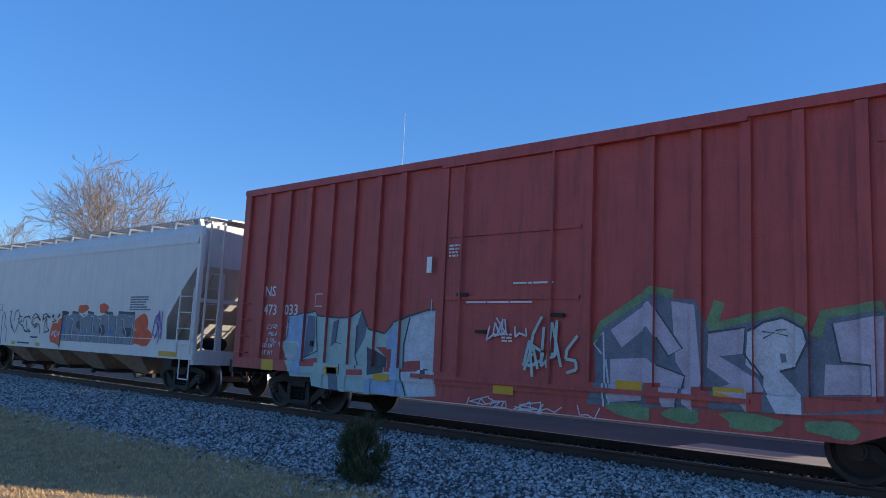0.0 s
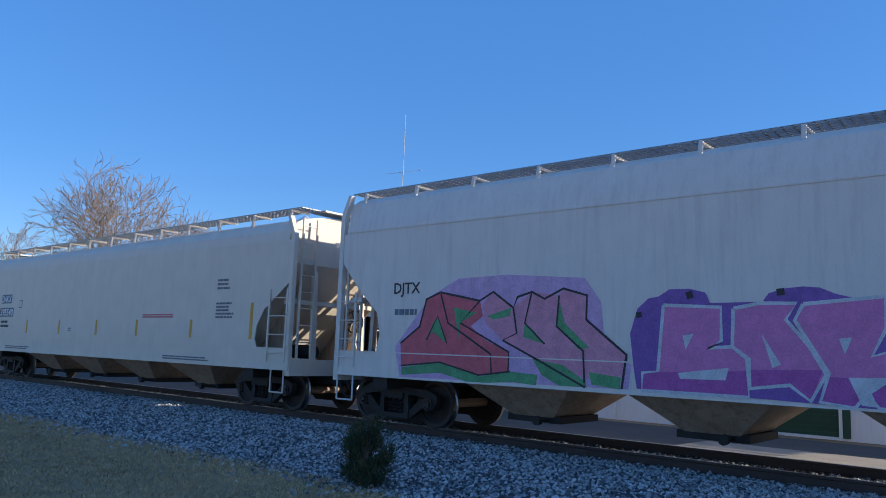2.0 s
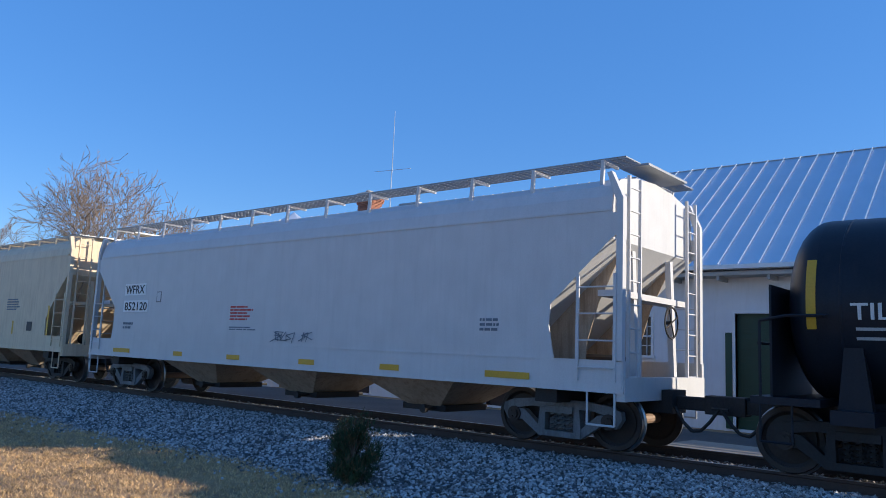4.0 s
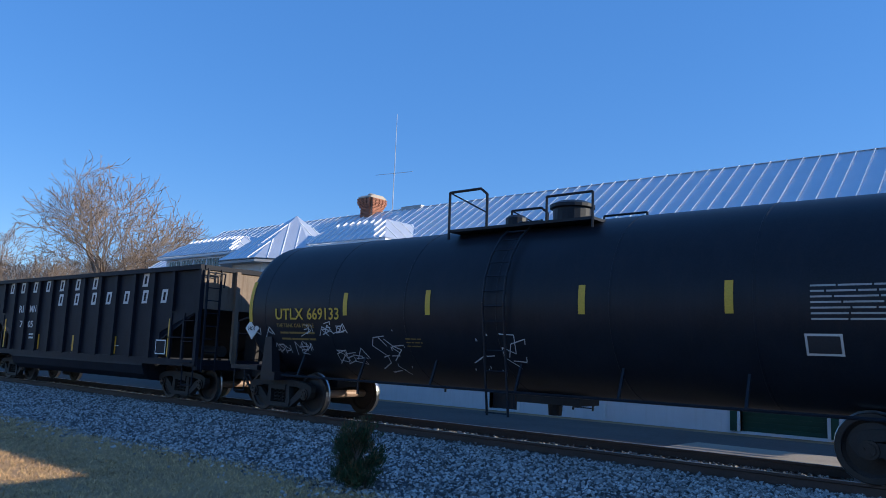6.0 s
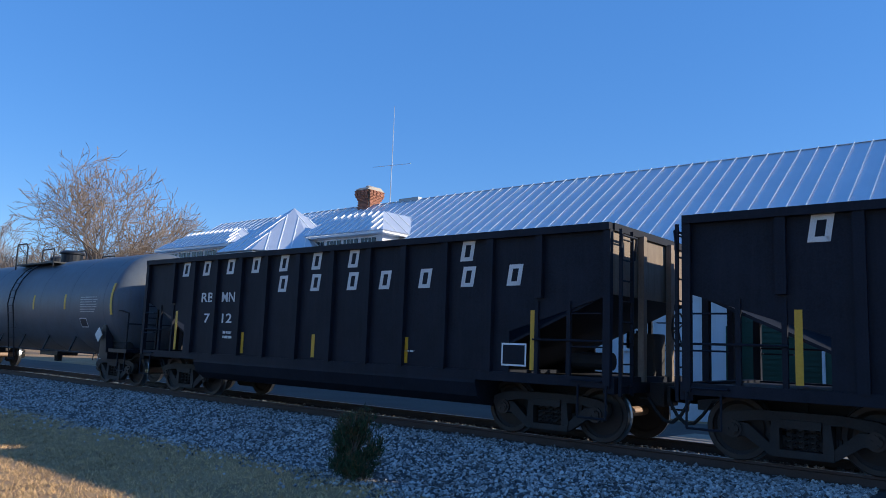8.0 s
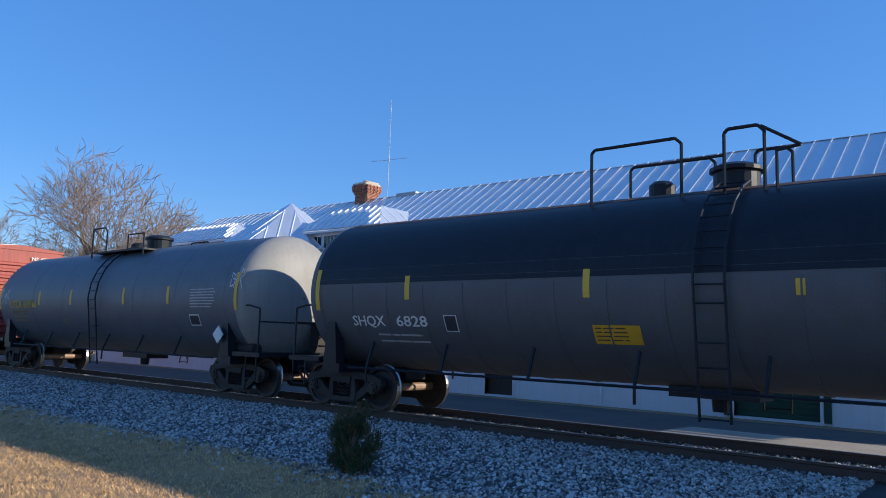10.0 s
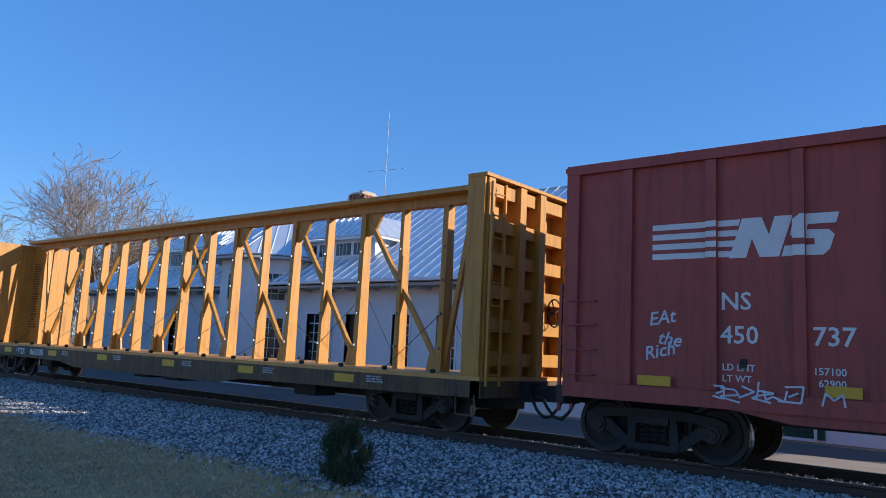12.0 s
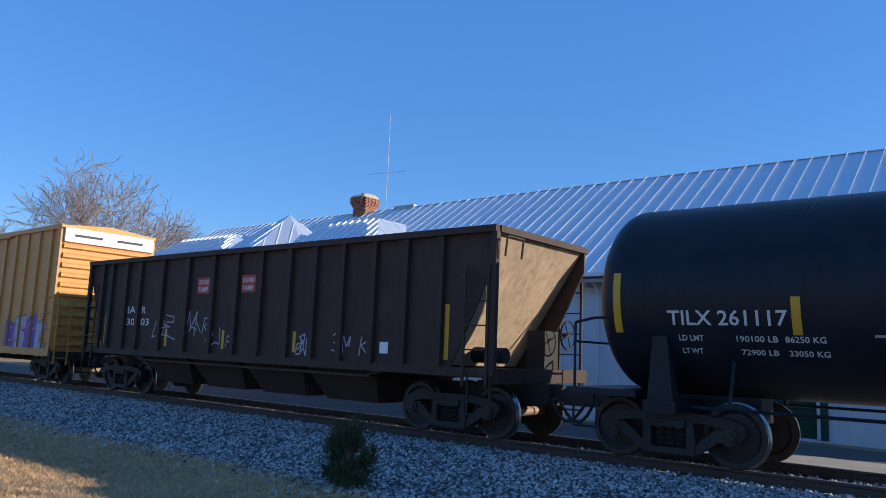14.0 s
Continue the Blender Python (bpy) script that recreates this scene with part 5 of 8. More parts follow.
        for a, b, h in ((-1.64, -0.06, 0.78), (0.61, 1.20, 0.80)):
            for y in (-0.75, 0.75):
                part("platform_rail", pipe(B(), [(a, y, zt - 0.3), (a, y, zt + h - 0.06), (a + 0.06, y, zt + h), (b - 0.1, y, zt + h), (b, y, zt + h - 0.1), (b, y, zt - 0.3)], 0.028), belly, car)
        part("platform_rail", pipe(B(), [(1.15, -0.75, zt + 0.78), (1.70, -0.75, zt + 0.42), (1.37, -0.75, zt + 0.38), (1.37, -0.75, zt - 0.3)], 0.026), belly, car)
        part("cross_rail", pipe(B(), [(-0.06, -0.75, zt + 0.4), (0.61, -0.75, zt + 0.4)], 0.022), belly, car)
    half = 1.55 if platform != "tall" else 1.75
    bm = box(B(), -half, half, -1.05, -0.55, zt - 0.16, zt - 0.11)
    box(bm, -half, half, 0.55, 1.05, zt - 0.16, zt - 0.11)
    if platform != "drum":
        part("top_platform", bm, belly, car)
    hgt = 0.82 if platform == "tall" else 0.62
    for s in (-1, 1):
        bm = B()
        y = s * 1.05
        xs = (-half, -half + 0.85, -half + 1.55, half) if platform == "tall" else (-half, half)
        if platform == "tall":
            for a, b in ((-half, -0.25), (0.28, half)):
                part("platform_rail", pipe(B(), [(a, y, zt - 0.3), (a, y, zt + hgt), (b, y, zt + hgt), (b, y, zt - 0.2)], 0.024), belly, car)
                part("middle_rail", pipe(B(), [(a, y, zt + hgt * 0.5), (b, y, zt + hgt * 0.5)], 0.02), belly, car)
        elif platform == "short":
            part("platform_rail", pipe(B(), [(-half, y, zt - 0.3), (-half, y, zt + hgt), (-half + 0.75, y, zt + hgt), (-half + 0.9, y, zt + hgt - 0.12), (-half + 0.9, y, zt - 0.15)], 0.026), belly, car)
            part("brace_rod", pipe(B(), [(-half, y, zt + hgt), (-half + 0.9, y, zt + 0.15)], 0.016), belly, car)
            part("platform_rail", pipe(B(), [(half - 0.9, y, zt - 0.15), (half - 0.9, y, zt + hgt * 0.5), (half, y, zt + hgt * 0.5), (half, y, zt - 0.3)], 0.022), belly, car)
    if platform == "tall":
        part("platform_board", box(B(), 0.28, half, -1.08, -1.05, zt - 0.30, zt - 0.05), "dusty", car)
        bm = B()
        for x in (-half, half):
            pipe(bm, [(x, -1.05, zt + hgt), (x, 1.05, zt + hgt)], 0.022)
        part("cross_rail", bm, belly, car)
    if platform == "tall":
        for e in (-1, 1):
            part("head_shield", box(B(), *sorted((e * (hl + 0.02), e * (hl + 0.05))), -1.3, 1.3, 1.04, 2.55), belly, car, "flat black head shield plate")
    part("bottom_outlet", lathe_y(B(), [(0.28, 0), (0.28, 0.1), (0.14, 0.16), (0.12, 0.40)], 0, 0, 14), belly, car).matrix_local = pose(0.25, 0, bot + 0.05, -90)
    part("outlet_skid", box(B(), -0.45, 0.95, -0.35, 0.35, bot - 0.14, bot + 0.03), belly, car)
    CARS.append((car, u))
    return car


def tank_mark(car, R, zc, x0, x1, z0, z1, material, name="reflector_stripe", lift=0.006):
    """A decal that follows the tank's curve on the camera side."""
    bm = B()
    a0, a1 = math.asin(max(-0.99, min(0.99, (z0 - zc) / R))), math.asin(max(-0.99, min(0.99, (z1 - zc) / R)))
    k = max(2, int(abs(a1 - a0) / 0.06) + 1)
    rows = [[bm.verts.new((x, -(R + lift) * math.cos(a0 + (a1 - a0) * i / k), zc + (R + lift) * math.sin(a0 + (a1 - a0) * i / k))) for x in (x0, x1)] for i in range(k + 1)]
    for p, q in zip(rows, rows[1:]):
        bm.faces.new((p[0], p[1], q[1], q[0]))
    return part(name, bm, material, car)


def tank_text(car, R, zc, text, size, x, z, material, width=None, name="reporting_mark"):
    ob = lettering(name, text, size, x, 0, 0, material, car, "", width)
    a = math.asin((z + size * 0.35 - zc) / R)
    ob.matrix_local = Matrix.Translation((x, -(R + 0.012) * math.cos(a), zc + (R + 0.012) * math.sin(a))) @ Matrix.Rotation(-a, 4, 'X') @ Matrix.Translation((0, 0, -size * 0.35))
    return ob


def tank_bars(car, R, zc, x, z, w, h, rows, material, seed=0, name="stencil"):
    rg = random.Random(seed * 7 + int(x * 50))
    bm = B()
    st = h / rows
    for i in range(rows):
        a = math.asin((z + h - (i + 0.5) * st - zc) / R)
        end = x + w * rg.uniform(0.75, 1.0)
        p = x
        while p < end - 0.02:
            q = min(end, p + rg.uniform(0.15, 0.5) * w)
            m0 = [(-(R + 0.006) * math.cos(a + d), zc + (R + 0.006) * math.sin(a + d)) for d in (-st * 0.17 / R, st * 0.17 / R)]
            v = [bm.verts.new((xx, yy, zz)) for xx, (yy, zz) in ((p, m0[0]), (q - 0.025, m0[0]), (q - 0.025, m0[1]), (p, m0[1]))]
            bm.faces.new(v)
            p = q
    return tagged(part(name, bm, material, car), kind="stuff")


def tank_scribble(car, R, zc, x0, x1, z0, z1, n, w, seed, material="g_white"):
    ob = scribble(car, x0, x1, z0, z1, n, w, material, 0, seed)
    for v in ob.data.vertices:
        a = math.asin(max(-0.99, min(0.99, (v.co.z - zc) / R)))
        v.co = (v.co.x, -(R + 0.008) * math.cos(a), zc + (R + 0.008) * math.sin(a))
    return ob


def placard(car, x, y, z, s=0.30, inner=True):
    p = part("placard", prism(B(), [(x - s / 1.41, z), (x, z - s / 1.41), (x + s / 1.41, z), (x, z + s / 1.41)], y - 0.02, y), "white", car, "white diamond hazard placard")
    return p


# ---- open hopper with vertical ribs ----
def open_hopper(u, L, H, tc, ribs, colour, label, endcol, tub=True, sill_z=1.05, W=1.6):
    car = thing("open_hopper", label, "hopper car", "freight cars")
    hl = L / 2
    sl = 2.25        # where the slope sheets start at the floor
    for s in (-1, 1):
        y = s * (W - 0.09)
        pl = [(-hl, H - 0.12), (-hl, 2.35), (-hl + 1.9, 1.75 if tub else 1.55), (-hl + 1.9, sill_z), (hl - 1.9, sill_z), (hl - 1.9, 1.75 if tub else 1.55), (hl, 2.35), (hl, H - 0.12)] if tub else [(-hl, H - 0.12), (-hl, H - 0.5), (-hl + 1.0, sill_z), (hl - 1.0, sill_z), (hl, H - 0.5), (hl, H - 0.12)]
        part("side_sheet", prism(B(), pl, *sorted((y, y - s * 0.03))), colour, car, "steel side sheet")
        for x in ribs:
            zb = sill_z
            if tub and abs(x) > hl - 1.9:
                zb = 2.3
            part("side_post", prism(B(), [(x - 0.07, zb), (x + 0.07, zb), (x + 0.07, H - 0.10), (x - 0.07, H - 0.10)], *sorted((y, s * W))), colour, car)
        part("top_chord", box(B(), -hl, hl, *sorted((s * (W - 0.14), s * (W + 0.03))), H - 0.12, H), colour, car)
        part("side_sill", box(B(), -hl, hl, *sorted((s * (W - 0.16), s * (W - 0.02))), sill_z - 0.14, sill_z + 0.02), colour, car)
        for e in (-1, 1):
            x = e * (hl - 0.05)
            if tub or s < 0:
                part("corner_post", box(B(), x - 0.06, x + 0.06, *sorted((y, s * (W + 0.005))), sill_z - 0.1, H - 0.1), colour, car)
            if tub:
                bm = B()
                for xx in (e * (hl - 0.75), e * (hl - 1.35)):
                    beam(bm, (xx, y, sill_z), (xx, y, 2.25), 0.07, 0.06)
                rod(bm, (e * (hl - 0.08), s * (W - 0.03), 1.62), (e * (hl - 1.4), s * (W - 0.03), 1.62), 0.018, 6)
                part("end_strut", bm, colour, car)
            ladder(car, x - e * 0.08, x - e * 0.58, s * (W + 0.02), sill_z - 0.3, H - 0.7 if not tub else 2.3, 5 if not tub else 3, colour, "side_ladder", not tub, 0.08 * -s)
            part("stirrup", pipe(B(), [(x, s * W, sill_z - 0.1), (x, s * W, 0.45), (x - e * 0.48, s * W, 0.45), (x - e * 0.48, s * W, sill_z - 0.1)], 0.018), colour, car)
    for e in (-1, 1):
        x = e * hl
        # upright end, then the slope sheet running in
        top_x = x - e * 0.02
        bm = B()
        if tub:
            box(bm, *sorted((top_x, top_x - e * 0.03)), -W + 0.09, W - 0.09, 2.35, H - 0.05)
        else:
            prism(bm, [(top_x, H - 0.05), (top_x - e * 0.03, H - 0.05), (x - e * 1.63, 1.25), (x - e * 1.60, 1.25)], -W + 0.12, W - 0.12)
        # endcol paints sunlight onto the sunward end; the other end keeps the body colour
        part("end_sheet", bm, endcol if e > 0 else colour, car, "dusty steel end sheet in sunlit colour" if e > 0 else "")
        bm = B()
        tx, tz = (top_x - e * 0.02, 2.36) if tub else (x - e * 1.65, 1.30)
        a = [bm.verts.new(p) for p in ((tx, -W + 0.12, tz), (tx, W - 0.12, tz), (x - e * 3.2, W - 0.12, 0.95), (x - e * 3.2, -W + 0.12, 0.95))]
        b = [bm.verts.new(v.co + Vector((-e * 0.02, 0, 0.04))) for v in a]
        bm.faces.new(a), bm.faces.new(b[::-1])
        for i in range(4):
            bm.faces.new((a[i], a[(i + 1) % 4], b[(i + 1) % 4], b[i]))
        part("slope_sheet", bm, colour, car)
        part("end_chord", box(B(), *sorted((x + e * 0.03, x - e * 0.1)), -W + 0.1, W - 0.1, H - 0.12, H), colour, car)
        for y in (-0.55, 0.55):
            if tub:
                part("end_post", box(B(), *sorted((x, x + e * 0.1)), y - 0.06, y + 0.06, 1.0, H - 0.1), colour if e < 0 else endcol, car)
            elif e < 0:
                part("end_post", beam(B(), (x - e * 1.5, y * 0.8, 1.0), (x - e * 0.05, y * 0.8, H - 0.15), 0.10, 0.08), endcol if e > 0 else colour, car)
        part("end_sill", box(B(), *sorted((x - e * 0.12, x + e * 0.06)), -W + 0.05, W - 0.05, sill_z - 0.22, sill_z + 0.03), colour, car)
        part("end_deck", box(B(), *sorted((x - e * 1.9, x)), -W + 0.2, W - 0.2, sill_z - 0.06, sill_z - 0.01), "iron", car)
        if tub or e < 0:
            end_ladder(car, x + e * 0.13, -W + 0.12, -W + 0.5, 0.8, H - 0.1, 8, colour)
        bm = pipe(B(), [(x + e * 0.12, -W + 0.1, H - 0.55), (x + e * 0.16, -W + 0.1, H - 0.2), (x + e * 0.16, -W + 0.6, H - 0.2), (x + e * 0.12, -W + 0.6, H - 0.55)], 0.02)
        part("grab_iron", bm, colour, car)
        part("buffer", box(B(), *sorted((x - e * 1.3, x + e * 0.3)), -0.28, 0.28, 0.62, 0.99), "iron", car)
        coupler(car, x + e * 0.25, e)
        truck(car, u, e * tc)
    brake_wheel(car, hl + 0.22, 0.5, 1.9)
    part("brake_gear", box(B(), hl - 0.5, hl - 0.1, 0.2, 0.7, sill_z, sill_z + 0.75), "iron", car, bevel=0.02)
    part("air_cylinder", rod(B(), (hl - 1.2, -0.5, sill_z + 0.25), (hl - 0.5, -0.5, sill_z + 0.25), 0.15, 12), "iron", car)
    if tub:
        # the rounded belly between the trucks
        prof = [(-W + 0.04, sill_z + 0.02), (-W + 0.02, 0.85), (-W + 0.10, 0.62), (-W + 0.32, 0.47), (-0.9, 0.43), (0.9, 0.43), (W - 0.32, 0.47), (W - 0.10, 0.62), (W - 0.02, 0.85), (W - 0.04, sill_z + 0.02)]
        part("belly", extrude_x(B(), prof, -tc + 1.15, tc - 1.15), colour, car, "rounded belly between the trucks", False)
    else:
        for k in range(4):
            c = (k - 1.5) * 2.2
            bm = B()
            a = [bm.verts.new((c + i * 1.1, j * (W - 0.2), sill_z)) for i, j in ((-1, -1), (1, -1), (1, 1), (-1, 1))]
            b = [bm.verts.new((c + i * 0.75, j * 0.9, 0.42)) for i, j in ((-1, -1), (1, -1), (1, 1), (-1, 1))]
            for i in range(4):
                bm.faces.new((a[i], a[(i + 1) % 4], b[(i + 1) % 4], b[i]))
            bm.faces.new(b)
            part("hopper_bay", bm, colour, car)
    part("floor", box(B(), -hl + 3.0, hl - 3.0, -W + 0.13, W - 0.13, 0.95, 1.0), colour, car)
    part("centre_sill", box(B(), -hl, hl, -0.25, 0.25, 0.62, 0.93), "iron", car)
    CARS.append((car, u))
    return car


# ---- centre-beam flat ----
def centre_beam(u, L, tc, label):
    car = thing("centerbeam_flat", label, "flat car", "freight cars")
    hl, W, zd, zt = L / 2, 1.55, 1.06, 4.80
    part("deck", box(B(), -hl, hl, -W, W, zd - 0.07, zd), "yellow_b", car, "bare yellow deck")
    for s in (-1, 1):
        part("side_sill", prism(B(), [(-hl, zd - 0.071), (hl, zd - 0.071), (hl, zd - 0.36), (4.5, zd - 0.42), (3.6, zd - 0.55), (-3.6, zd - 0.55), (-4.5, zd - 0.42), (-hl, zd - 0.36)], *sorted((s * (W - 0.04), s * W))), "deck", car, "grimy yellow side sill")
        k = -hl + 0.9
        i = 0
        while k < hl - 0.4:
            part("winch", rod(B(), (k, s * (W - 0.10), zd + 0.05), (k, s * (W - 0.02), zd + 0.045), 0.040, 8), "iron", car)
            if i % 2 == 0:
                part("tie_strap", rod(B(), (k, s * (W - 0.06), zd + 0.05), (k + 0.25, s * 0.12, zd + 0.9 + 0.3 * (i % 3)), 0.007, 4), "iron", car)
            k += 1.2
            i += 1
    part("top_beam", box(B(), -hl + 0.5, hl - 0.5, -0.36, 0.36, zt - 0.10, zt), "yellow", car, "heavy yellow top beam")
    part("beam_web", box(B(), -hl + 0.5, hl - 0.5, -0.10, 0.10, zt - 0.30, zt - 0.102), "yellow", car)
    # posts every 1.2 m and diagonals that lean in towards the middle
    P = 1.215
    for k in range(-8, 8):
        x = (k + 0.5) * P
        w = 0.07 if k % 2 else 0.05
        bm = B()
        for yw, xw in ((0.0, w), ):
            lo = [bm.verts.new((x + i * w, j * 0.15, zd)) for i, j in ((-1, -1), (1, -1), (1, 1), (-1, 1))]
            hi = [bm.verts.new((x + i * w, j * 0.10, zt - 0.30)) for i, j in ((-1, -1), (1, -1), (1, 1), (-1, 1))]
            for i in range(4):
                bm.faces.new((lo[i], lo[(i + 1) % 4], hi[(i + 1) % 4], hi[i]))
            bm.faces.new(hi), bm.faces.new(lo[::-1])
        post = part("post", bm, "yellow", car)
        for z in (1.5, 2.2, 2.9, 3.6):
            part("strap_eye", box(B(), x - 0.02, x + 0.02, -0.215 + (z - 1.06) * 0.02, -0.15 + (z - 1.06) * 0.02, z, z + 0.05), "galv", post)
    for s in (-1, 1):
        for k in range(4):
            x0, x1 = s * (-0.5 + 2 * k) * P, s * (1.5 + 2 * k) * P
            a, b = (x0, zt - 0.45), (x1 - s * 0.12, zd + 0.15)
            part("diagonal", beam(B(), (a[0] + s * 0.12, 0, a[1]), (b[0], 0, b[1]), 0.10, 0.09), "yellow", car)
            part("gusset", prism(B(), [(x0, zt - 0.30), (x0 + s * 0.55, zt - 0.30), (x0 + s * 0.30, zt - 0.72), (x0, zt - 0.85)], -0.03, 0.03), "yellow", car)
            part("gusset", prism(B(), [(x1, zd), (x1 - s * 0.42, zd), (x1 - s * 0.34, zd + 0.35), (x1, zd + 0.55)], -0.03, 0.03), "yellow", car)
        part("diagonal", beam(B(), (s * 7.55 * P, 0, zd + 0.15), (s * (hl - 1.45), 0, zt - 0.4), 0.10, 0.09), "yellow", car)
    for e in (-1, 1):
        x = e * hl
        # bulkhead: face sheet inwards, frame of beams outwards
        part("bulkhead_sheet", box(B(), *sorted((x - e * 0.42, x - e * 0.36)), -W, W, zd, 4.60), "yellow", car, "yellow end bulkhead sheet")
        part("bulkhead_side", box(B(), *sorted((x - e * 0.36, x - e * 0.04)), -W, -W + 0.05, zd, 4.60), "yellow", car)
        part("bulkhead_side", box(B(), *sorted((x - e * 0.36, x - e * 0.04)), W - 0.05, W, zd, 4.60), "yellow", car)
        for y in (-W + 0.17, -0.35, 0.35, W - 0.17):
            part("bulkhead_post", box(B(), *sorted((x - e * 0.358, x)), y - 0.10, y + 0.10, zd, 4.58), "yellow", car)
        for z in (1.25, 1.85, 2.45, 3.05, 3.65, 4.3):
            part("bulkhead_beam", box(B(), *sorted((x - e * 0.358, x - e * 0.10)), -W + 0.06, W - 0.06, z, z + 0.24), "yellow", car)
        part("bulkhead_cap", box(B(), *sorted((x - e * 0.42, x + e * 0.01)), -W - 0.01, W + 0.01, 4.60, 4.66), "yellow", car)
        part("inner_panel", prism(B(), [(x - e * 0.43, zd), (x - e * 1.45, zd), (x - e * 1.30, zt - 0.3), (x - e * 0.43, zt - 0.3)], -0.05, 0.05), "yellow", car)
        bars(car, x - e * 0.85 - 0.3, -0.053, 1.6, 0.6, 2.4, 26, "deck", seed=3)
        part("end_sill", box(B(), *sorted((x - e * 0.2, x + e * 0.02)), -W, W, 0.70, zd - 0.075), "deck", car)
        end_ladder(car, x + e * 0.06, -W + 0.1, -W + 0.5, 0.9, 4.5, 9, "yellow")
        part("buffer", box(B(), *sorted((x - e * 1.3, x + e * 0.2)), -0.28, 0.28, 0.62, 0.98), "iron", car)
        coupler(car, x + e * 0.12, e)
        truck(car, u, e * tc)
        part("stirrup", pipe(B(), [(x - e * 0.1, -W, 0.75), (x - e * 0.1, -W, 0.4), (x - e * 0.5, -W, 0.4), (x - e * 0.5, -W, 0.75)], 0.018), "deck", car)
    brake_wheel(car, hl + 0.10, 0.7, 2.3)
    part("centre_sill", box(B(), -hl + 0.3, hl - 0.3, -0.35, 0.35, 0.45, zd - 0.072), "iron", car)
    for k in range(-6, 7):
        part("cross_bearer", box(B(), k * 1.6 - 0.05, k * 1.6 + 0.05, -W + 0.05, W - 0.05, 0.70, zd - 0.072), "iron", car)
    for x in (-6.4, -0.6, 0.9, 6.2):
        part("brake_part", box(B(), x - 0.35, x + 0.35, -1.1, -0.5, 0.40, 0.68), "iron", car, bevel=0.03)
    rg = random.Random(5)
    for x in (-8.6, -5.3, -2.2, 1.2, 4.4, 7.6):
        panel(car, x, 0.78, 0.55, 0.16, -W - 0.003, "stripe", "reflector_stripe")
        bars(car, x + 0.9, -W - 0.002, 0.80, 0.5, 0.14, 3, "faint", seed=int(x * 10))
    CARS.append((car, u))
    return car


# ---- the train, front to back ----
def marks(car, y, x, z, code, number, size, material, nw=None, gap=0.42):
    lettering("reporting_mark", code, size, x, y, z, material, car)
    lettering("car_number", number, size, x, y, z - gap, material, car, "", nw)


# maroon box car with large graffiti
ribs = (-6.97, -6.22, -5.48, -4.75, -4.05, -3.32, -2.63, 2.53, 3.25, 3.95, 4.65, 5.41, 6.17, 6.93)
c = boxcar(-7.45, 15.75, 5.10, 6.05, (-1.44, 1.40), ribs, "maroon", "maroon steel boxcar with white and lilac graffiti along its lower side", door_ribs=(0.36, 0.66), lock_bars=(-1.05, 0.85), sill=((-4.3, 5.2), 0.57))
yp = -1.53
rb = [(x - 0.075, x + 0.075) for x in ribs]
marks(c, yp - 0.008, -6.92, 2.52, "NS", "473", 0.33, "white")
lettering("car_number", "033", 0.33, -6.17, yp - 0.008, 2.10, "white", c)
panel(c, -5.14, 2.28, 0.26, 0.28, yp, "white", "stencil_frame")
panel(c, -5.12, 2.30, 0.22, 0.24, yp - 0.004, "maroon", "stencil_field")
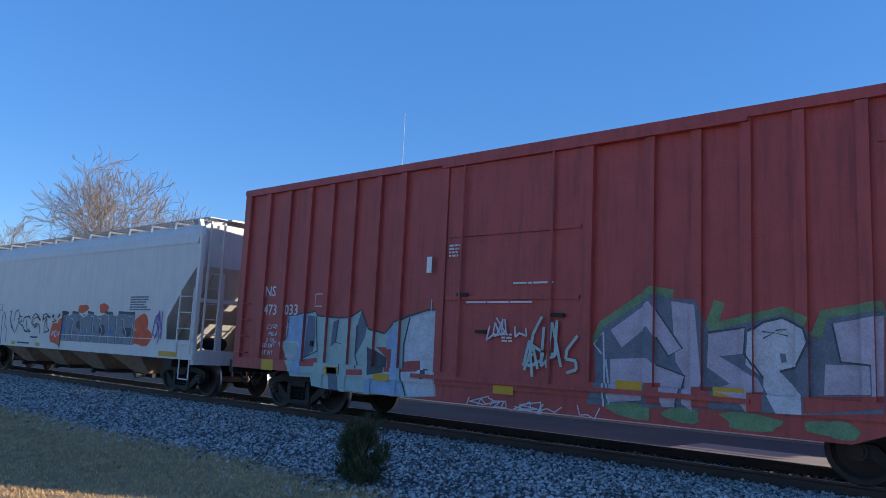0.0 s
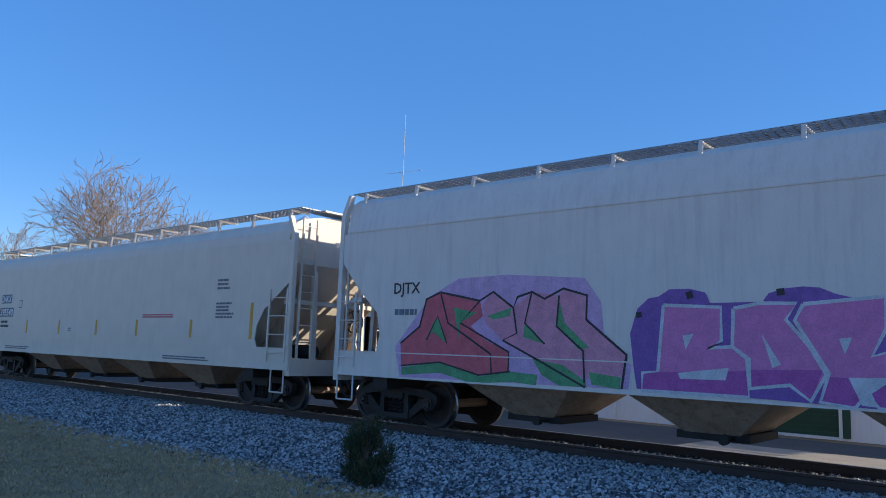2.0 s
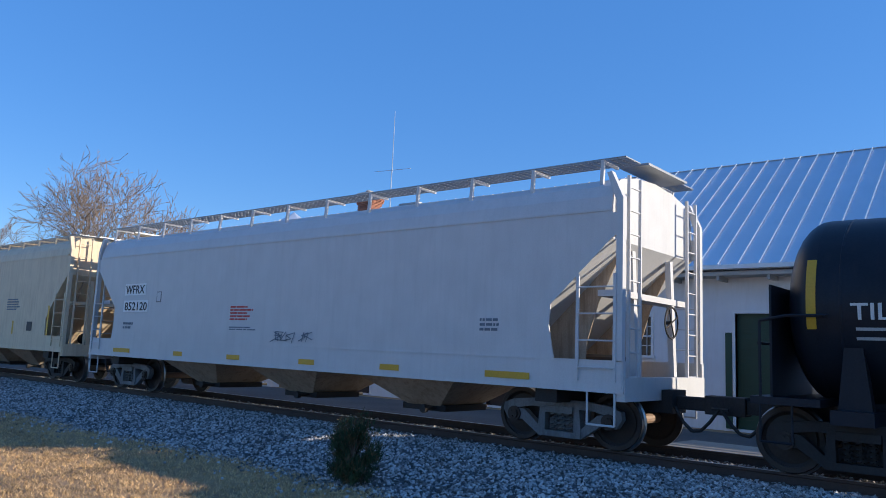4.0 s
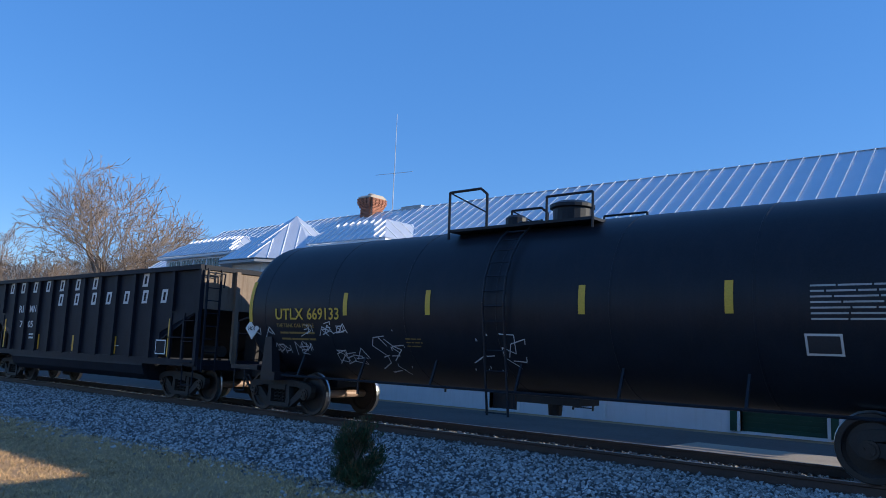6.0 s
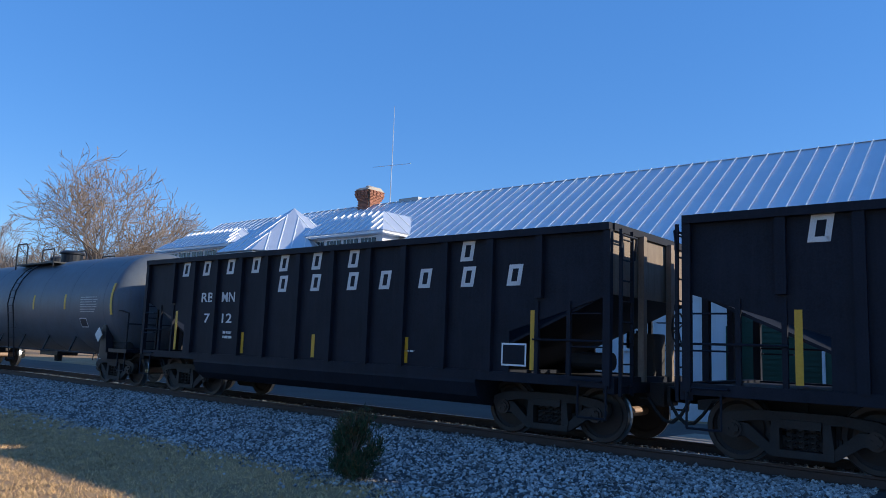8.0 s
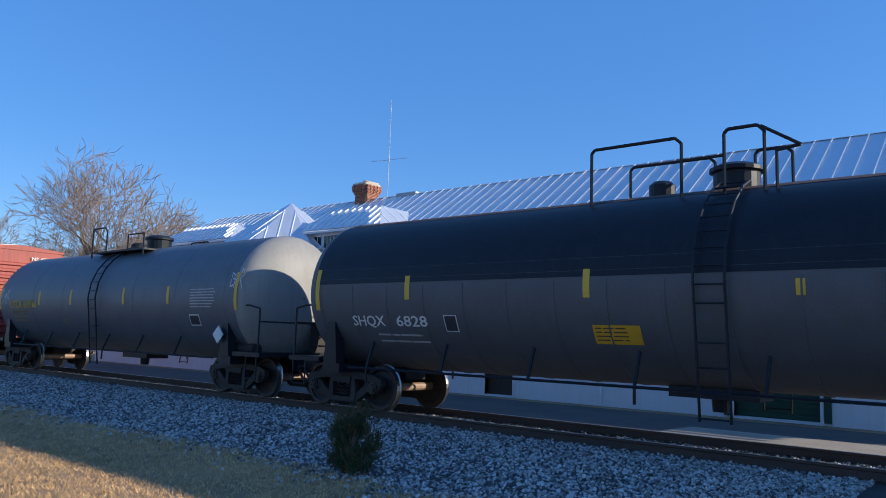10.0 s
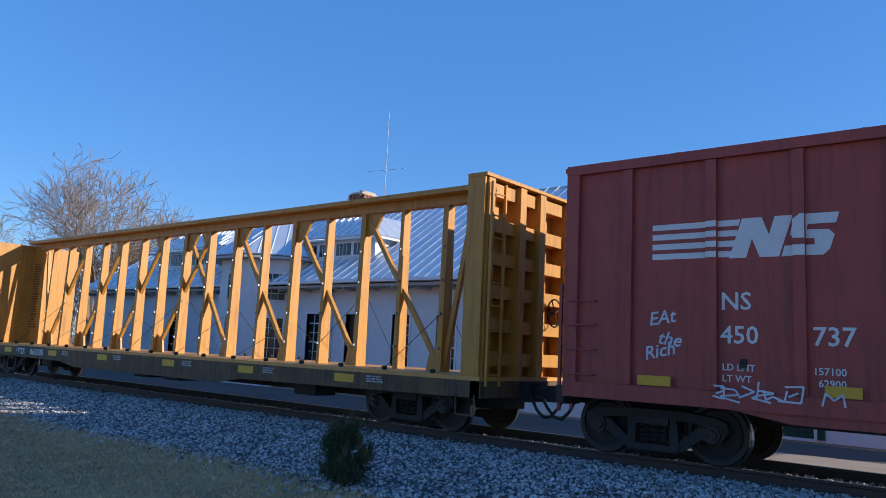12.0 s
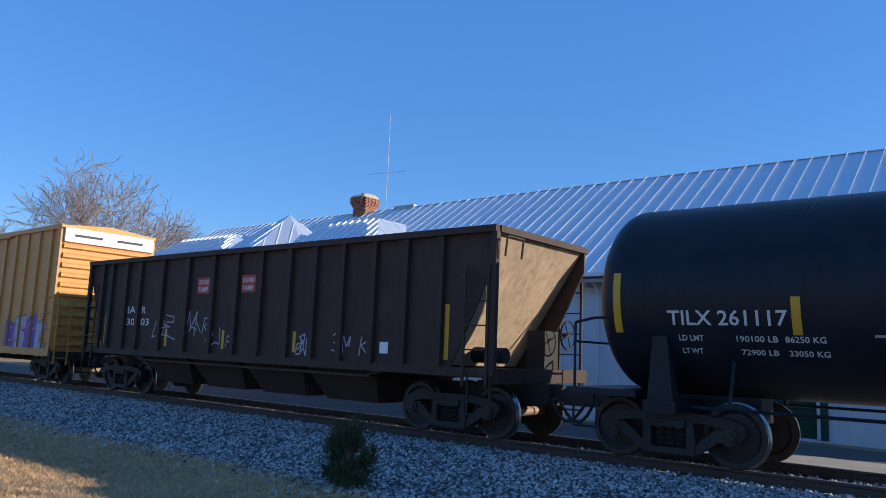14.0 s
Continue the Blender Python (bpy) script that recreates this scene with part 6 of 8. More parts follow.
LEFT_PIECE = [  # layer by layer: paint, closed shape or line width, outline
    ('g_mint', 0, [(-6.02, 2.09), (-5.61, 2.11), (-5.08, 2.18), (-5.03, 2.09), (-4.44, 2.05), (-4.01, 2.05), (-3.67, 2.21), (-3.49, 1.89), (-3.33, 1.82), (-2.99, 1.75), (-2.77, 1.94), (-2.38, 2.09), (-1.89, 2.21), (-1.54, 2.23), (-1.59, 2.09), (-1.67, 1.73), (-1.55, 0.65), (-2.21, 0.58), (-3.62, 0.55), (-4.13, 0.56), (-5.01, 0.61), (-5.07, 0.79), (-5.75, 0.77), (-5.85, 0.98), (-6.22, 1.48), (-6.06, 1.53)]),
    ('g_sky', 0, [(-5.98, 2.06), (-5.32, 2.11), (-5.31, 1.23), (-5.39, 0.81), (-5.76, 0.84), (-5.54, 1.5), (-6.03, 1.54)]),
    ('g_steel', 0, [(-5.32, 2.09), (-5.1, 2.07), (-5.04, 1.65), (-5.09, 1.33), (-5.4, 1.18)]),
    ('g_steel', 0, [(-4.5, 1.96), (-4.34, 2.01), (-4.39, 1.54), (-4.55, 1.44)]),
    ('g_steel', 0, [(-3.67, 2.19), (-3.49, 1.89), (-3.53, 1.65), (-3.78, 1.29), (-3.77, 1.9)]),
    ('maroon', 0, [(-5.43, 1.14), (-4.94, 1.2), (-4.95, 1.02), (-5.41, 1.0)]),
    ('maroon', 0, [(-3.94, 1.01), (-3.47, 1.03), (-3.46, 0.92), (-3.93, 0.9)]),
    ('g_steel', 0, [(-4.54, 1.02), (-4.24, 1.03), (-4.18, 0.58), (-4.46, 0.58)]),
    ('g_dark', 0, [(-3.38, 1.48), (-2.89, 1.29), (-2.9, 1.0), (-3.33, 0.93)]),
    ('maroon', 0, [(-3.21, 1.49), (-2.64, 1.48), (-2.64, 1.03), (-2.87, 1.02), (-2.89, 1.29)]),
    ('g_sky', 0, [(-2.93, 1.75), (-2.62, 1.96), (-2.53, 1.47), (-2.9, 1.45)]),
    ('g_sky', 0, [(-3.46, 0.84), (-2.46, 0.9), (-2.35, 0.61), (-3.37, 0.59)]),
    ('g_sky', 0, [(-2.73, 1.46), (-2.57, 1.51), (-2.48, 0.94), (-2.72, 0.93)]),
    ('g_white', 0, [(-2.32, 2.07), (-1.7, 2.17), (-1.6, 0.65), (-2.21, 0.6), (-2.4, 0.9), (-2.42, 1.51)]),
    ('maroon', 0, [(-2.45, 1.23), (-2.01, 1.27), (-2.0, 1.07), (-2.44, 1.04)]),
    ('g_dark', 0, [(-1.92, 1.13), (-1.81, 1.12), (-1.8, 0.96), (-1.94, 0.93)]),
    ('g_dark', 0.035, [(-6.02, 2.09), (-5.61, 2.11), (-5.08, 2.18), (-5.03, 2.09), (-4.44, 2.05), (-4.01, 2.05), (-3.67, 2.21), (-3.49, 1.89), (-3.33, 1.82), (-2.99, 1.75), (-2.77, 1.94), (-2.38, 2.09), (-1.89, 2.21), (-1.54, 2.23)]),
    ('g_dark', 0.03, [(-5.98, 2.06), (-5.98, 1.68), (-6.06, 1.53)]),
    ('g_dark', 0.03, [(-5.06, 2.07), (-4.95, 1.34), (-5.4, 1.18)]),
    ('g_dark', 0.03, [(-4.34, 2.01), (-4.39, 1.54), (-4.15, 1.5), (-4.16, 0.88)]),
    ('g_dark', 0.03, [(-3.77, 1.9), (-3.78, 1.29), (-3.66, 1.04)]),
    ('g_dark', 0.035, [(-2.32, 2.07), (-2.45, 1.55), (-2.43, 0.94), (-2.29, 0.6)]),
    ('g_white', 0.03, [(-6.05, 1.51), (-5.54, 1.5), (-5.46, 1.41)]),
    ('g_white', 0.025, [(-1.79, 2.41), (-1.8, 2.13), (-1.87, 1.97)]),
]
RIGHT_PIECE = [  # layer by layer: paint, closed shape or line width, outline
    ('g_green', 0.2, [(1.63, 1.69), (1.77, 1.97), (2.11, 2.18), (2.58, 2.48), (2.88, 2.42)]),
    ('g_green', 0.16, [(3.41, 1.94), (3.5, 2.15), (3.56, 2.34)]),
    ('g_green', 0.2, [(3.41, 1.92), (3.98, 2.06), (4.4, 2.17), (4.69, 2.03)]),
    ('g_green', 0.22, [(4.84, 1.86), (4.92, 2.12), (5.5, 2.22), (5.59, 2.24)]),
    ('g_steel', 0, [(1.61, 1.69), (1.77, 1.97), (2.11, 2.16), (2.58, 2.46), (2.88, 2.39), (3.25, 2.36), (3.41, 1.92), (4.08, 2.08), (4.4, 2.17), (4.67, 2.02), (4.8, 1.84), (4.89, 1.89), (4.94, 2.12), (5.5, 2.21), (5.59, 2.22), (5.56, 0.97), (4.42, 0.86), (3.56, 0.84), (2.07, 0.78), (1.51, 0.77), (1.64, 1.03)]),
    ('g_lilac', 0, [(1.89, 1.91), (2.53, 2.35), (2.62, 2.23), (3.03, 1.67), (2.82, 1.55), (2.5, 1.98), (2.08, 1.65)]),
    ('g_lilac', 0, [(1.89, 1.47), (2.5, 1.51), (2.63, 1.42), (3.07, 1.28), (2.95, 0.83), (2.74, 0.83), (2.7, 1.14), (2.46, 1.15), (2.44, 0.89), (1.91, 0.82)]),
    ('g_lilac', 0, [(2.86, 2.35), (3.23, 2.29), (3.33, 1.22), (3.19, 0.79), (3.05, 0.9), (3.07, 1.28), (2.93, 1.47)]),
    ('g_lilac', 0, [(3.41, 1.88), (3.94, 1.98), (3.92, 1.63), (3.56, 1.58), (4.08, 1.3), (4.15, 1.15), (3.95, 0.84), (3.8, 1.03), (3.45, 1.12), (3.71, 1.21), (3.39, 1.42)]),
    ('g_white', 0, [(3.97, 1.93), (4.16, 2.06), (4.4, 2.12), (4.67, 1.98), (4.7, 1.8), (4.57, 1.48), (4.36, 1.41), (4.63, 1.13), (4.64, 0.88), (4.32, 0.87), (4.15, 1.2), (4.15, 1.31), (3.94, 1.48)]),
    ('g_steel', 0, [(4.36, 1.65), (4.43, 1.65), (4.45, 1.54), (4.38, 1.52)]),
    ('g_lilac', 0, [(5.0, 2.05), (5.58, 2.16), (5.55, 1.11), (5.44, 1.1), (5.44, 1.54), (5.09, 1.57)]),
    ('g_lilac', 0, [(4.91, 1.53), (5.42, 1.54), (5.43, 1.19), (4.89, 1.15)]),
    ('maroon', 0, [(2.48, 1.15), (2.7, 1.16), (2.72, 0.85), (2.51, 0.85)]),
    ('maroon', 0, [(3.19, 1.14), (3.45, 1.15), (3.43, 0.85), (3.19, 0.85)]),
    ('maroon', 0, [(3.95, 1.11), (4.15, 1.13), (4.15, 0.88), (3.95, 0.84)]),
    ('maroon', 0, [(4.66, 1.11), (5.56, 1.18), (5.55, 1.03), (4.66, 0.9)]),
    ('g_dark', 0.025, [(2.62, 2.23), (3.03, 1.67), (2.82, 1.55), (2.63, 1.82)]),
    ('g_dark', 0.025, [(2.63, 1.42), (3.07, 1.28), (2.95, 0.83)]),
    ('g_dark', 0.025, [(3.41, 1.91), (3.94, 1.98), (3.92, 1.63), (4.15, 1.31)]),
    ('g_dark', 0.03, [(3.97, 1.93), (4.16, 2.06), (4.4, 2.12), (4.67, 1.98), (4.72, 1.8), (4.57, 1.48), (4.36, 1.41)]),
    ('g_dark', 0.02, [(4.14, 1.93), (4.3, 1.92), (4.15, 1.84)]),
    ('g_dark', 0.02, [(4.31, 1.95), (4.47, 1.97), (4.33, 1.91), (4.47, 1.88)]),
    ('g_dark', 0.025, [(5.0, 2.05), (5.09, 1.57), (5.44, 1.54)]),
    ('g_white', 0.03, [(1.82, 1.46), (1.91, 0.8), (1.82, 0.75), (1.77, 1.88), (1.61, 1.69), (1.75, 1.54)]),
]
SILLS = ((0.87, 1.10, -1.612), (0.58, 0.87, -1.582))
mural(c, LEFT_PIECE, yp, rb, 0.07, SILLS)
mural(c, RIGHT_PIECE, yp, rb, 0.07, SILLS)
for t, x, z in (("LD LMT", -6.86, 1.36), ("LT WT", -6.86, 1.20), ("217400", -6.10, 1.33), ("68400", -6.03, 1.16)):
    lettering("stencil_text", t, 0.13, x, yp - 0.012, z, "white", c)
rg = random.Random(17)
for x, w in ((1.9, 0.7), (2.8, 0.5), (3.6, 0.8), (4.7, 0.6), (5.6, 0.9)):
    paint(c, blob(rg, x, x + w, 0.62, 0.84, 14, 0.2, 2.6), "g_green", -1.586, 1, name="graffiti_band")
scribble(c, -0.9, 1.6, 0.55, 0.72, 9, 0.02, "g_white", -1.586, 5)
scribble(c, -0.3, 0.3, 1.7, 2.0, 4, 0.03, "g_white", -1.63, 6)
scribble(c, 0.35, 1.3, 1.15, 2.05, 6, 0.05, "g_mint", -1.63, 7)
for k in range(3):
    scribble(c, -6.68, -5.95 - 0.12 * k, 1.78 - 0.16 * k, 1.90 - 0.16 * k, 7, 0.014, "g_white", yp, 8 + k)
for x, z in ((-6.75, 0.86), (-4.62, 0.90), (-3.15, 0.84), (-0.25, 0.80), (2.03, 1.02), (3.5, 1.02), (5.9, 1.06)):
    panel(c, x, z, 0.42, 0.14 if x > -6 else 0.24, -1.614, "stripe", "reflector_stripe")
bars(c, -1.35, -1.625, 3.15, 0.32, 0.25, 4, "white")
bars(c, 0.1, -1.625, 2.62, 0.9, 0.06, 1, "white")
bars(c, -0.9, -1.625, 2.30, 1.6, 0.06, 1, "white")
bars(c, -0.1, -1.625, 1.65, 0.3, 0.16, 3, "white")
panel(c, -1.88, 2.9, 0.12, 0.3, -1.63, "plate", "route_card")

# light grey covered hoppers
c = covered_hopper(-25.25, 16.35, 6.85, 4, "grey", "light grey covered hopper with blue and orange graffiti")
marks(c, -1.607, -6.66, 2.52, "DAKX", "252369", 0.30, "ink")
yp = -1.605
paint(c, [(0.40, 1.22), (5.15, 1.22), (5.08, 2.14), (4.15, 2.12), (4.05, 2.00), (3.55, 2.08), (2.9, 2.0), (2.35, 2.10), (1.95, 1.95), (1.55, 2.08), (1.2, 2.1), (0.95, 2.0), (0.42, 2.12)], "g_grey", yp, 1.2, name="graffiti_field")
rg = random.Random(29)
for k in range(9):
    x, z = 0.5 + k * 0.5, rg.uniform(1.3, 1.6)
    paint(c, blob(rg, x, x + rg.uniform(0.2, 0.5), z, z + rg.uniform(0.12, 0.35), 14, 0.2, 2.2), ("g_blue", "g_steel", "g_dark")[k % 3], yp, 1.5 + 0.1 * (k % 4), name="graffiti_shade")
for k in range(10):
    x = 0.72 + k * 0.47
    z = rg.uniform(1.9, 2.08)
    pts = [(x - 0.22, z + 0.03), (x, z), (x + rg.uniform(-0.06, 0.10), rg.uniform(1.75, 1.85)), (x + rg.uniform(0.0, 0.22), rg.uniform(1.5, 1.62)), (x + rg.uniform(-0.05, 0.15), 1.24)]
    for i, (p, q) in enumerate(zip(pts, pts[1:])):
        paint(c, stroke([(p[0] - 0.03, p[1]), (q[0] - 0.03, q[1])], 0.05), "g_dark", yp, 2.2 + 0.1 * i, name="graffiti_shade")
        paint(c, stroke([p, q], 0.026), "g_white", yp, 2.8 + 0.1 * i, name="graffiti_outline")
for x, w in ((0.40, 0.5), (1.15, 0.45), (2.2, 0.4), (3.3, 0.5), (4.15, 0.95)):
    paint(c, stroke([(x, 2.12), (x + w, 2.09)], 0.07), "g_dark", yp, 3.4, name="graffiti_outline")
rg = random.Random(31)
for k, (x0, x1, z0, z1) in enumerate(((1.5, 2.2, 2.1, 2.35), (2.9, 3.5, 2.1, 2.38), (4.9, 6.1, 1.2, 1.7), (5.1, 5.9, 1.6, 2.05))):
    paint(c, blob(rg, x0, x1, z0, z1, 18, 0.15, 2.2), "g_orange", yp, 0.4 + 0.2 * k, name="graffiti_cloud")
INK_TAG = [  # layer by layer: paint, closed shape or line width, outline
    ('g_steel', 0.05, [(-4.4, 0.88), (-4.54, 1.95), (-4.38, 2.11), (-4.24, 1.95), (-4.23, 1.64), (-3.99, 1.51), (-3.98, 1.03)]),
    ('g_steel', 0.05, [(-3.74, 1.78), (-3.51, 1.57), (-3.24, 1.37)]),
    ('g_steel', 0.05, [(-3.44, 1.79), (-3.35, 2.13), (-3.16, 2.18), (-2.97, 2.01), (-3.01, 1.71), (-3.24, 1.37)]),
    ('ink', 0.05, [(-3.85, 2.14), (-3.7, 2.11), (-3.8, 1.89), (-3.54, 1.53)]),
    ('ink', 0.045, [(-3.11, 1.84), (-2.94, 1.97), (-2.76, 1.95), (-2.74, 1.8), (-3.01, 1.76), (-2.64, 1.64), (-2.29, 1.41)]),
    ('ink', 0.05, [(-2.6, 1.76), (-2.56, 1.92), (-2.17, 1.97), (-2.02, 1.87)]),
    ('ink', 0.045, [(-2.38, 1.85), (-2.21, 1.53), (-1.91, 1.44)]),
    ('ink', 0.05, [(-1.98, 1.58), (-1.96, 1.42), (-2.47, 1.48)]),
    ('ink', 0.04, [(-1.18, 1.83), (-1.43, 2.0), (-1.67, 2.06), (-1.89, 1.92), (-1.89, 1.74), (-1.75, 1.66), (-1.51, 1.73), (-1.28, 1.7), (-1.15, 1.53), (-1.17, 1.38)]),
    ('ink', 0.07, [(-1.2, 1.84), (-1.43, 1.96)]),
    ('ink', 0.035, [(-1.43, 1.96), (-1.75, 1.88), (-1.85, 1.74)]),
    ('ink', 0.06, [(-1.67, 1.59), (-1.4, 1.67)]),
    ('ink', 0.04, [(-1.0, 1.8), (-1.03, 2.02), (-0.79, 2.06), (-0.41, 1.93)]),
    ('ink', 0.07, [(-1.03, 2.02), (-0.94, 1.87)]),
    ('ink', 0.04, [(-0.98, 1.85), (-0.69, 1.97), (-0.48, 1.93)]),
    ('ink', 0.04, [(-0.71, 1.91), (-0.85, 1.73), (-0.8, 1.43), (-0.42, 1.52)]),
    ('ink', 0.035, [(-0.71, 1.89), (-0.62, 1.62), (-0.45, 1.54)]),
    ('ink', 0.06, [(-0.32, 1.94), (-0.17, 2.04), (-0.21, 1.94)]),
    ('ink', 0.045, [(-0.17, 2.01), (-0.14, 1.88), (0.05, 1.84), (-0.24, 1.79)]),
    ('ink', 0.07, [(0.12, 1.94), (0.3, 2.06)]),
    ('ink', 0.05, [(-1.85, 1.28), (-1.55, 1.27), (-1.25, 1.28)]),
    ('g_orange', 0, [(-0.21, 1.74), (0.02, 1.78), (0.16, 1.75), (0.24, 1.87), (0.42, 1.94), (0.48, 1.66), (0.46, 1.02), (0.31, 1.08), (0.03, 1.13), (-0.22, 1.15), (-0.35, 1.31), (-0.28, 1.56)]),
    ('g_white', 0.06, [(-0.2, 1.34), (-0.15, 1.5), (-0.07, 1.35), (-0.04, 1.5)]),
    ('g_white', 0.06, [(0.14, 1.51), (0.03, 1.49), (0.06, 1.33), (0.17, 1.35)]),
    ('g_white', 0.06, [(0.2, 1.51), (0.24, 1.35), (0.3, 1.48), (0.35, 1.35), (0.39, 1.5)]),
    ('ink', 0, [(0.47, 2.15), (0.8, 2.15), (0.79, 2.03), (0.53, 2.03), (0.48, 0.99), (0.43, 0.99)]),
]
mural(c, INK_TAG, yp - 0.001)
scribble(c, 6.35, 6.75, 1.25, 2.1, 3, 0.035, "g_purple", yp, 35)
bars(c, 4.74, yp, 2.15, 1.2, 0.42, 6, "g_steel")
panel(c, 6.55, 0.985, 0.9, 0.13, -1.613, "stripe", "reflector_stripe")
panel(c, -3.4, 0.985, 0.3, 0.12, -1.613, "stripe", "reflector_stripe")
panel(c, -1.4, 0.985, 0.35, 0.12, -1.613, "stripe", "reflector_stripe")
bars(c, -2.9, -1.613, 1.0, 1.2, 0.09, 1, "ink")
bars(c, -6.6, yp, 1.55, 0.8, 0.2, 2, "g_steel")
panel(c, -4.85, 2.14, 0.24, 0.26, yp, "g_steel", "stencil_frame")
panel(c, -4.83, 2.16, 0.20, 0.22, yp - 0.004, "grey", "stencil_field")

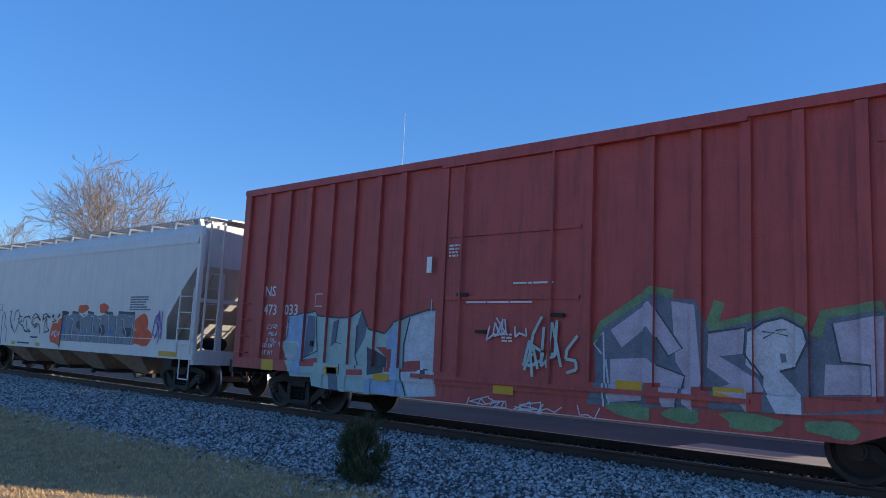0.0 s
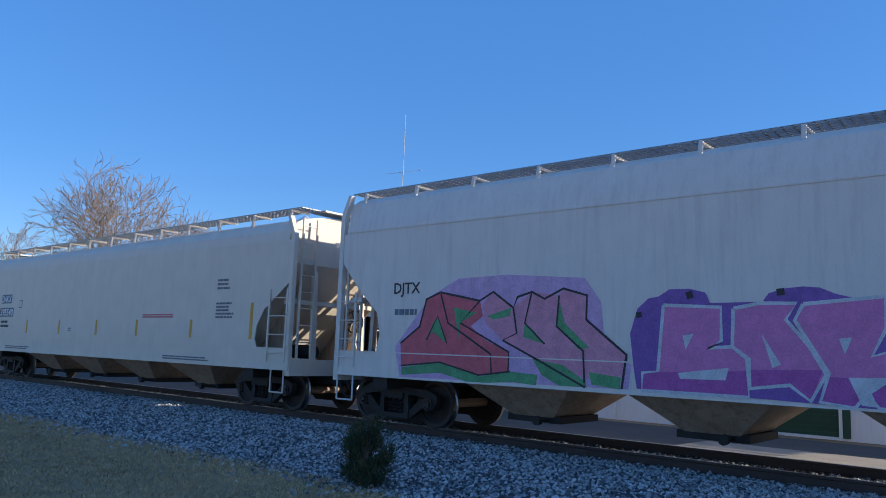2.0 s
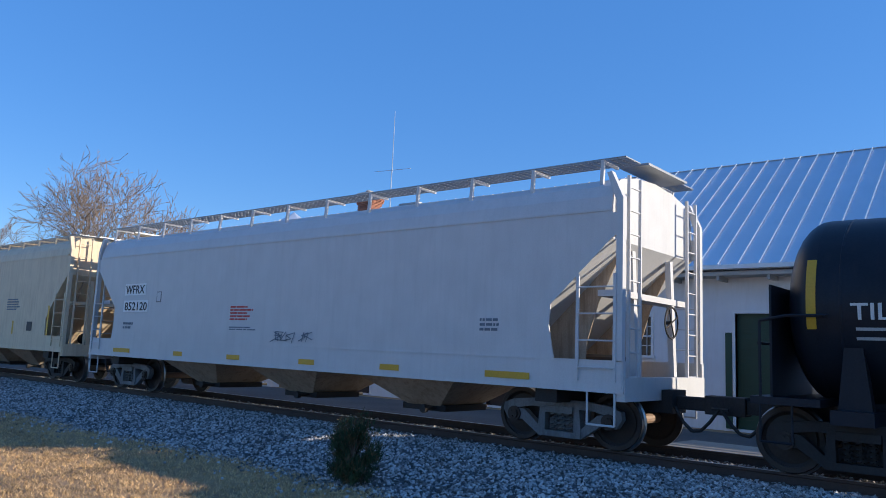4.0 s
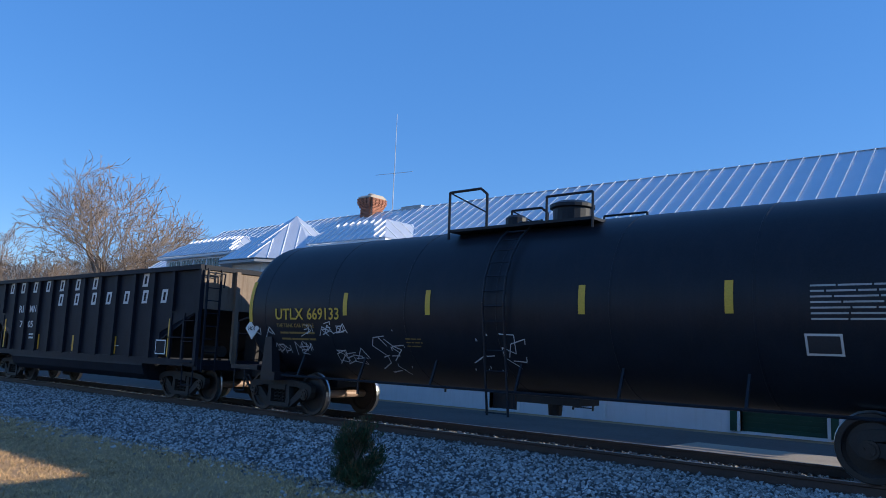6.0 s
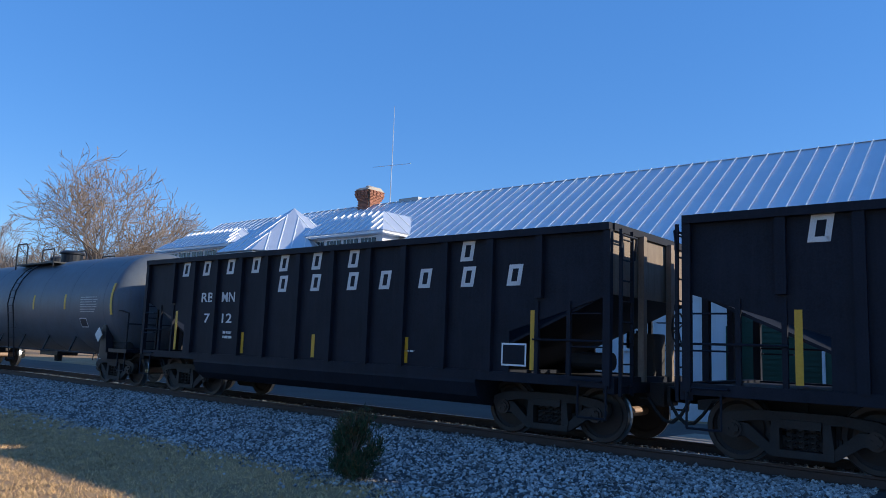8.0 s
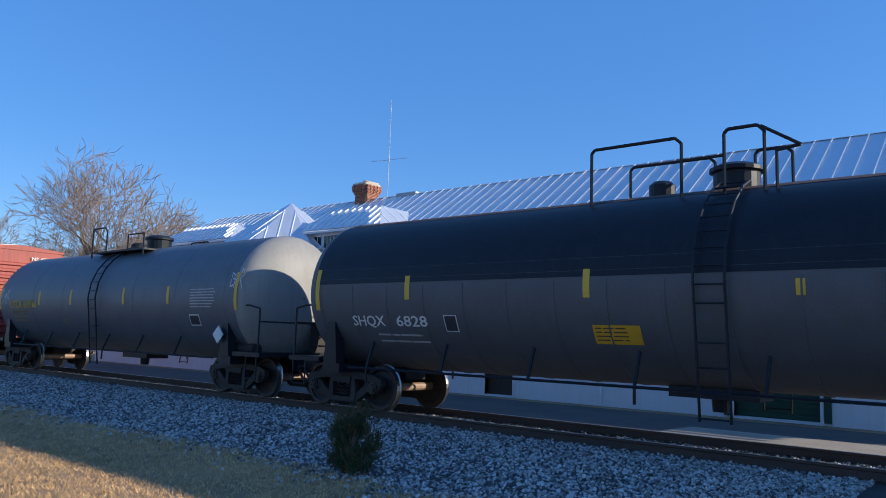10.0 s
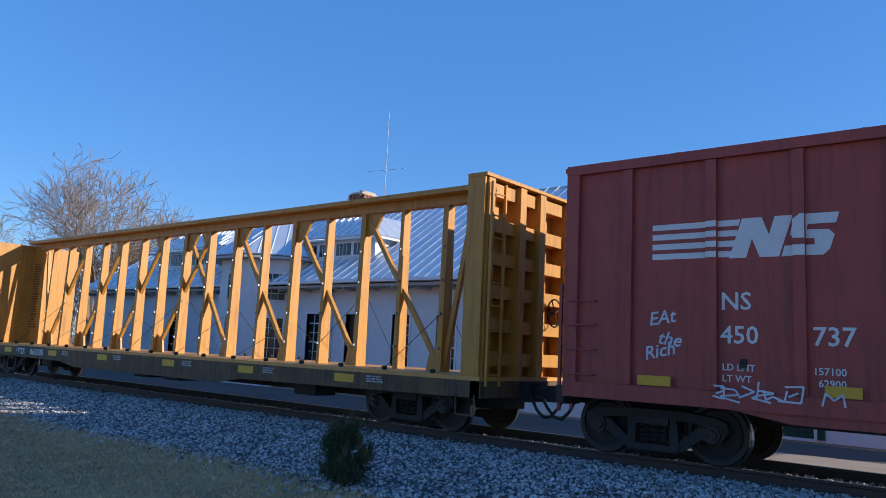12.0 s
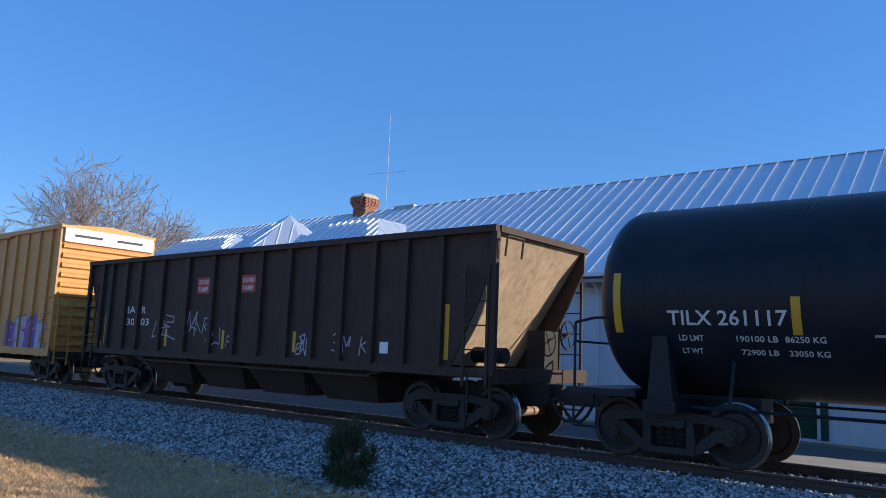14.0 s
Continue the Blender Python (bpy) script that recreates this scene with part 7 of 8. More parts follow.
c = covered_hopper(-44.0, 18.2, 7.83, 4, "grey", "pale grey covered hopper with pink and coral graffiti", top=4.52, eave=3.86, gap=((0.14, 3.22), (0.63, 2.68), (1.20, 2.19), (1.30, 1.77), (1.22, 1.43)))
lettering("reporting_mark", "DJTX", 0.30, -7.46, -1.607, 2.55, "ink", c)
bars(c, -7.4, yp, 2.05, 0.7, 0.2, 1, "g_steel")
BRIGHT_PIECE = [  # layer by layer: paint, closed shape or line width, outline
    ('g_halo', 0, [(-7.36, 1.53), (-6.48, 2.49), (-5.82, 2.79), (-4.73, 2.82), (-3.24, 2.71), (-2.95, 2.32), (-2.89, 1.78), (-2.43, 1.37), (-2.48, 1.01), (-7.2, 0.97)]),
    ('g_coral', 0, [(-7.21, 1.6), (-6.73, 1.92), (-6.58, 2.43), (-6.24, 2.55), (-5.32, 2.38), (-5.25, 2.11), (-5.51, 1.93), (-5.17, 1.69), (-4.67, 1.5), (-4.68, 1.18), (-5.3, 1.1), (-6.21, 1.28), (-7.17, 1.18)]),
    ('g_rose', 0, [(-5.27, 2.32), (-5.03, 2.53), (-4.6, 2.25), (-4.23, 2.51), (-3.7, 2.44), (-3.62, 2.55), (-3.19, 2.43), (-3.2, 2.05), (-2.51, 1.52), (-2.56, 1.2), (-3.22, 1.13), (-4.11, 1.4), (-4.81, 1.7), (-5.19, 1.99)]),
    ('g_leaf', 0, [(-7.16, 1.15), (-6.21, 1.28), (-5.29, 1.07), (-4.64, 1.18), (-4.09, 1.15), (-4.12, 0.98), (-4.58, 1.01), (-5.47, 0.94), (-6.19, 1.09), (-7.15, 1.01)]),
    ('g_leaf', 0, [(-4.19, 1.4), (-3.62, 1.33), (-3.22, 1.1), (-3.18, 1.0), (-3.68, 1.0), (-4.01, 1.15)]),
    ('g_leaf', 0, [(-3.15, 1.24), (-2.6, 1.18), (-2.62, 1.0), (-3.1, 1.05)]),
    ('g_leaf', 0, [(-6.29, 2.11), (-6.21, 1.96), (-6.05, 1.62), (-6.41, 1.83), (-6.55, 1.67), (-6.41, 1.97)]),
    ('g_leaf', 0, [(-5.92, 2.27), (-5.39, 2.17), (-5.75, 1.99), (-5.77, 1.68)]),
    ('g_leaf', 0, [(-5.16, 2.11), (-4.64, 2.25), (-4.67, 2.11), (-5.02, 2.05)]),
    ('g_leaf', 0, [(-4.36, 1.99), (-4.19, 1.88), (-3.96, 1.65), (-4.39, 1.76)]),
    ('g_leaf', 0, [(-3.69, 2.33), (-3.59, 1.99), (-3.14, 1.61), (-3.33, 1.58), (-3.74, 1.94)]),
    ('ink', 0.04, [(-7.21, 1.6), (-6.73, 1.92), (-6.58, 2.43), (-6.24, 2.55), (-5.32, 2.38), (-5.03, 2.53), (-4.6, 2.25), (-4.52, 2.43), (-4.23, 2.51), (-3.98, 2.39), (-3.62, 2.55), (-3.19, 2.43), (-3.2, 2.05), (-2.85, 1.78), (-2.51, 1.52), (-2.59, 1.01)]),
    ('ink', 0.035, [(-6.23, 2.52), (-6.04, 1.99), (-5.06, 1.46), (-5.03, 1.11)]),
    ('ink', 0.03, [(-6.55, 1.67), (-6.29, 2.11), (-6.05, 1.62)]),
    ('ink', 0.035, [(-5.32, 2.38), (-5.75, 1.99), (-4.67, 1.5), (-4.68, 1.18)]),
    ('ink', 0.035, [(-4.6, 2.25), (-4.52, 1.82), (-4.81, 1.7), (-4.11, 1.4), (-3.21, 1.0)]),
    ('ink', 0.035, [(-3.7, 2.44), (-3.74, 1.94), (-3.25, 1.56), (-3.22, 1.07)]),
    ('ink', 0.03, [(-4.23, 2.51), (-4.36, 1.99), (-3.96, 1.65)]),
    ('ink', 0.03, [(-7.17, 1.18), (-6.21, 1.28), (-5.3, 1.09), (-4.64, 1.18)]),
    ('g_purple', 0, [(-2.39, 1.32), (-2.45, 1.84), (-2.33, 2.21), (-2.16, 2.36), (-1.99, 2.39), (-1.83, 2.49), (-1.53, 2.49), (-1.3, 2.43), (-1.23, 2.28), (-0.52, 2.29), (-0.44, 2.4), (-0.24, 2.46), (-0.01, 2.48), (0.19, 2.46), (0.39, 2.37), (1.12, 2.18), (1.36, 2.04), (1.63, 1.77), (2.06, 1.52), (1.99, 1.35), (1.75, 0.98), (1.14, 0.96), (-0.49, 1.0), (-2.34, 1.03)]),
    ('g_pink', 0, [(-1.92, 2.26), (-1.08, 2.22), (-1.08, 1.75), (-1.27, 1.65), (-0.93, 1.68), (-0.74, 1.52), (-0.72, 1.01), (-2.26, 1.01), (-2.25, 1.27), (-2.01, 1.3)]),
    ('g_pink', 0, [(-0.91, 2.2), (-0.55, 2.27), (-0.09, 2.26), (-0.23, 2.05), (0.04, 1.72), (0.24, 1.36), (0.05, 1.01), (-0.2, 1.2), (-0.7, 1.13), (-0.71, 1.52), (-0.93, 1.68)]),
    ('g_pink', 0, [(-0.01, 2.25), (0.92, 2.33), (0.93, 1.95), (0.76, 1.6), (1.13, 1.72), (1.31, 1.57), (1.29, 1.32), (1.68, 1.33), (1.68, 0.98), (0.82, 0.97), (0.69, 1.15), (0.55, 0.96), (0.16, 1.01), (0.27, 1.37), (-0.12, 2.04)]),
    ('g_magenta', 0, [(-2.25, 1.26), (-2.01, 1.29), (-0.75, 1.36), (-0.73, 1.02), (-2.24, 1.02)]),
    ('g_magenta', 0, [(-0.69, 1.38), (0.2, 1.41), (0.05, 1.03), (-0.2, 1.2), (-0.68, 1.14)]),
    ('g_magenta', 0, [(0.26, 1.33), (1.29, 1.31), (1.67, 1.32), (1.67, 0.99), (0.82, 0.98), (0.69, 1.15), (0.55, 0.97), (0.17, 1.02)]),
    ('g_white', 0.05, [(-1.92, 2.26), (-1.08, 2.22), (-1.08, 1.75), (-1.27, 1.65), (-0.93, 1.68), (-0.74, 1.52), (-0.72, 1.01), (-2.26, 1.01), (-2.25, 1.27), (-2.01, 1.3), (-1.92, 2.26)]),
    ('g_white', 0.05, [(-0.91, 2.2), (-0.55, 2.27), (-0.09, 2.26), (-0.23, 2.05), (0.04, 1.72), (0.24, 1.36), (0.05, 1.01), (-0.2, 1.2), (-0.7, 1.13), (-0.71, 1.52), (-0.93, 1.68), (-0.91, 2.2)]),
    ('g_white', 0.05, [(-0.01, 2.25), (0.92, 2.33), (0.93, 1.95), (0.76, 1.6), (1.13, 1.72), (1.31, 1.57), (1.29, 1.32), (1.68, 1.33), (1.68, 0.98), (0.82, 0.97), (0.69, 1.15), (0.55, 0.96), (0.16, 1.01), (0.27, 1.37), (-0.12, 2.04), (-0.01, 2.25)]),
    ('g_white', 0, [(-1.63, 1.82), (-1.47, 1.85), (-1.59, 1.62)]),
    ('g_white', 0, [(-1.71, 1.29), (-0.98, 1.39), (-1.03, 1.22), (-1.67, 1.21)]),
    ('g_white', 0, [(0.4, 1.81), (0.55, 1.83), (0.46, 1.61)]),
    ('g_white', 0, [(0.49, 1.33), (1.0, 1.35), (0.74, 1.15), (0.8, 0.99), (0.63, 1.0)]),
    ('g_white', 0, [(-0.54, 1.86), (-0.3, 1.46), (-0.41, 1.41)]),
    ('ink', 0.1, [(-1.54, 2.45), (-1.51, 2.35)]),
    ('ink', 0.1, [(-0.29, 2.46), (-0.28, 2.37)]),
    ('ink', 0.09, [(-2.31, 2.16), (-2.3, 2.08)]),
    ('ink', 0.12, [(1.13, 2.13), (1.18, 2.04)]),
    ('ink', 0.03, [(1.0, 1.9), (1.28, 1.77), (1.13, 1.91), (1.53, 1.64), (1.38, 1.82), (1.78, 1.56)]),
    ('g_mint', 0, [(1.83, 1.12), (2.06, 1.35), (2.11, 1.14), (2.38, 1.13), (3.1, 1.27), (4.48, 1.34), (4.58, 1.31), (4.54, 1.1), (3.22, 1.04), (2.46, 0.92), (1.78, 0.95)]),
    ('g_steel', 0, [(1.87, 1.87), (2.06, 2.15), (2.32, 2.22), (2.06, 1.96), (2.01, 1.65)]),
    ('g_steel', 0, [(2.54, 1.96), (2.65, 2.15), (2.95, 2.17), (2.74, 2.11), (2.62, 1.75)]),
    ('g_steel', 0, [(3.15, 2.0), (3.4, 2.17), (3.52, 2.17), (3.32, 1.96), (3.17, 1.47)]),
    ('g_mint', 0, [(2.01, 1.65), (2.06, 1.96), (2.32, 2.2), (2.38, 1.87), (2.56, 1.54), (2.49, 1.41), (2.38, 1.42), (2.29, 1.66), (2.2, 1.42), (1.97, 1.56)]),
    ('g_mint', 0, [(2.58, 1.87), (2.74, 2.14), (2.95, 2.15), (3.15, 1.92), (3.13, 1.68), (2.98, 1.49), (2.77, 1.54), (2.61, 1.73)]),
    ('grey', 0, [(2.84, 1.79), (2.92, 1.9), (2.99, 1.76), (2.94, 1.61)]),
    ('g_mint', 0, [(3.19, 1.48), (3.36, 1.96), (3.52, 2.15), (3.71, 1.97), (3.74, 1.61), (3.88, 1.46), (3.58, 1.45), (3.51, 1.65), (3.39, 1.46)]),
    ('g_mint', 0, [(3.85, 1.85), (4.08, 2.1), (4.37, 2.12), (4.64, 1.93), (4.66, 1.71), (4.52, 1.41), (3.95, 1.43), (3.85, 1.62)]),
    ('grey', 0, [(4.01, 1.7), (4.22, 1.91), (4.44, 1.82), (4.43, 1.74)]),
    ('grey', 0, [(4.07, 1.62), (4.44, 1.64), (4.28, 1.48), (4.16, 1.51)]),
    ('g_mint', 0, [(4.67, 1.86), (5.04, 2.05), (5.03, 1.88), (4.66, 1.75)]),
    ('g_steel', 0.04, [(2.32, 2.22), (2.38, 1.87), (2.56, 1.54), (2.73, 1.35), (3.77, 1.38), (4.52, 1.41), (4.66, 1.71)]),
    ('g_steel', 0.04, [(2.74, 2.14), (2.95, 2.16), (3.15, 1.92), (3.13, 1.68), (2.98, 1.49)]),
    ('g_steel', 0.04, [(3.52, 2.16), (3.71, 1.97), (3.74, 1.61), (3.88, 1.45)]),
    ('g_steel', 0.045, [(3.85, 1.85), (4.08, 2.1), (4.37, 2.13), (4.65, 1.92), (5.04, 2.06)]),
    ('g_steel', 0.03, [(2.06, 1.3), (2.11, 1.14), (2.38, 1.13), (3.1, 1.27), (4.48, 1.34)]),
    ('g_steel', 0.03, [(1.38, 2.0), (1.73, 1.87), (2.01, 1.65)]),
    ('g_steel', 0.04, [(4.01, 1.7), (4.42, 1.73), (4.44, 1.82), (4.22, 1.91)]),
]
mural(c, BRIGHT_PIECE, yp)
bars(c, 5.25, yp, 2.1, 0.95, 0.55, 6, "g_steel")
panel(c, 6.4, 1.56, 0.44, 0.3, yp, "ink", "stencil_frame")
for a, b in ((6.43, 1.72), (6.63, 1.72), (6.43, 1.60)):
    panel(c, a, b, 0.17, 0.09, yp - 0.004, "plate", "stencil_field")
panel(c, 5.98, 1.72, 0.13, 0.1, yp, "g_teal", "stencil_panel")
for x in (7.38, 2.35, 5.1):
    panel(c, x, 1.42, 0.13, 0.95 if x > 7 else 0.4, yp - 0.012, "stripe", "reflector_stripe")
scribble(c, 7.85, 8.4, 1.4, 2.1, 3, 0.05, "ink", -1.595, 44)
scribble(c, 4.7, 5.3, 1.0, 1.2, 4, 0.03, "g_steel", -1.613, 45)
panel(c, 6.75, 1.02, 0.3, 0.07, -1.613, "ink", "stencil_panel")

c = covered_hopper(-63.9, 18.6, 7.7, 4, "putty", "putty grey covered hopper with orange reflector stripes", top=4.28, eave=3.9, crease=False, gap=((0.12, 2.90), (0.60, 2.56), (1.00, 2.29), (1.25, 1.92), (1.31, 1.60), (1.22, 1.43)))
panel(c, -7.72, 2.64, 0.92, 0.32, yp, "g_steel", "stencil_panel")
panel(c, -7.78, 2.16, 1.25, 0.32, yp, "g_steel", "stencil_panel")
lettering("reporting_mark", "DAKX", 0.34, -7.68, -1.612, 2.68, "plate", c, "", 0.84)
lettering("car_number", "395540", 0.34, -7.72, -1.612, 2.20, "plate", c, "", 1.14)
bars(c, -7.6, yp, 1.72, 0.85, 0.3, 2, "ink")
panel(c, -6.05, 2.47, 0.24, 0.26, yp, "ink", "stencil_frame")
panel(c, -6.03, 2.49, 0.20, 0.22, yp - 0.004, "putty", "stencil_field")
for x in (-7.87, -5.25, -2.65, -0.05, 2.4, 5.2, 7.78):
    panel(c, x, 1.60, 0.11, 0.45 if abs(x) < 7 else 0.85, yp, "stripe", "reflector_stripe")
bars(c, 6.34, yp, 2.05, 0.8, 0.42, 5, "g_steel")
bars(c, 6.34, yp, 2.75, 0.6, 0.3, 3, "g_steel")
bars(c, 2.75, yp, 2.08, 1.6, 0.12, 2, "g_coral", broken=False)
bars(c, -1.92, yp, 1.66, 0.3, 0.14, 2, "g_steel")
bars(c, -6.9, -1.613, 1.02, 2.3, 0.12, 2, "g_steel")
bars(c, 4.0, -1.613, 1.0, 2.4, 0.12, 2, "g_steel")

# short black tank car with tall platform rails
R, Z = 1.31, 2.27
c = tank_car(-80.1, 10.8, R, Z, 4.45, "black", "short glossy black tank car with a railed platform on top", None, "tall")
tank_text(c, R, Z, "TILX 102103", 0.30, -4.45, 2.08, "white", 1.8)
tank_bars(c, R, Z, -4.4, 1.78, 1.7, 0.24, 2, "faint", 1)
tank_bars(c, R, Z, -2.6, 1.57, 1.0, 0.30, 5, "faint", 2)
for x, z0, z1 in ((-4.98, 1.95, 2.88), (-2.22, 2.2, 2.62), (-1.36, 2.2, 2.62), (1.26, 2.18, 2.62), (4.62, 1.9, 2.85)):
    tank_mark(c, R, Z, x, x + 0.12, z0, z1, "stripe")
tank_mark(c, R, Z, 1.43, 2.14, 2.08, 2.54, "gold", "warning_panel")
tank_bars(c, R, Z + 0.0, 1.5, 2.13, 0.58, 0.36, 5, "stripe", 4)
tank_bars(c, R, Z, 2.86, 2.06, 1.12, 0.52, 8, "faint", 5)
tank_bars(c, R, Z, 2.2, 1.65, 1.05, 0.2, 3, "faint", 6)
tank_scribble(c, R, Z, 4.2, 4.9, 1.6, 1.9, 5, 0.035, 7)
placard(c, 4.05, -1.20, 1.38)

# pale grey cylindrical-ended covered hopper and a tan one
c = covered_hopper(-96.0, 16.9, 7.05, 3, "grey_b", "blue-grey covered hopper with pale sunlit ends", top=4.22, eave=3.75, style="truckgrey", slope=(3.3, 2.3), gap=((0.06, 3.39), (0.63, 3.07), (1.28, 2.41), (1.32, 1.95), (1.22, 1.43)))
panel(c, -6.66, 2.62, 1.12, 0.32, yp, "plate", "stencil_panel")
panel(c, -6.66, 2.16, 1.3, 0.32, yp, "plate", "stencil_panel")
lettering("reporting_mark", "WFRX", 0.32, -6.6, -1.612, 2.67, "ink", c, "", 1.0)
lettering("car_number", "852120", 0.32, -6.6, -1.612, 2.21, "ink", c, "", 1.18)
panel(c, -4.95, 2.42, 0.22, 0.28, yp, "ink", "stencil_frame")
panel(c, -4.93, 2.44, 0.18, 0.24, yp - 0.004, "grey_b", "stencil_field")
bars(c, -1.6, yp, 1.94, 0.95, 0.36, 5, "redink")
bars(c, -1.6, yp, 1.72, 1.1, 0.1, 2, "g_steel")
bars(c, -6.6, yp, 1.66, 0.6, 0.22, 2, "g_steel")
bars(c, 5.75, yp, 1.8, 0.5, 0.25, 3, "g_steel")
scribble(c, 0.1, 1.5, 1.5, 1.78, 6, 0.02, "g_steel", yp, 71)
for x, w in ((-7.0, 0.9), (-3.9, 0.4), (-1.6, 0.5), (1.0, 0.5), (3.4, 0.5), (5.9, 0.9)):
    panel(c, x, 1.06, w, 0.11, -1.613, "stripe", "reflector_stripe")

c = covered_hopper(-114.4, 16.35, 6.85, 4, "tan", "tan covered hopper with a rusty walkway", top=4.42)
bars(c, 3.6, yp, 2.2, 1.2, 0.42, 5, "g_steel")
panel(c, 5.4, 1.55, 0.4, 0.3, yp, "ink", "stencil_frame")
for x in (-7.0, -4.1, -1.3, 1.5, 4.2, 6.9):
    panel(c, x, 1.42, 0.12, 0.45 if x < 6 else 0.95, yp, "stripe", "reflector_stripe")
bars(c, -6.66, -1.605, 2.2, 0.8, 0.5, 2, "ink", broken=False)


# long tank cars of one fleet
def fleet_tank(u, number, colour, label, hot=False, headcol=None, grime=True, seed=1):
    R, Z = 1.58, 2.36
    c = tank_car(u, 15.0, R, Z, 6.4, colour, label, headcol, "short")
    tank_text(c, R, Z, "UTLX", 0.34, -6.06, 2.08, "gold", 0.95)
    tank_text(c, R, Z, number, 0.34, -4.98, 2.08, "gold", 1.0, "car_number")
    tank_text(c, R, Z, "THE TANK CAR PEOPLE", 0.12, -6.03, 1.91, "fadegold", 1.25)
    tank_bars(c, R, Z, -5.95, 1.60, 1.4, 0.26, 2, "fadegold", 3)
    for x, z0, z1 in ((-7.02, 2.02, 2.95), (-3.85, 2.16, 2.62), (-1.62, 2.16, 2.62), (1.6, 2.16, 2.62), (3.9, 2.16, 2.62), (6.85, 2.0, 2.9)):
        tank_mark(c, R, Z, x, x + 0.12, z0, z1, "gold")
    tank_bars(c, R, Z, 5.0, 2.05, 1.15, 0.5, 7, "faint", 5)
    tank_bars(c, R, Z, -2.2, 1.55, 0.5, 0.2, 3, "fadegold", 9)
    tank_mark(c, R, Z, 4.9, 5.35, 1.62, 1.9, "white", "stencil_frame")
    tank_mark(c, R, Z, 4.93, 5.32, 1.65, 1.87, "ink", "stencil_field", 0.009)
    placard(c, 6.25, -1.52, 1.42)
    if hot:
        placard(c, -6.95, -1.5, 1.88, 0.36)
        ob = lettering("placard_text", "HOT", 0.13, -7.09, -1.523, 1.83, "ink", c)
        for a, b, z0, z1, n, s in ((-6.3, -4.9, 1.35, 1.6, 8, 61), (-5.0, -3.6, 1.75, 2.0, 8, 62), (-4.4, -3.3, 1.2, 1.5, 5, 63), (-3.2, -2.1, 1.1, 1.8, 5, 64), (-0.4, 0.6, 1.2, 1.8, 4, 65), (-6.65, -6.3, 1.7, 1.95, 2, 66)):
            tank_scribble(c, R, Z, a, b, z0, z1, n, 0.018, s)
    return c, R, Z


c, R, Z = fleet_tank(-131.2, "669133", "black", "long black tank car with yellow lettering and white tags", True)

def slab_mark():
    """A plain slanted white frame, as tall as the painted letters."""
    lean = lambda a, b: (a + 0.16 * b, b)
    bm = B()
    for q in ([(-.14, 0), (.14, 0), (.11, .07), (-.06, .07)], [(.14, 0), (.14, .36), (.06, .29), (.06, .07)], [(.14, .36), (-.14, .36), (-.06, .29), (.06, .29)], [(-.14, .36), (-.14, 0), (-.06, .07), (-.06, .29)]):
        prism(bm, [lean(*p) for p in q], -0.004, 0)
    return mesh("letter_block", bm, "white")


SLAB = slab_mark()

# black ribbed coal hoppers in a row of three
for u, num in ((-147.2, ("71", "05")), (-162.15, ("70", "88")), (-177.1, ("71", "12"))):
    ribs = (-5.57, -4.63, -3.65, -2.66, -1.69, -0.57, 0.52, 1.60, 2.55, 3.58, 4.60, 5.60)
    c = open_hopper(u, 13.8, 3.46, 5.5, ribs, "coal", "black open hopper with pale slanted lettering on ribbed sides", "coal_end")
    yb = -1.513
    tagged(c, group="black coal hoppers")
    # a company name, as plain slanted blocks, one in each panel
    for row, xs in ((2.98, (-5.09, -4.17, -3.16, -2.17, -1.14, -0.04, 1.10, 4.05)), (2.52, (-1.14, -0.04, 1.10, 2.02, 3.06, 4.08, 5.08))):
        for x in xs:
            part("letter_block", SLAB, None, c).location = (x - 0.02, yb, row)
    for x, t in ((-4.33, "RB"), (-3.45, "MN")):
        lettering("reporting_mark", t, 0.33, x, yb - 0.004, 2.32, "white", c, "", 0.52)
    for x, t in zip((-4.15, -3.47), num):
        lettering("car_number", t, 0.31, x, yb - 0.004, 1.82, "white", c, "", 0.40)
    bars(c, -3.3, yb, 1.4, 0.45, 0.22, 2, "white")
    panel(c, 4.85, 1.17, 0.5, 0.38, yb, "plate", "stencil_frame")
    panel(c, 4.88, 1.20, 0.44, 0.32, yb - 0.004, "coal", "stencil_field")
    for x, z1 in ((-5.43, 2.1), (-2.55, 1.6), (-0.06, 1.6), (2.6, 1.6), (5.42, 2.1)):
        panel(c, x, 1.12, 0.1, z1 - 1.12, yb, "stripe", "reflector_stripe")
    bars(c, 2.4, yb, 1.3, 0.5, 0.06, 1, "white")

c, R, Z = fleet_tank(-192.8, "669275", "slate", "long slate-grey tank car with yellow lettering")

# dusty two-tone tank car; sunlight and rust are put into its end's colour
R, Z = 1.58, 2.42
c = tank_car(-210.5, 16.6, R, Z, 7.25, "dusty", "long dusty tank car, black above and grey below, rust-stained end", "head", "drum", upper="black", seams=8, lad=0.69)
tank_text(c, R, Z, "SHQX", 0.30, -6.6, 1.70, "white", 0.88)
tank_text(c, R, Z, "6828", 0.30, -5.42, 1.70, "white", 0.78, "car_number")
tank_bars(c, R, Z, -6.0, 1.36, 1.35, 0.24, 2, "faint", 2)
tank_mark(c, R, Z, -4.22, -3.92, 1.62, 1.92, "white", "stencil_frame")
tank_mark(c, R, Z, -4.20, -3.94, 1.64, 1.90, "ink", "stencil_field", 0.009)
tank_bars(c, R, Z, 6.5, 2.08, 1.12, 0.5, 7, "plate", 3)
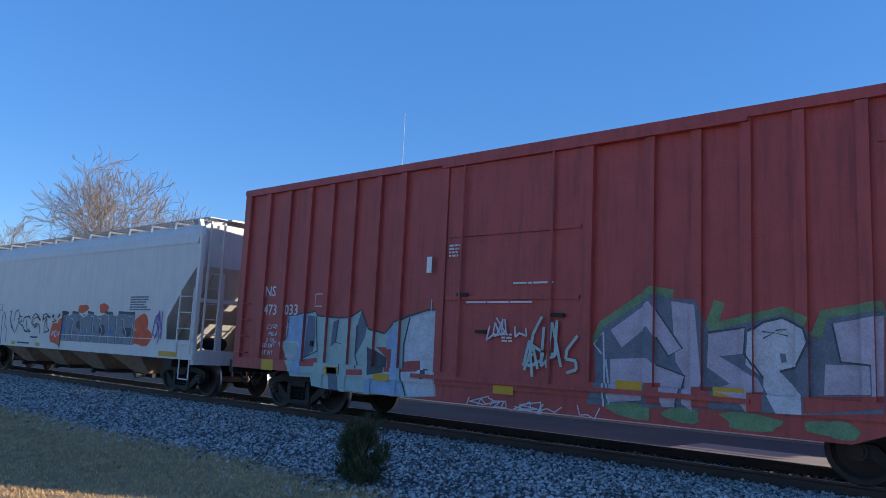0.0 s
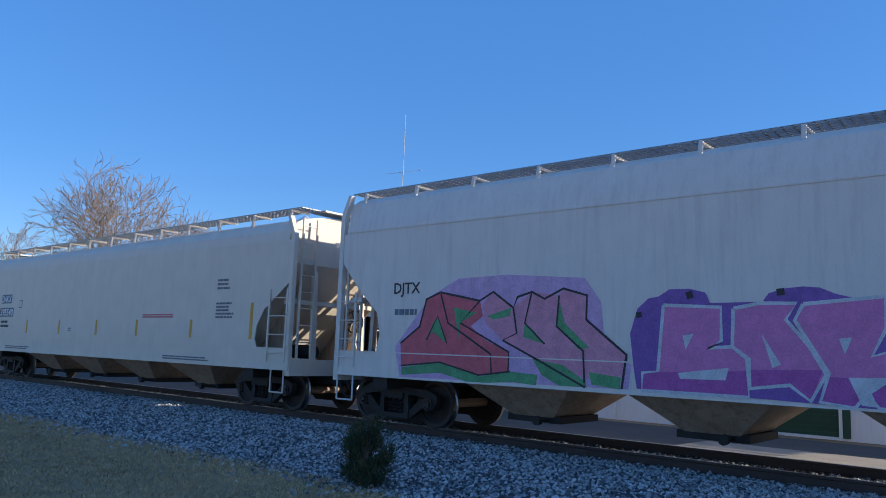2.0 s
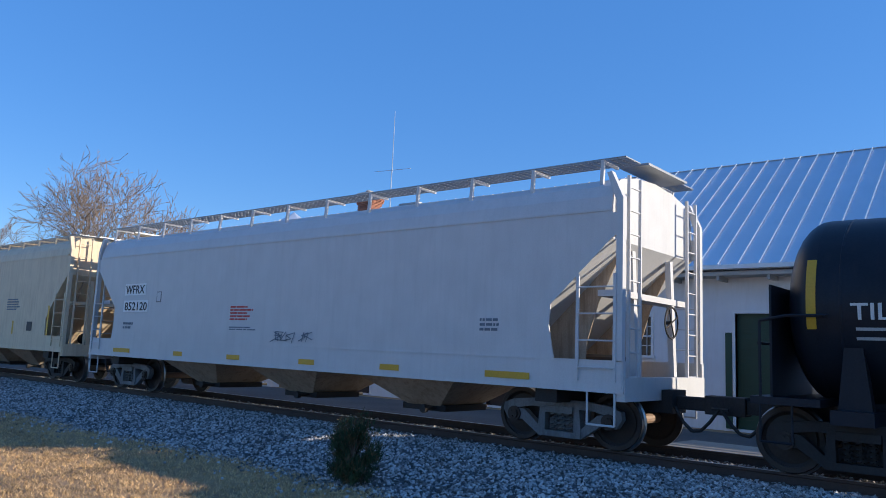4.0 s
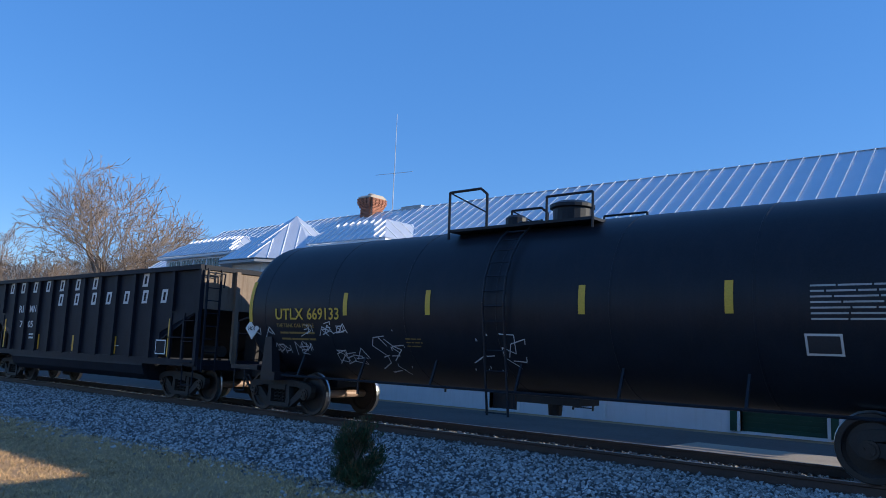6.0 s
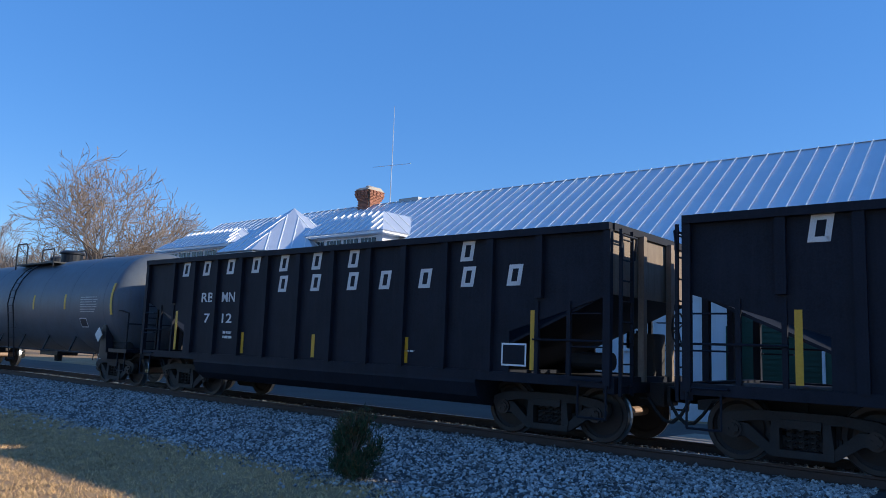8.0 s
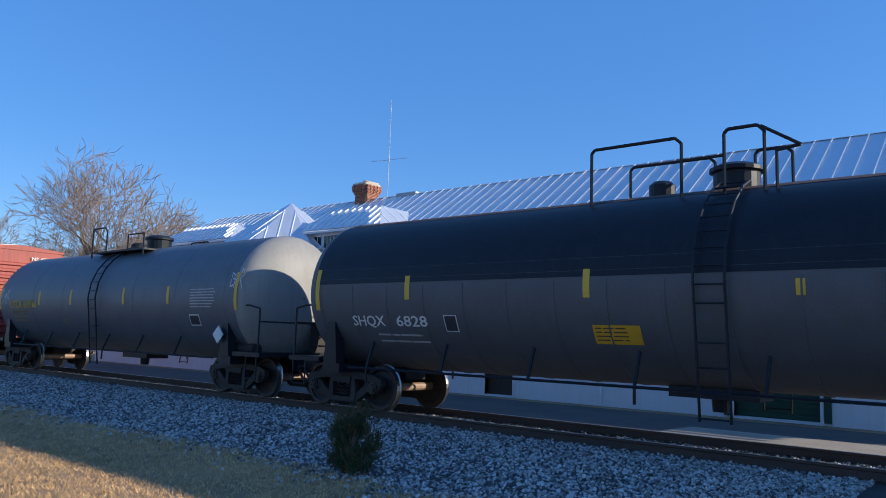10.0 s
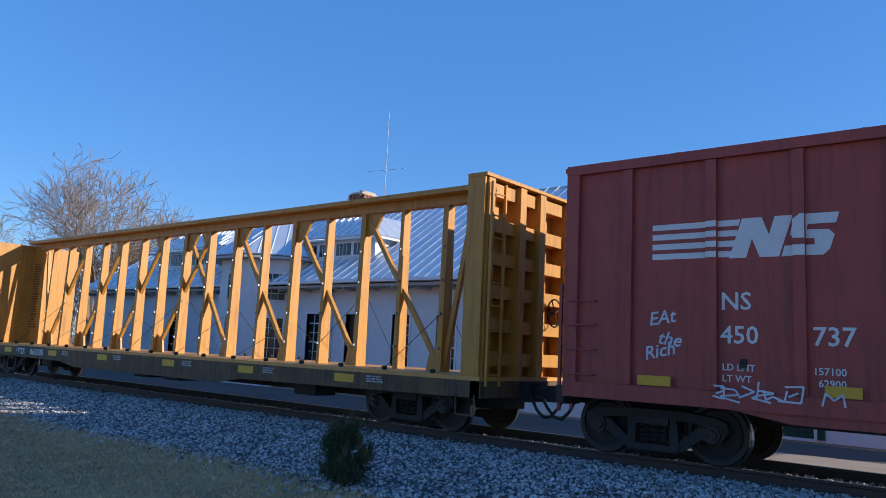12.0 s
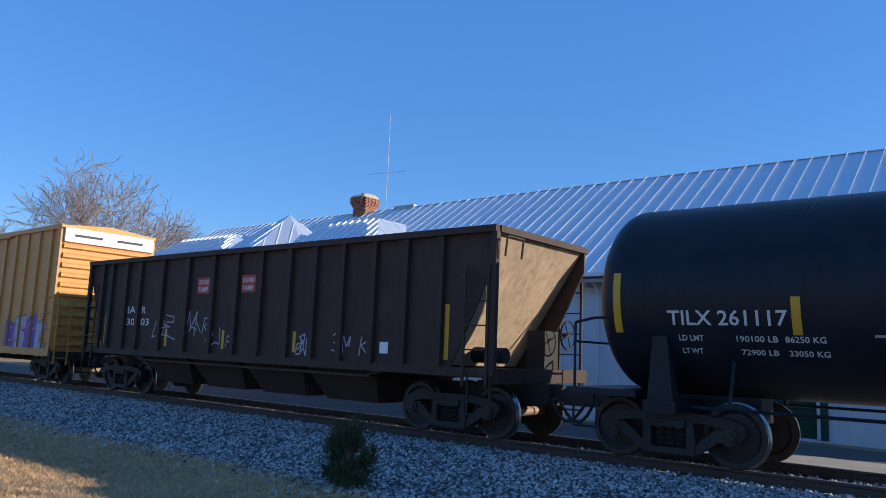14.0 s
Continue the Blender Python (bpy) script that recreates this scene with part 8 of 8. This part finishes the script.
for x, z0, z1 in ((-7.65, 2.0, 2.85), (-5.12, 2.2, 2.65), (-1.33, 2.2, 2.65), (1.80, 2.2, 2.42), (5.25, 2.2, 2.65), (7.85, 1.85, 2.75)):
    tank_mark(c, R, Z, x, x + 0.12, z0, z1, "gold")
tank_mark(c, R, Z, -1.23, -0.43, 1.49, 1.78, "stripe", "warning_panel")
tank_bars(c, R, Z + 0.0, -1.19, 1.52, 0.72, 0.24, 4, "ink", 4)
tank_mark(c, R, Z, 5.41, 6.0, 1.38, 1.65, "white", "stencil_frame")
tank_mark(c, R, Z, 5.45, 5.96, 1.42, 1.61, "ink", "stencil_field", 0.009)
placard(c, 6.55, -1.30, 1.36)

c, R, Z = fleet_tank(-227.9, "669166", "slate", "long slate-grey tank car with a sunlit-pale end and white tags", headcol="pale_head")
tank_scribble(c, R, Z, -6.95, -6.3, 2.2, 2.75, 5, 0.024, 81)
tank_scribble(c, R, Z, 6.72, 7.05, 2.45, 2.95, 3, 0.024, 83)

# red box car with a large white mark
ribs = (-6.8, -5.53, -4.38, -3.27, -2.08, 2.93, 4.04, 5.14, 6.2, 7.4)
c = boxcar(-245.4, 15.7, 4.54, 6.6, (-1.28, 1.72), ribs, "red", "oxide red steel boxcar with ribbed sunlit end and graffiti", W=1.6, sill=((-4.5, 4.6), 0.74))
yp = -1.53
rb = [(x - 0.075, x + 0.075) for x in ribs]
# railway mark as plain shapes: bars running into a slanted block
for k in range(4):
    x1 = -5.27 + 0.035 * k
    z = 2.95 + k * 0.145
    paint(c, [(-6.42, z), (x1, z), (x1 + 0.02, z + 0.085), (-6.42, z + 0.085)], "white", yp, 1, rb, "mark_bar", 0.07)
for k, pl in enumerate((
        [(-5.30, 2.93), (-5.07, 2.93), (-4.90, 3.48), (-5.12, 3.48)], [(-5.10, 3.48), (-4.86, 3.48), (-4.65, 2.93), (-4.89, 2.93)], [(-4.86, 2.93), (-4.64, 2.93), (-4.46, 3.48), (-4.69, 3.48)],
        [(-4.61, 2.93), (-4.10, 2.93), (-4.02, 3.00), (-4.03, 3.07), (-4.57, 3.07)], [(-4.20, 3.02), (-4.02, 3.00), (-3.96, 3.19), (-4.03, 3.26), (-4.20, 3.26)],
        [(-4.48, 3.16), (-4.00, 3.14), (-4.03, 3.26), (-4.44, 3.28)], [(-4.50, 3.20), (-4.30, 3.20), (-4.26, 3.46), (-4.36, 3.48), (-4.46, 3.40)], [(-4.42, 3.34), (-3.94, 3.34), (-3.90, 3.48), (-4.36, 3.48)])):
    paint(c, pl, "white", yp, 1.4 + 0.6 * k, rb, "mark_shape", 0.07)
marks(c, yp - 0.008, -5.42, 2.22, "NS", "450", 0.34, "white", None, 0.46)
lettering("car_number", "737", 0.34, -4.25, yp - 0.008, 1.76, "white", c)
for t, x, z in (("LD LMT", -5.40, 1.39), ("LT WT", -5.40, 1.24), ("157100", -4.25, 1.39), ("62900", -4.19, 1.24)):
    lettering("stencil_text", t, 0.13, x, yp - 0.008, z, "white", c)
panel(c, -2.96, 2.09, 0.25, 0.27, yp, "white", "stencil_frame")
panel(c, -2.93, 2.12, 0.19, 0.21, yp - 0.004, "red", "stencil_field")
for i, t in enumerate(("EAt", "the", "Rich")):
    word = lettering("scrawl", t, 0.27, -6.46 + (0.0, 0.12, -0.06)[i], yp - 0.008, 1.98 - 0.25 * i, "g_white", c, "hand-sprayed white words", shear=0.25)
    word.rotation_euler = (0, radians((-9, 7, -13)[i]), 0)
rg = random.Random(91)
for a, b, z0, z1 in ((-3.3, -2.9, 0.95, 1.4), (-3.2, -1.9, 0.9, 1.2), (4.2, 5.1, 0.9, 1.2)):
    paint(c, blob(rg, a, b, z0, z1, 16, 0.15, 3.5), "g_teal", yp, 1, rb, "graffiti_block", 0.07)
RED_CAR_PIECE = [  # layer by layer: paint, closed shape or line width, outline
    ('g_teal', 0, [(4.15, 1.25), (4.7, 1.25), (4.75, 1.05), (5.46, 1.1), (5.42, 1.01), (4.15, 0.91)]),
    ('g_steel', 0, [(4.15, 1.58), (4.22, 2.05), (4.47, 2.12), (4.76, 2.02), (4.89, 1.7), (4.94, 1.47), (4.52, 1.29), (4.17, 1.27)]),
    ('g_cream', 0, [(4.15, 1.56), (4.4, 1.62), (4.54, 1.5), (4.49, 1.31), (4.17, 1.25)]),
    ('g_mint', 0, [(4.94, 1.7), (5.14, 1.82), (5.2, 1.3), (4.71, 1.28), (4.52, 1.29), (4.75, 1.51)]),
    ('g_cream', 0, [(5.14, 1.82), (5.35, 2.03), (5.6, 2.08), (5.85, 1.97), (6.01, 1.75), (6.09, 1.6), (6.28, 1.44), (6.48, 1.29), (6.47, 1.08), (5.46, 1.01), (5.2, 1.3)]),
    ('g_dark', 0, [(5.17, 1.8), (5.35, 2.03), (5.6, 2.08), (5.37, 1.96), (5.21, 1.75)]),
    ('g_dark', 0, [(5.66, 1.37), (5.76, 1.38), (5.85, 1.02), (5.69, 1.0)]),
    ('g_dark', 0, [(5.54, 1.85), (5.61, 1.74), (5.56, 1.72)]),
    ('g_dark', 0, [(4.4, 1.85), (4.56, 1.55), (4.47, 1.57)]),
    ('g_white', 0, [(5.28, 1.71), (5.76, 1.72), (5.75, 1.41), (5.27, 1.39)]),
    ('g_dark', 0, [(5.31, 1.68), (5.5, 1.69), (5.49, 1.48), (5.31, 1.47)]),
    ('g_dark', 0, [(5.52, 1.69), (5.72, 1.7), (5.71, 1.49), (5.51, 1.48)]),
    ('g_dark', 0, [(5.31, 1.45), (5.71, 1.46), (5.71, 1.43), (5.31, 1.41)]),
    ('g_leaf', 0, [(5.78, 1.5), (6.0, 1.51), (6.0, 1.34), (5.78, 1.32)]),
    ('red', 0, [(6.05, 1.56), (6.28, 1.42), (6.27, 1.07), (6.03, 1.05)]),
    ('g_white', 0.03, [(4.22, 2.05), (4.47, 2.12), (4.76, 2.02), (4.89, 1.7), (4.85, 1.58), (4.66, 1.55), (4.54, 1.6)]),
    ('g_white', 0.03, [(4.94, 1.7), (5.14, 1.82), (5.35, 2.03), (5.6, 2.08), (5.85, 1.97), (5.97, 1.82), (6.09, 1.6), (6.48, 1.31)]),
    ('g_dark', 0.03, [(4.25, 2.0), (4.47, 2.08), (4.73, 1.99), (4.86, 1.7)]),
    ('g_white', 0.05, [(5.99, 1.77), (5.98, 1.88), (6.02, 2.0)]),
    ('g_grey', 0, [(2.12, 1.68), (2.3, 1.84), (2.52, 1.72), (2.65, 1.12), (2.14, 1.06)]),
    ('g_grey', 0, [(2.99, 1.65), (3.13, 1.76), (3.28, 1.66), (3.5, 1.12), (3.0, 1.09)]),
    ('g_cream', 0, [(3.27, 1.73), (3.44, 1.89), (3.71, 1.92), (3.71, 1.13), (3.5, 1.16)]),
    ('g_dark', 0, [(3.6, 1.77), (3.7, 1.79), (3.7, 1.52)]),
    ('g_dark', 0, [(1.99, 1.65), (2.12, 1.73), (2.12, 1.14)]),
    ('g_white', 0.025, [(2.1, 1.09), (1.98, 1.46), (2.01, 1.68), (2.05, 2.03)]),
    ('g_white', 0.025, [(2.06, 1.71), (2.3, 1.85), (2.55, 1.72)]),
    ('g_white', 0.025, [(2.99, 1.65), (3.13, 1.76), (3.27, 1.73), (3.44, 1.9), (3.71, 1.93)]),
    ('g_dark', 0.025, [(3.22, 1.76), (3.36, 1.51), (3.47, 1.16)]),
    ('g_white', 0.02, [(2.33, 2.01), (2.48, 2.04), (2.36, 1.95), (2.52, 1.96)]),
    ('g_white', 0.02, [(2.41, 1.9), (2.52, 1.85)]),
]
mural(c, RED_CAR_PIECE, yp, rb, 0.07, ((0.87, 1.10, -1.612),))
for a, b, m in ((2.15, 3.0, "g_mint"), (3.15, 4.35, "g_cream"), (4.55, 5.9, "g_teal"), (5.95, 7.3, "g_cream")):
    paint(c, [(a, 0.875), (b, 0.875), (b - 0.06, 1.095), (a + 0.10, 1.095)], m, -1.612, 1, name="graffiti_band")
paint(c, [(4.5, 0.75), (5.3, 0.75), (5.9, 0.86), (4.5, 0.86)], "g_teal", -1.582, 1, name="graffiti_band")
scribble(c, -0.45, 1.55, 1.7, 2.05, 8, 0.05, "g_white", -1.625, 95)
scribble(c, -0.7, -0.2, 1.2, 1.5, 3, 0.04, "g_sky", -1.625, 96)
scribble(c, 6.3, 7.1, 1.7, 2.1, 6, 0.02, "g_white", yp, 97)
scribble(c, -5.3, -4.0, 0.98, 1.2, 7, 0.025, "g_white", -1.612, 98)
for x, w in ((-6.6, 0.5), (-4.1, 0.42), (-2.4, 0.4), (-0.4, 0.45), (0.95, 0.5), (4.6, 0.4), (6.8, 0.5)):
    panel(c, x, 1.12 if abs(x) > 2 else 0.82, w, 0.14 if x < 6 else 0.24, -1.614, "stripe", "reflector_stripe")
for x, z, w, h in ((-0.9, 2.55, 0.5, 0.3), (0.35, 2.65, 0.3, 0.28), (0.95, 2.6, 0.3, 0.26), (-1.15, 2.0, 0.6, 0.22), (-1.75, 2.62, 0.25, 0.16)):
    bars(c, x, -1.625, z, w, h, 5, "g_white", seed=2)
lettering("end_mark", "NS 450737", 0.2, 0, 0, 0, "white", c, "", 0.95).matrix_local = pose(7.93, 0.35, 4.05, 0, 0, 90)

# yellow centre-beam flat, empty
c = centre_beam(-266.1, 22.4, 9.15, "empty yellow centerbeam lumber flat with bulkhead ends")
lettering("reporting_mark", "TTZX", 0.26, -7.55, -1.556, 0.76, "white", c, "", 0.55)
lettering("car_number", "865035", 0.26, -6.62, -1.556, 0.76, "white", c, "", 0.95)
panel(c, -7.62, 0.71, 2.1, 0.30, -1.552, "ink", "stencil_panel")

# black tank car
R, Z = 1.5, 2.49
c = tank_car(-286.6, 15.3, R, Z, 6.4, "black", "long clean black tank car with white stencils", None, "short")
tank_text(c, R, Z, "TILX 261117", 0.30, -6.25, 2.02, "white", 1.65)
for t, x, z, w in (("LD LMT", -6.12, 1.80, 0.36), ("190100 LB", -5.32, 1.80, 0.55), ("86250 KG", -4.66, 1.80, 0.50), ("LT WT", -6.10, 1.62, 0.30), ("72900 LB", -5.26, 1.62, 0.49), ("33050 KG", -4.64, 1.62, 0.50)):
    tank_text(c, R, Z, t, 0.125, x, z, "white", w, "stencil_text")
for x, z0, z1 in ((-7.1, 1.9, 2.8), (-4.55, 1.9, 2.4), (-2.15, 1.92, 2.38), (0.42, 1.92, 2.38), (3.3, 2.0, 2.46), (6.85, 2.0, 2.75)):
    tank_mark(c, R, Z, x, x + 0.12, z0, z1, "stripe")
for x, z, w, h, n in ((-3.6, 1.85, 0.6, 0.1, 1), (-2.7, 1.6, 1.3, 0.28, 4), (0.3, 1.5, 1.1, 0.4, 4), (2.0, 1.78, 0.9, 0.12, 2), (3.7, 1.65, 0.95, 0.25, 3), (5.7, 2.08, 1.1, 0.52, 8), (6.2, 1.78, 0.7, 0.3, 3)):
    tank_bars(c, R, Z, x, z, w, h, n, "faint", int(x * 10))
tank_mark(c, R, Z, 5.2, 5.75, 1.57, 1.87, "white", "stencil_frame")
tank_mark(c, R, Z, 5.23, 5.72, 1.60, 1.84, "ink", "stencil_field", 0.009)

# rusty brown open hopper
ribs = (-6.55, -6.03, -5.2, -4.48, -3.34, -2.16, -1.05, -0.1, 0.82, 1.81, 2.64, 3.5, 4.39, 5.23, 6.1)
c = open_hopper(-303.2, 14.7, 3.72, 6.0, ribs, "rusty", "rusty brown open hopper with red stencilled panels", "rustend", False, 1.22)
yb = -1.513
for x in (-1.78, 0.03):
    panel(c, x, 2.68, 0.52, 0.40, yb, "redink", "warning_panel", "red warning panel with white words")
    lettering("warning_text", "DO NO", 0.16, x + 0.04, yb - 0.008, 2.91, "white", c, "", 0.44)
    lettering("warning_text", "TAMP", 0.16, x + 0.04, yb - 0.008, 2.73, "white", c, "", 0.42)
for x, z, t in ((-5.1, 2.2, "IA"), (-4.35, 2.2, "R"), (-5.1, 1.88, "30"), (-4.35, 1.88, "03")):
    lettering("reporting_mark", t, 0.27, x, yb - 0.008, z, "white", c, "", 0.42 if len(t) > 1 else 0.2)
for x, z1 in ((-6.3, 2.2), (-3.1, 1.8), (2.0, 1.8), (-0.6, 1.8), (6.2, 2.35)):
    panel(c, x, 1.36, 0.1, z1 - 1.36, yb, "stripe", "reflector_stripe")
for k, (a, b, z0, z1) in enumerate(((-3.2, -2.3, 1.5, 2.2), (-2.0, -1.2, 1.6, 2.2), (-0.9, -0.2, 1.4, 1.8), (2.1, 2.55, 1.35, 1.75), (3.6, 4.2, 1.4, 1.8))):
    scribble(c, a, b, z0, z1, 3, 0.03, "g_lilac", yb, 120 + k)
panel(c, 4.6, 1.42, 0.22, 0.22, yb, "plate", "stencil_panel")

# tan-yellow box car at the back
ribs = tuple(-7.3 + 0.9 * k for k in range(7)) + tuple(1.9 + 0.9 * k for k in range(7))
c = boxcar(-320.75, 16.0, 5.07, 6.6, (-1.6, 1.6), ribs, "yellow_b", "faded yellow boxcar with a white band across its end")
yp = -1.53
rb = [(x - 0.075, x + 0.075) for x in ribs]
part("end_band", box(B(), 8.0, 8.09, -1.5, 1.5, 4.5, 4.95), "plate", c, "white band across the end")
bm = B()
for y in (-1.2, 0.2):
    box(bm, 8.09, 8.095, y, y + 0.9, 4.68, 4.76)
part("stencil", bm, "ink", c)
piece(c, 4.4, 7.6, 0.95, 2.0, 4, ("g_purple", "g_lilac"), "g_dark", yp, 131, rb, 0.07, ("g_pink",))


def motions():
    for car, u in CARS:
        walk(car, [(0.0, pose(u, TRACK, 0)), (14.0, pose(u + SPEED * 14.0, TRACK, 0))])
    for w, dx, at in WHEELS:
        # the wheels turn while they pass the camera's stretch of track
        t0, t1 = max(0.0, (-42 - at) / SPEED), min(14.0, (6 - at) / SPEED)
        rows = [(0.0, pose(dx, 0, R_W))] if t0 > 0 else []
        k0, k1 = math.ceil(t0 * FPS), math.floor(t1 * FPS)
        for k in range(k0, k1 + 1):
            t = k / FPS
            rows.append((t, pose(dx, 0, R_W, 0, math.degrees(SPEED * (t - k0 / FPS) / R_W), 0)))
        if rows and rows[-1][0] < 14.0:
            rows.append((14.0, rows[-1][1]))
        if len(rows) > 1:
            walk(w, rows)


motions()
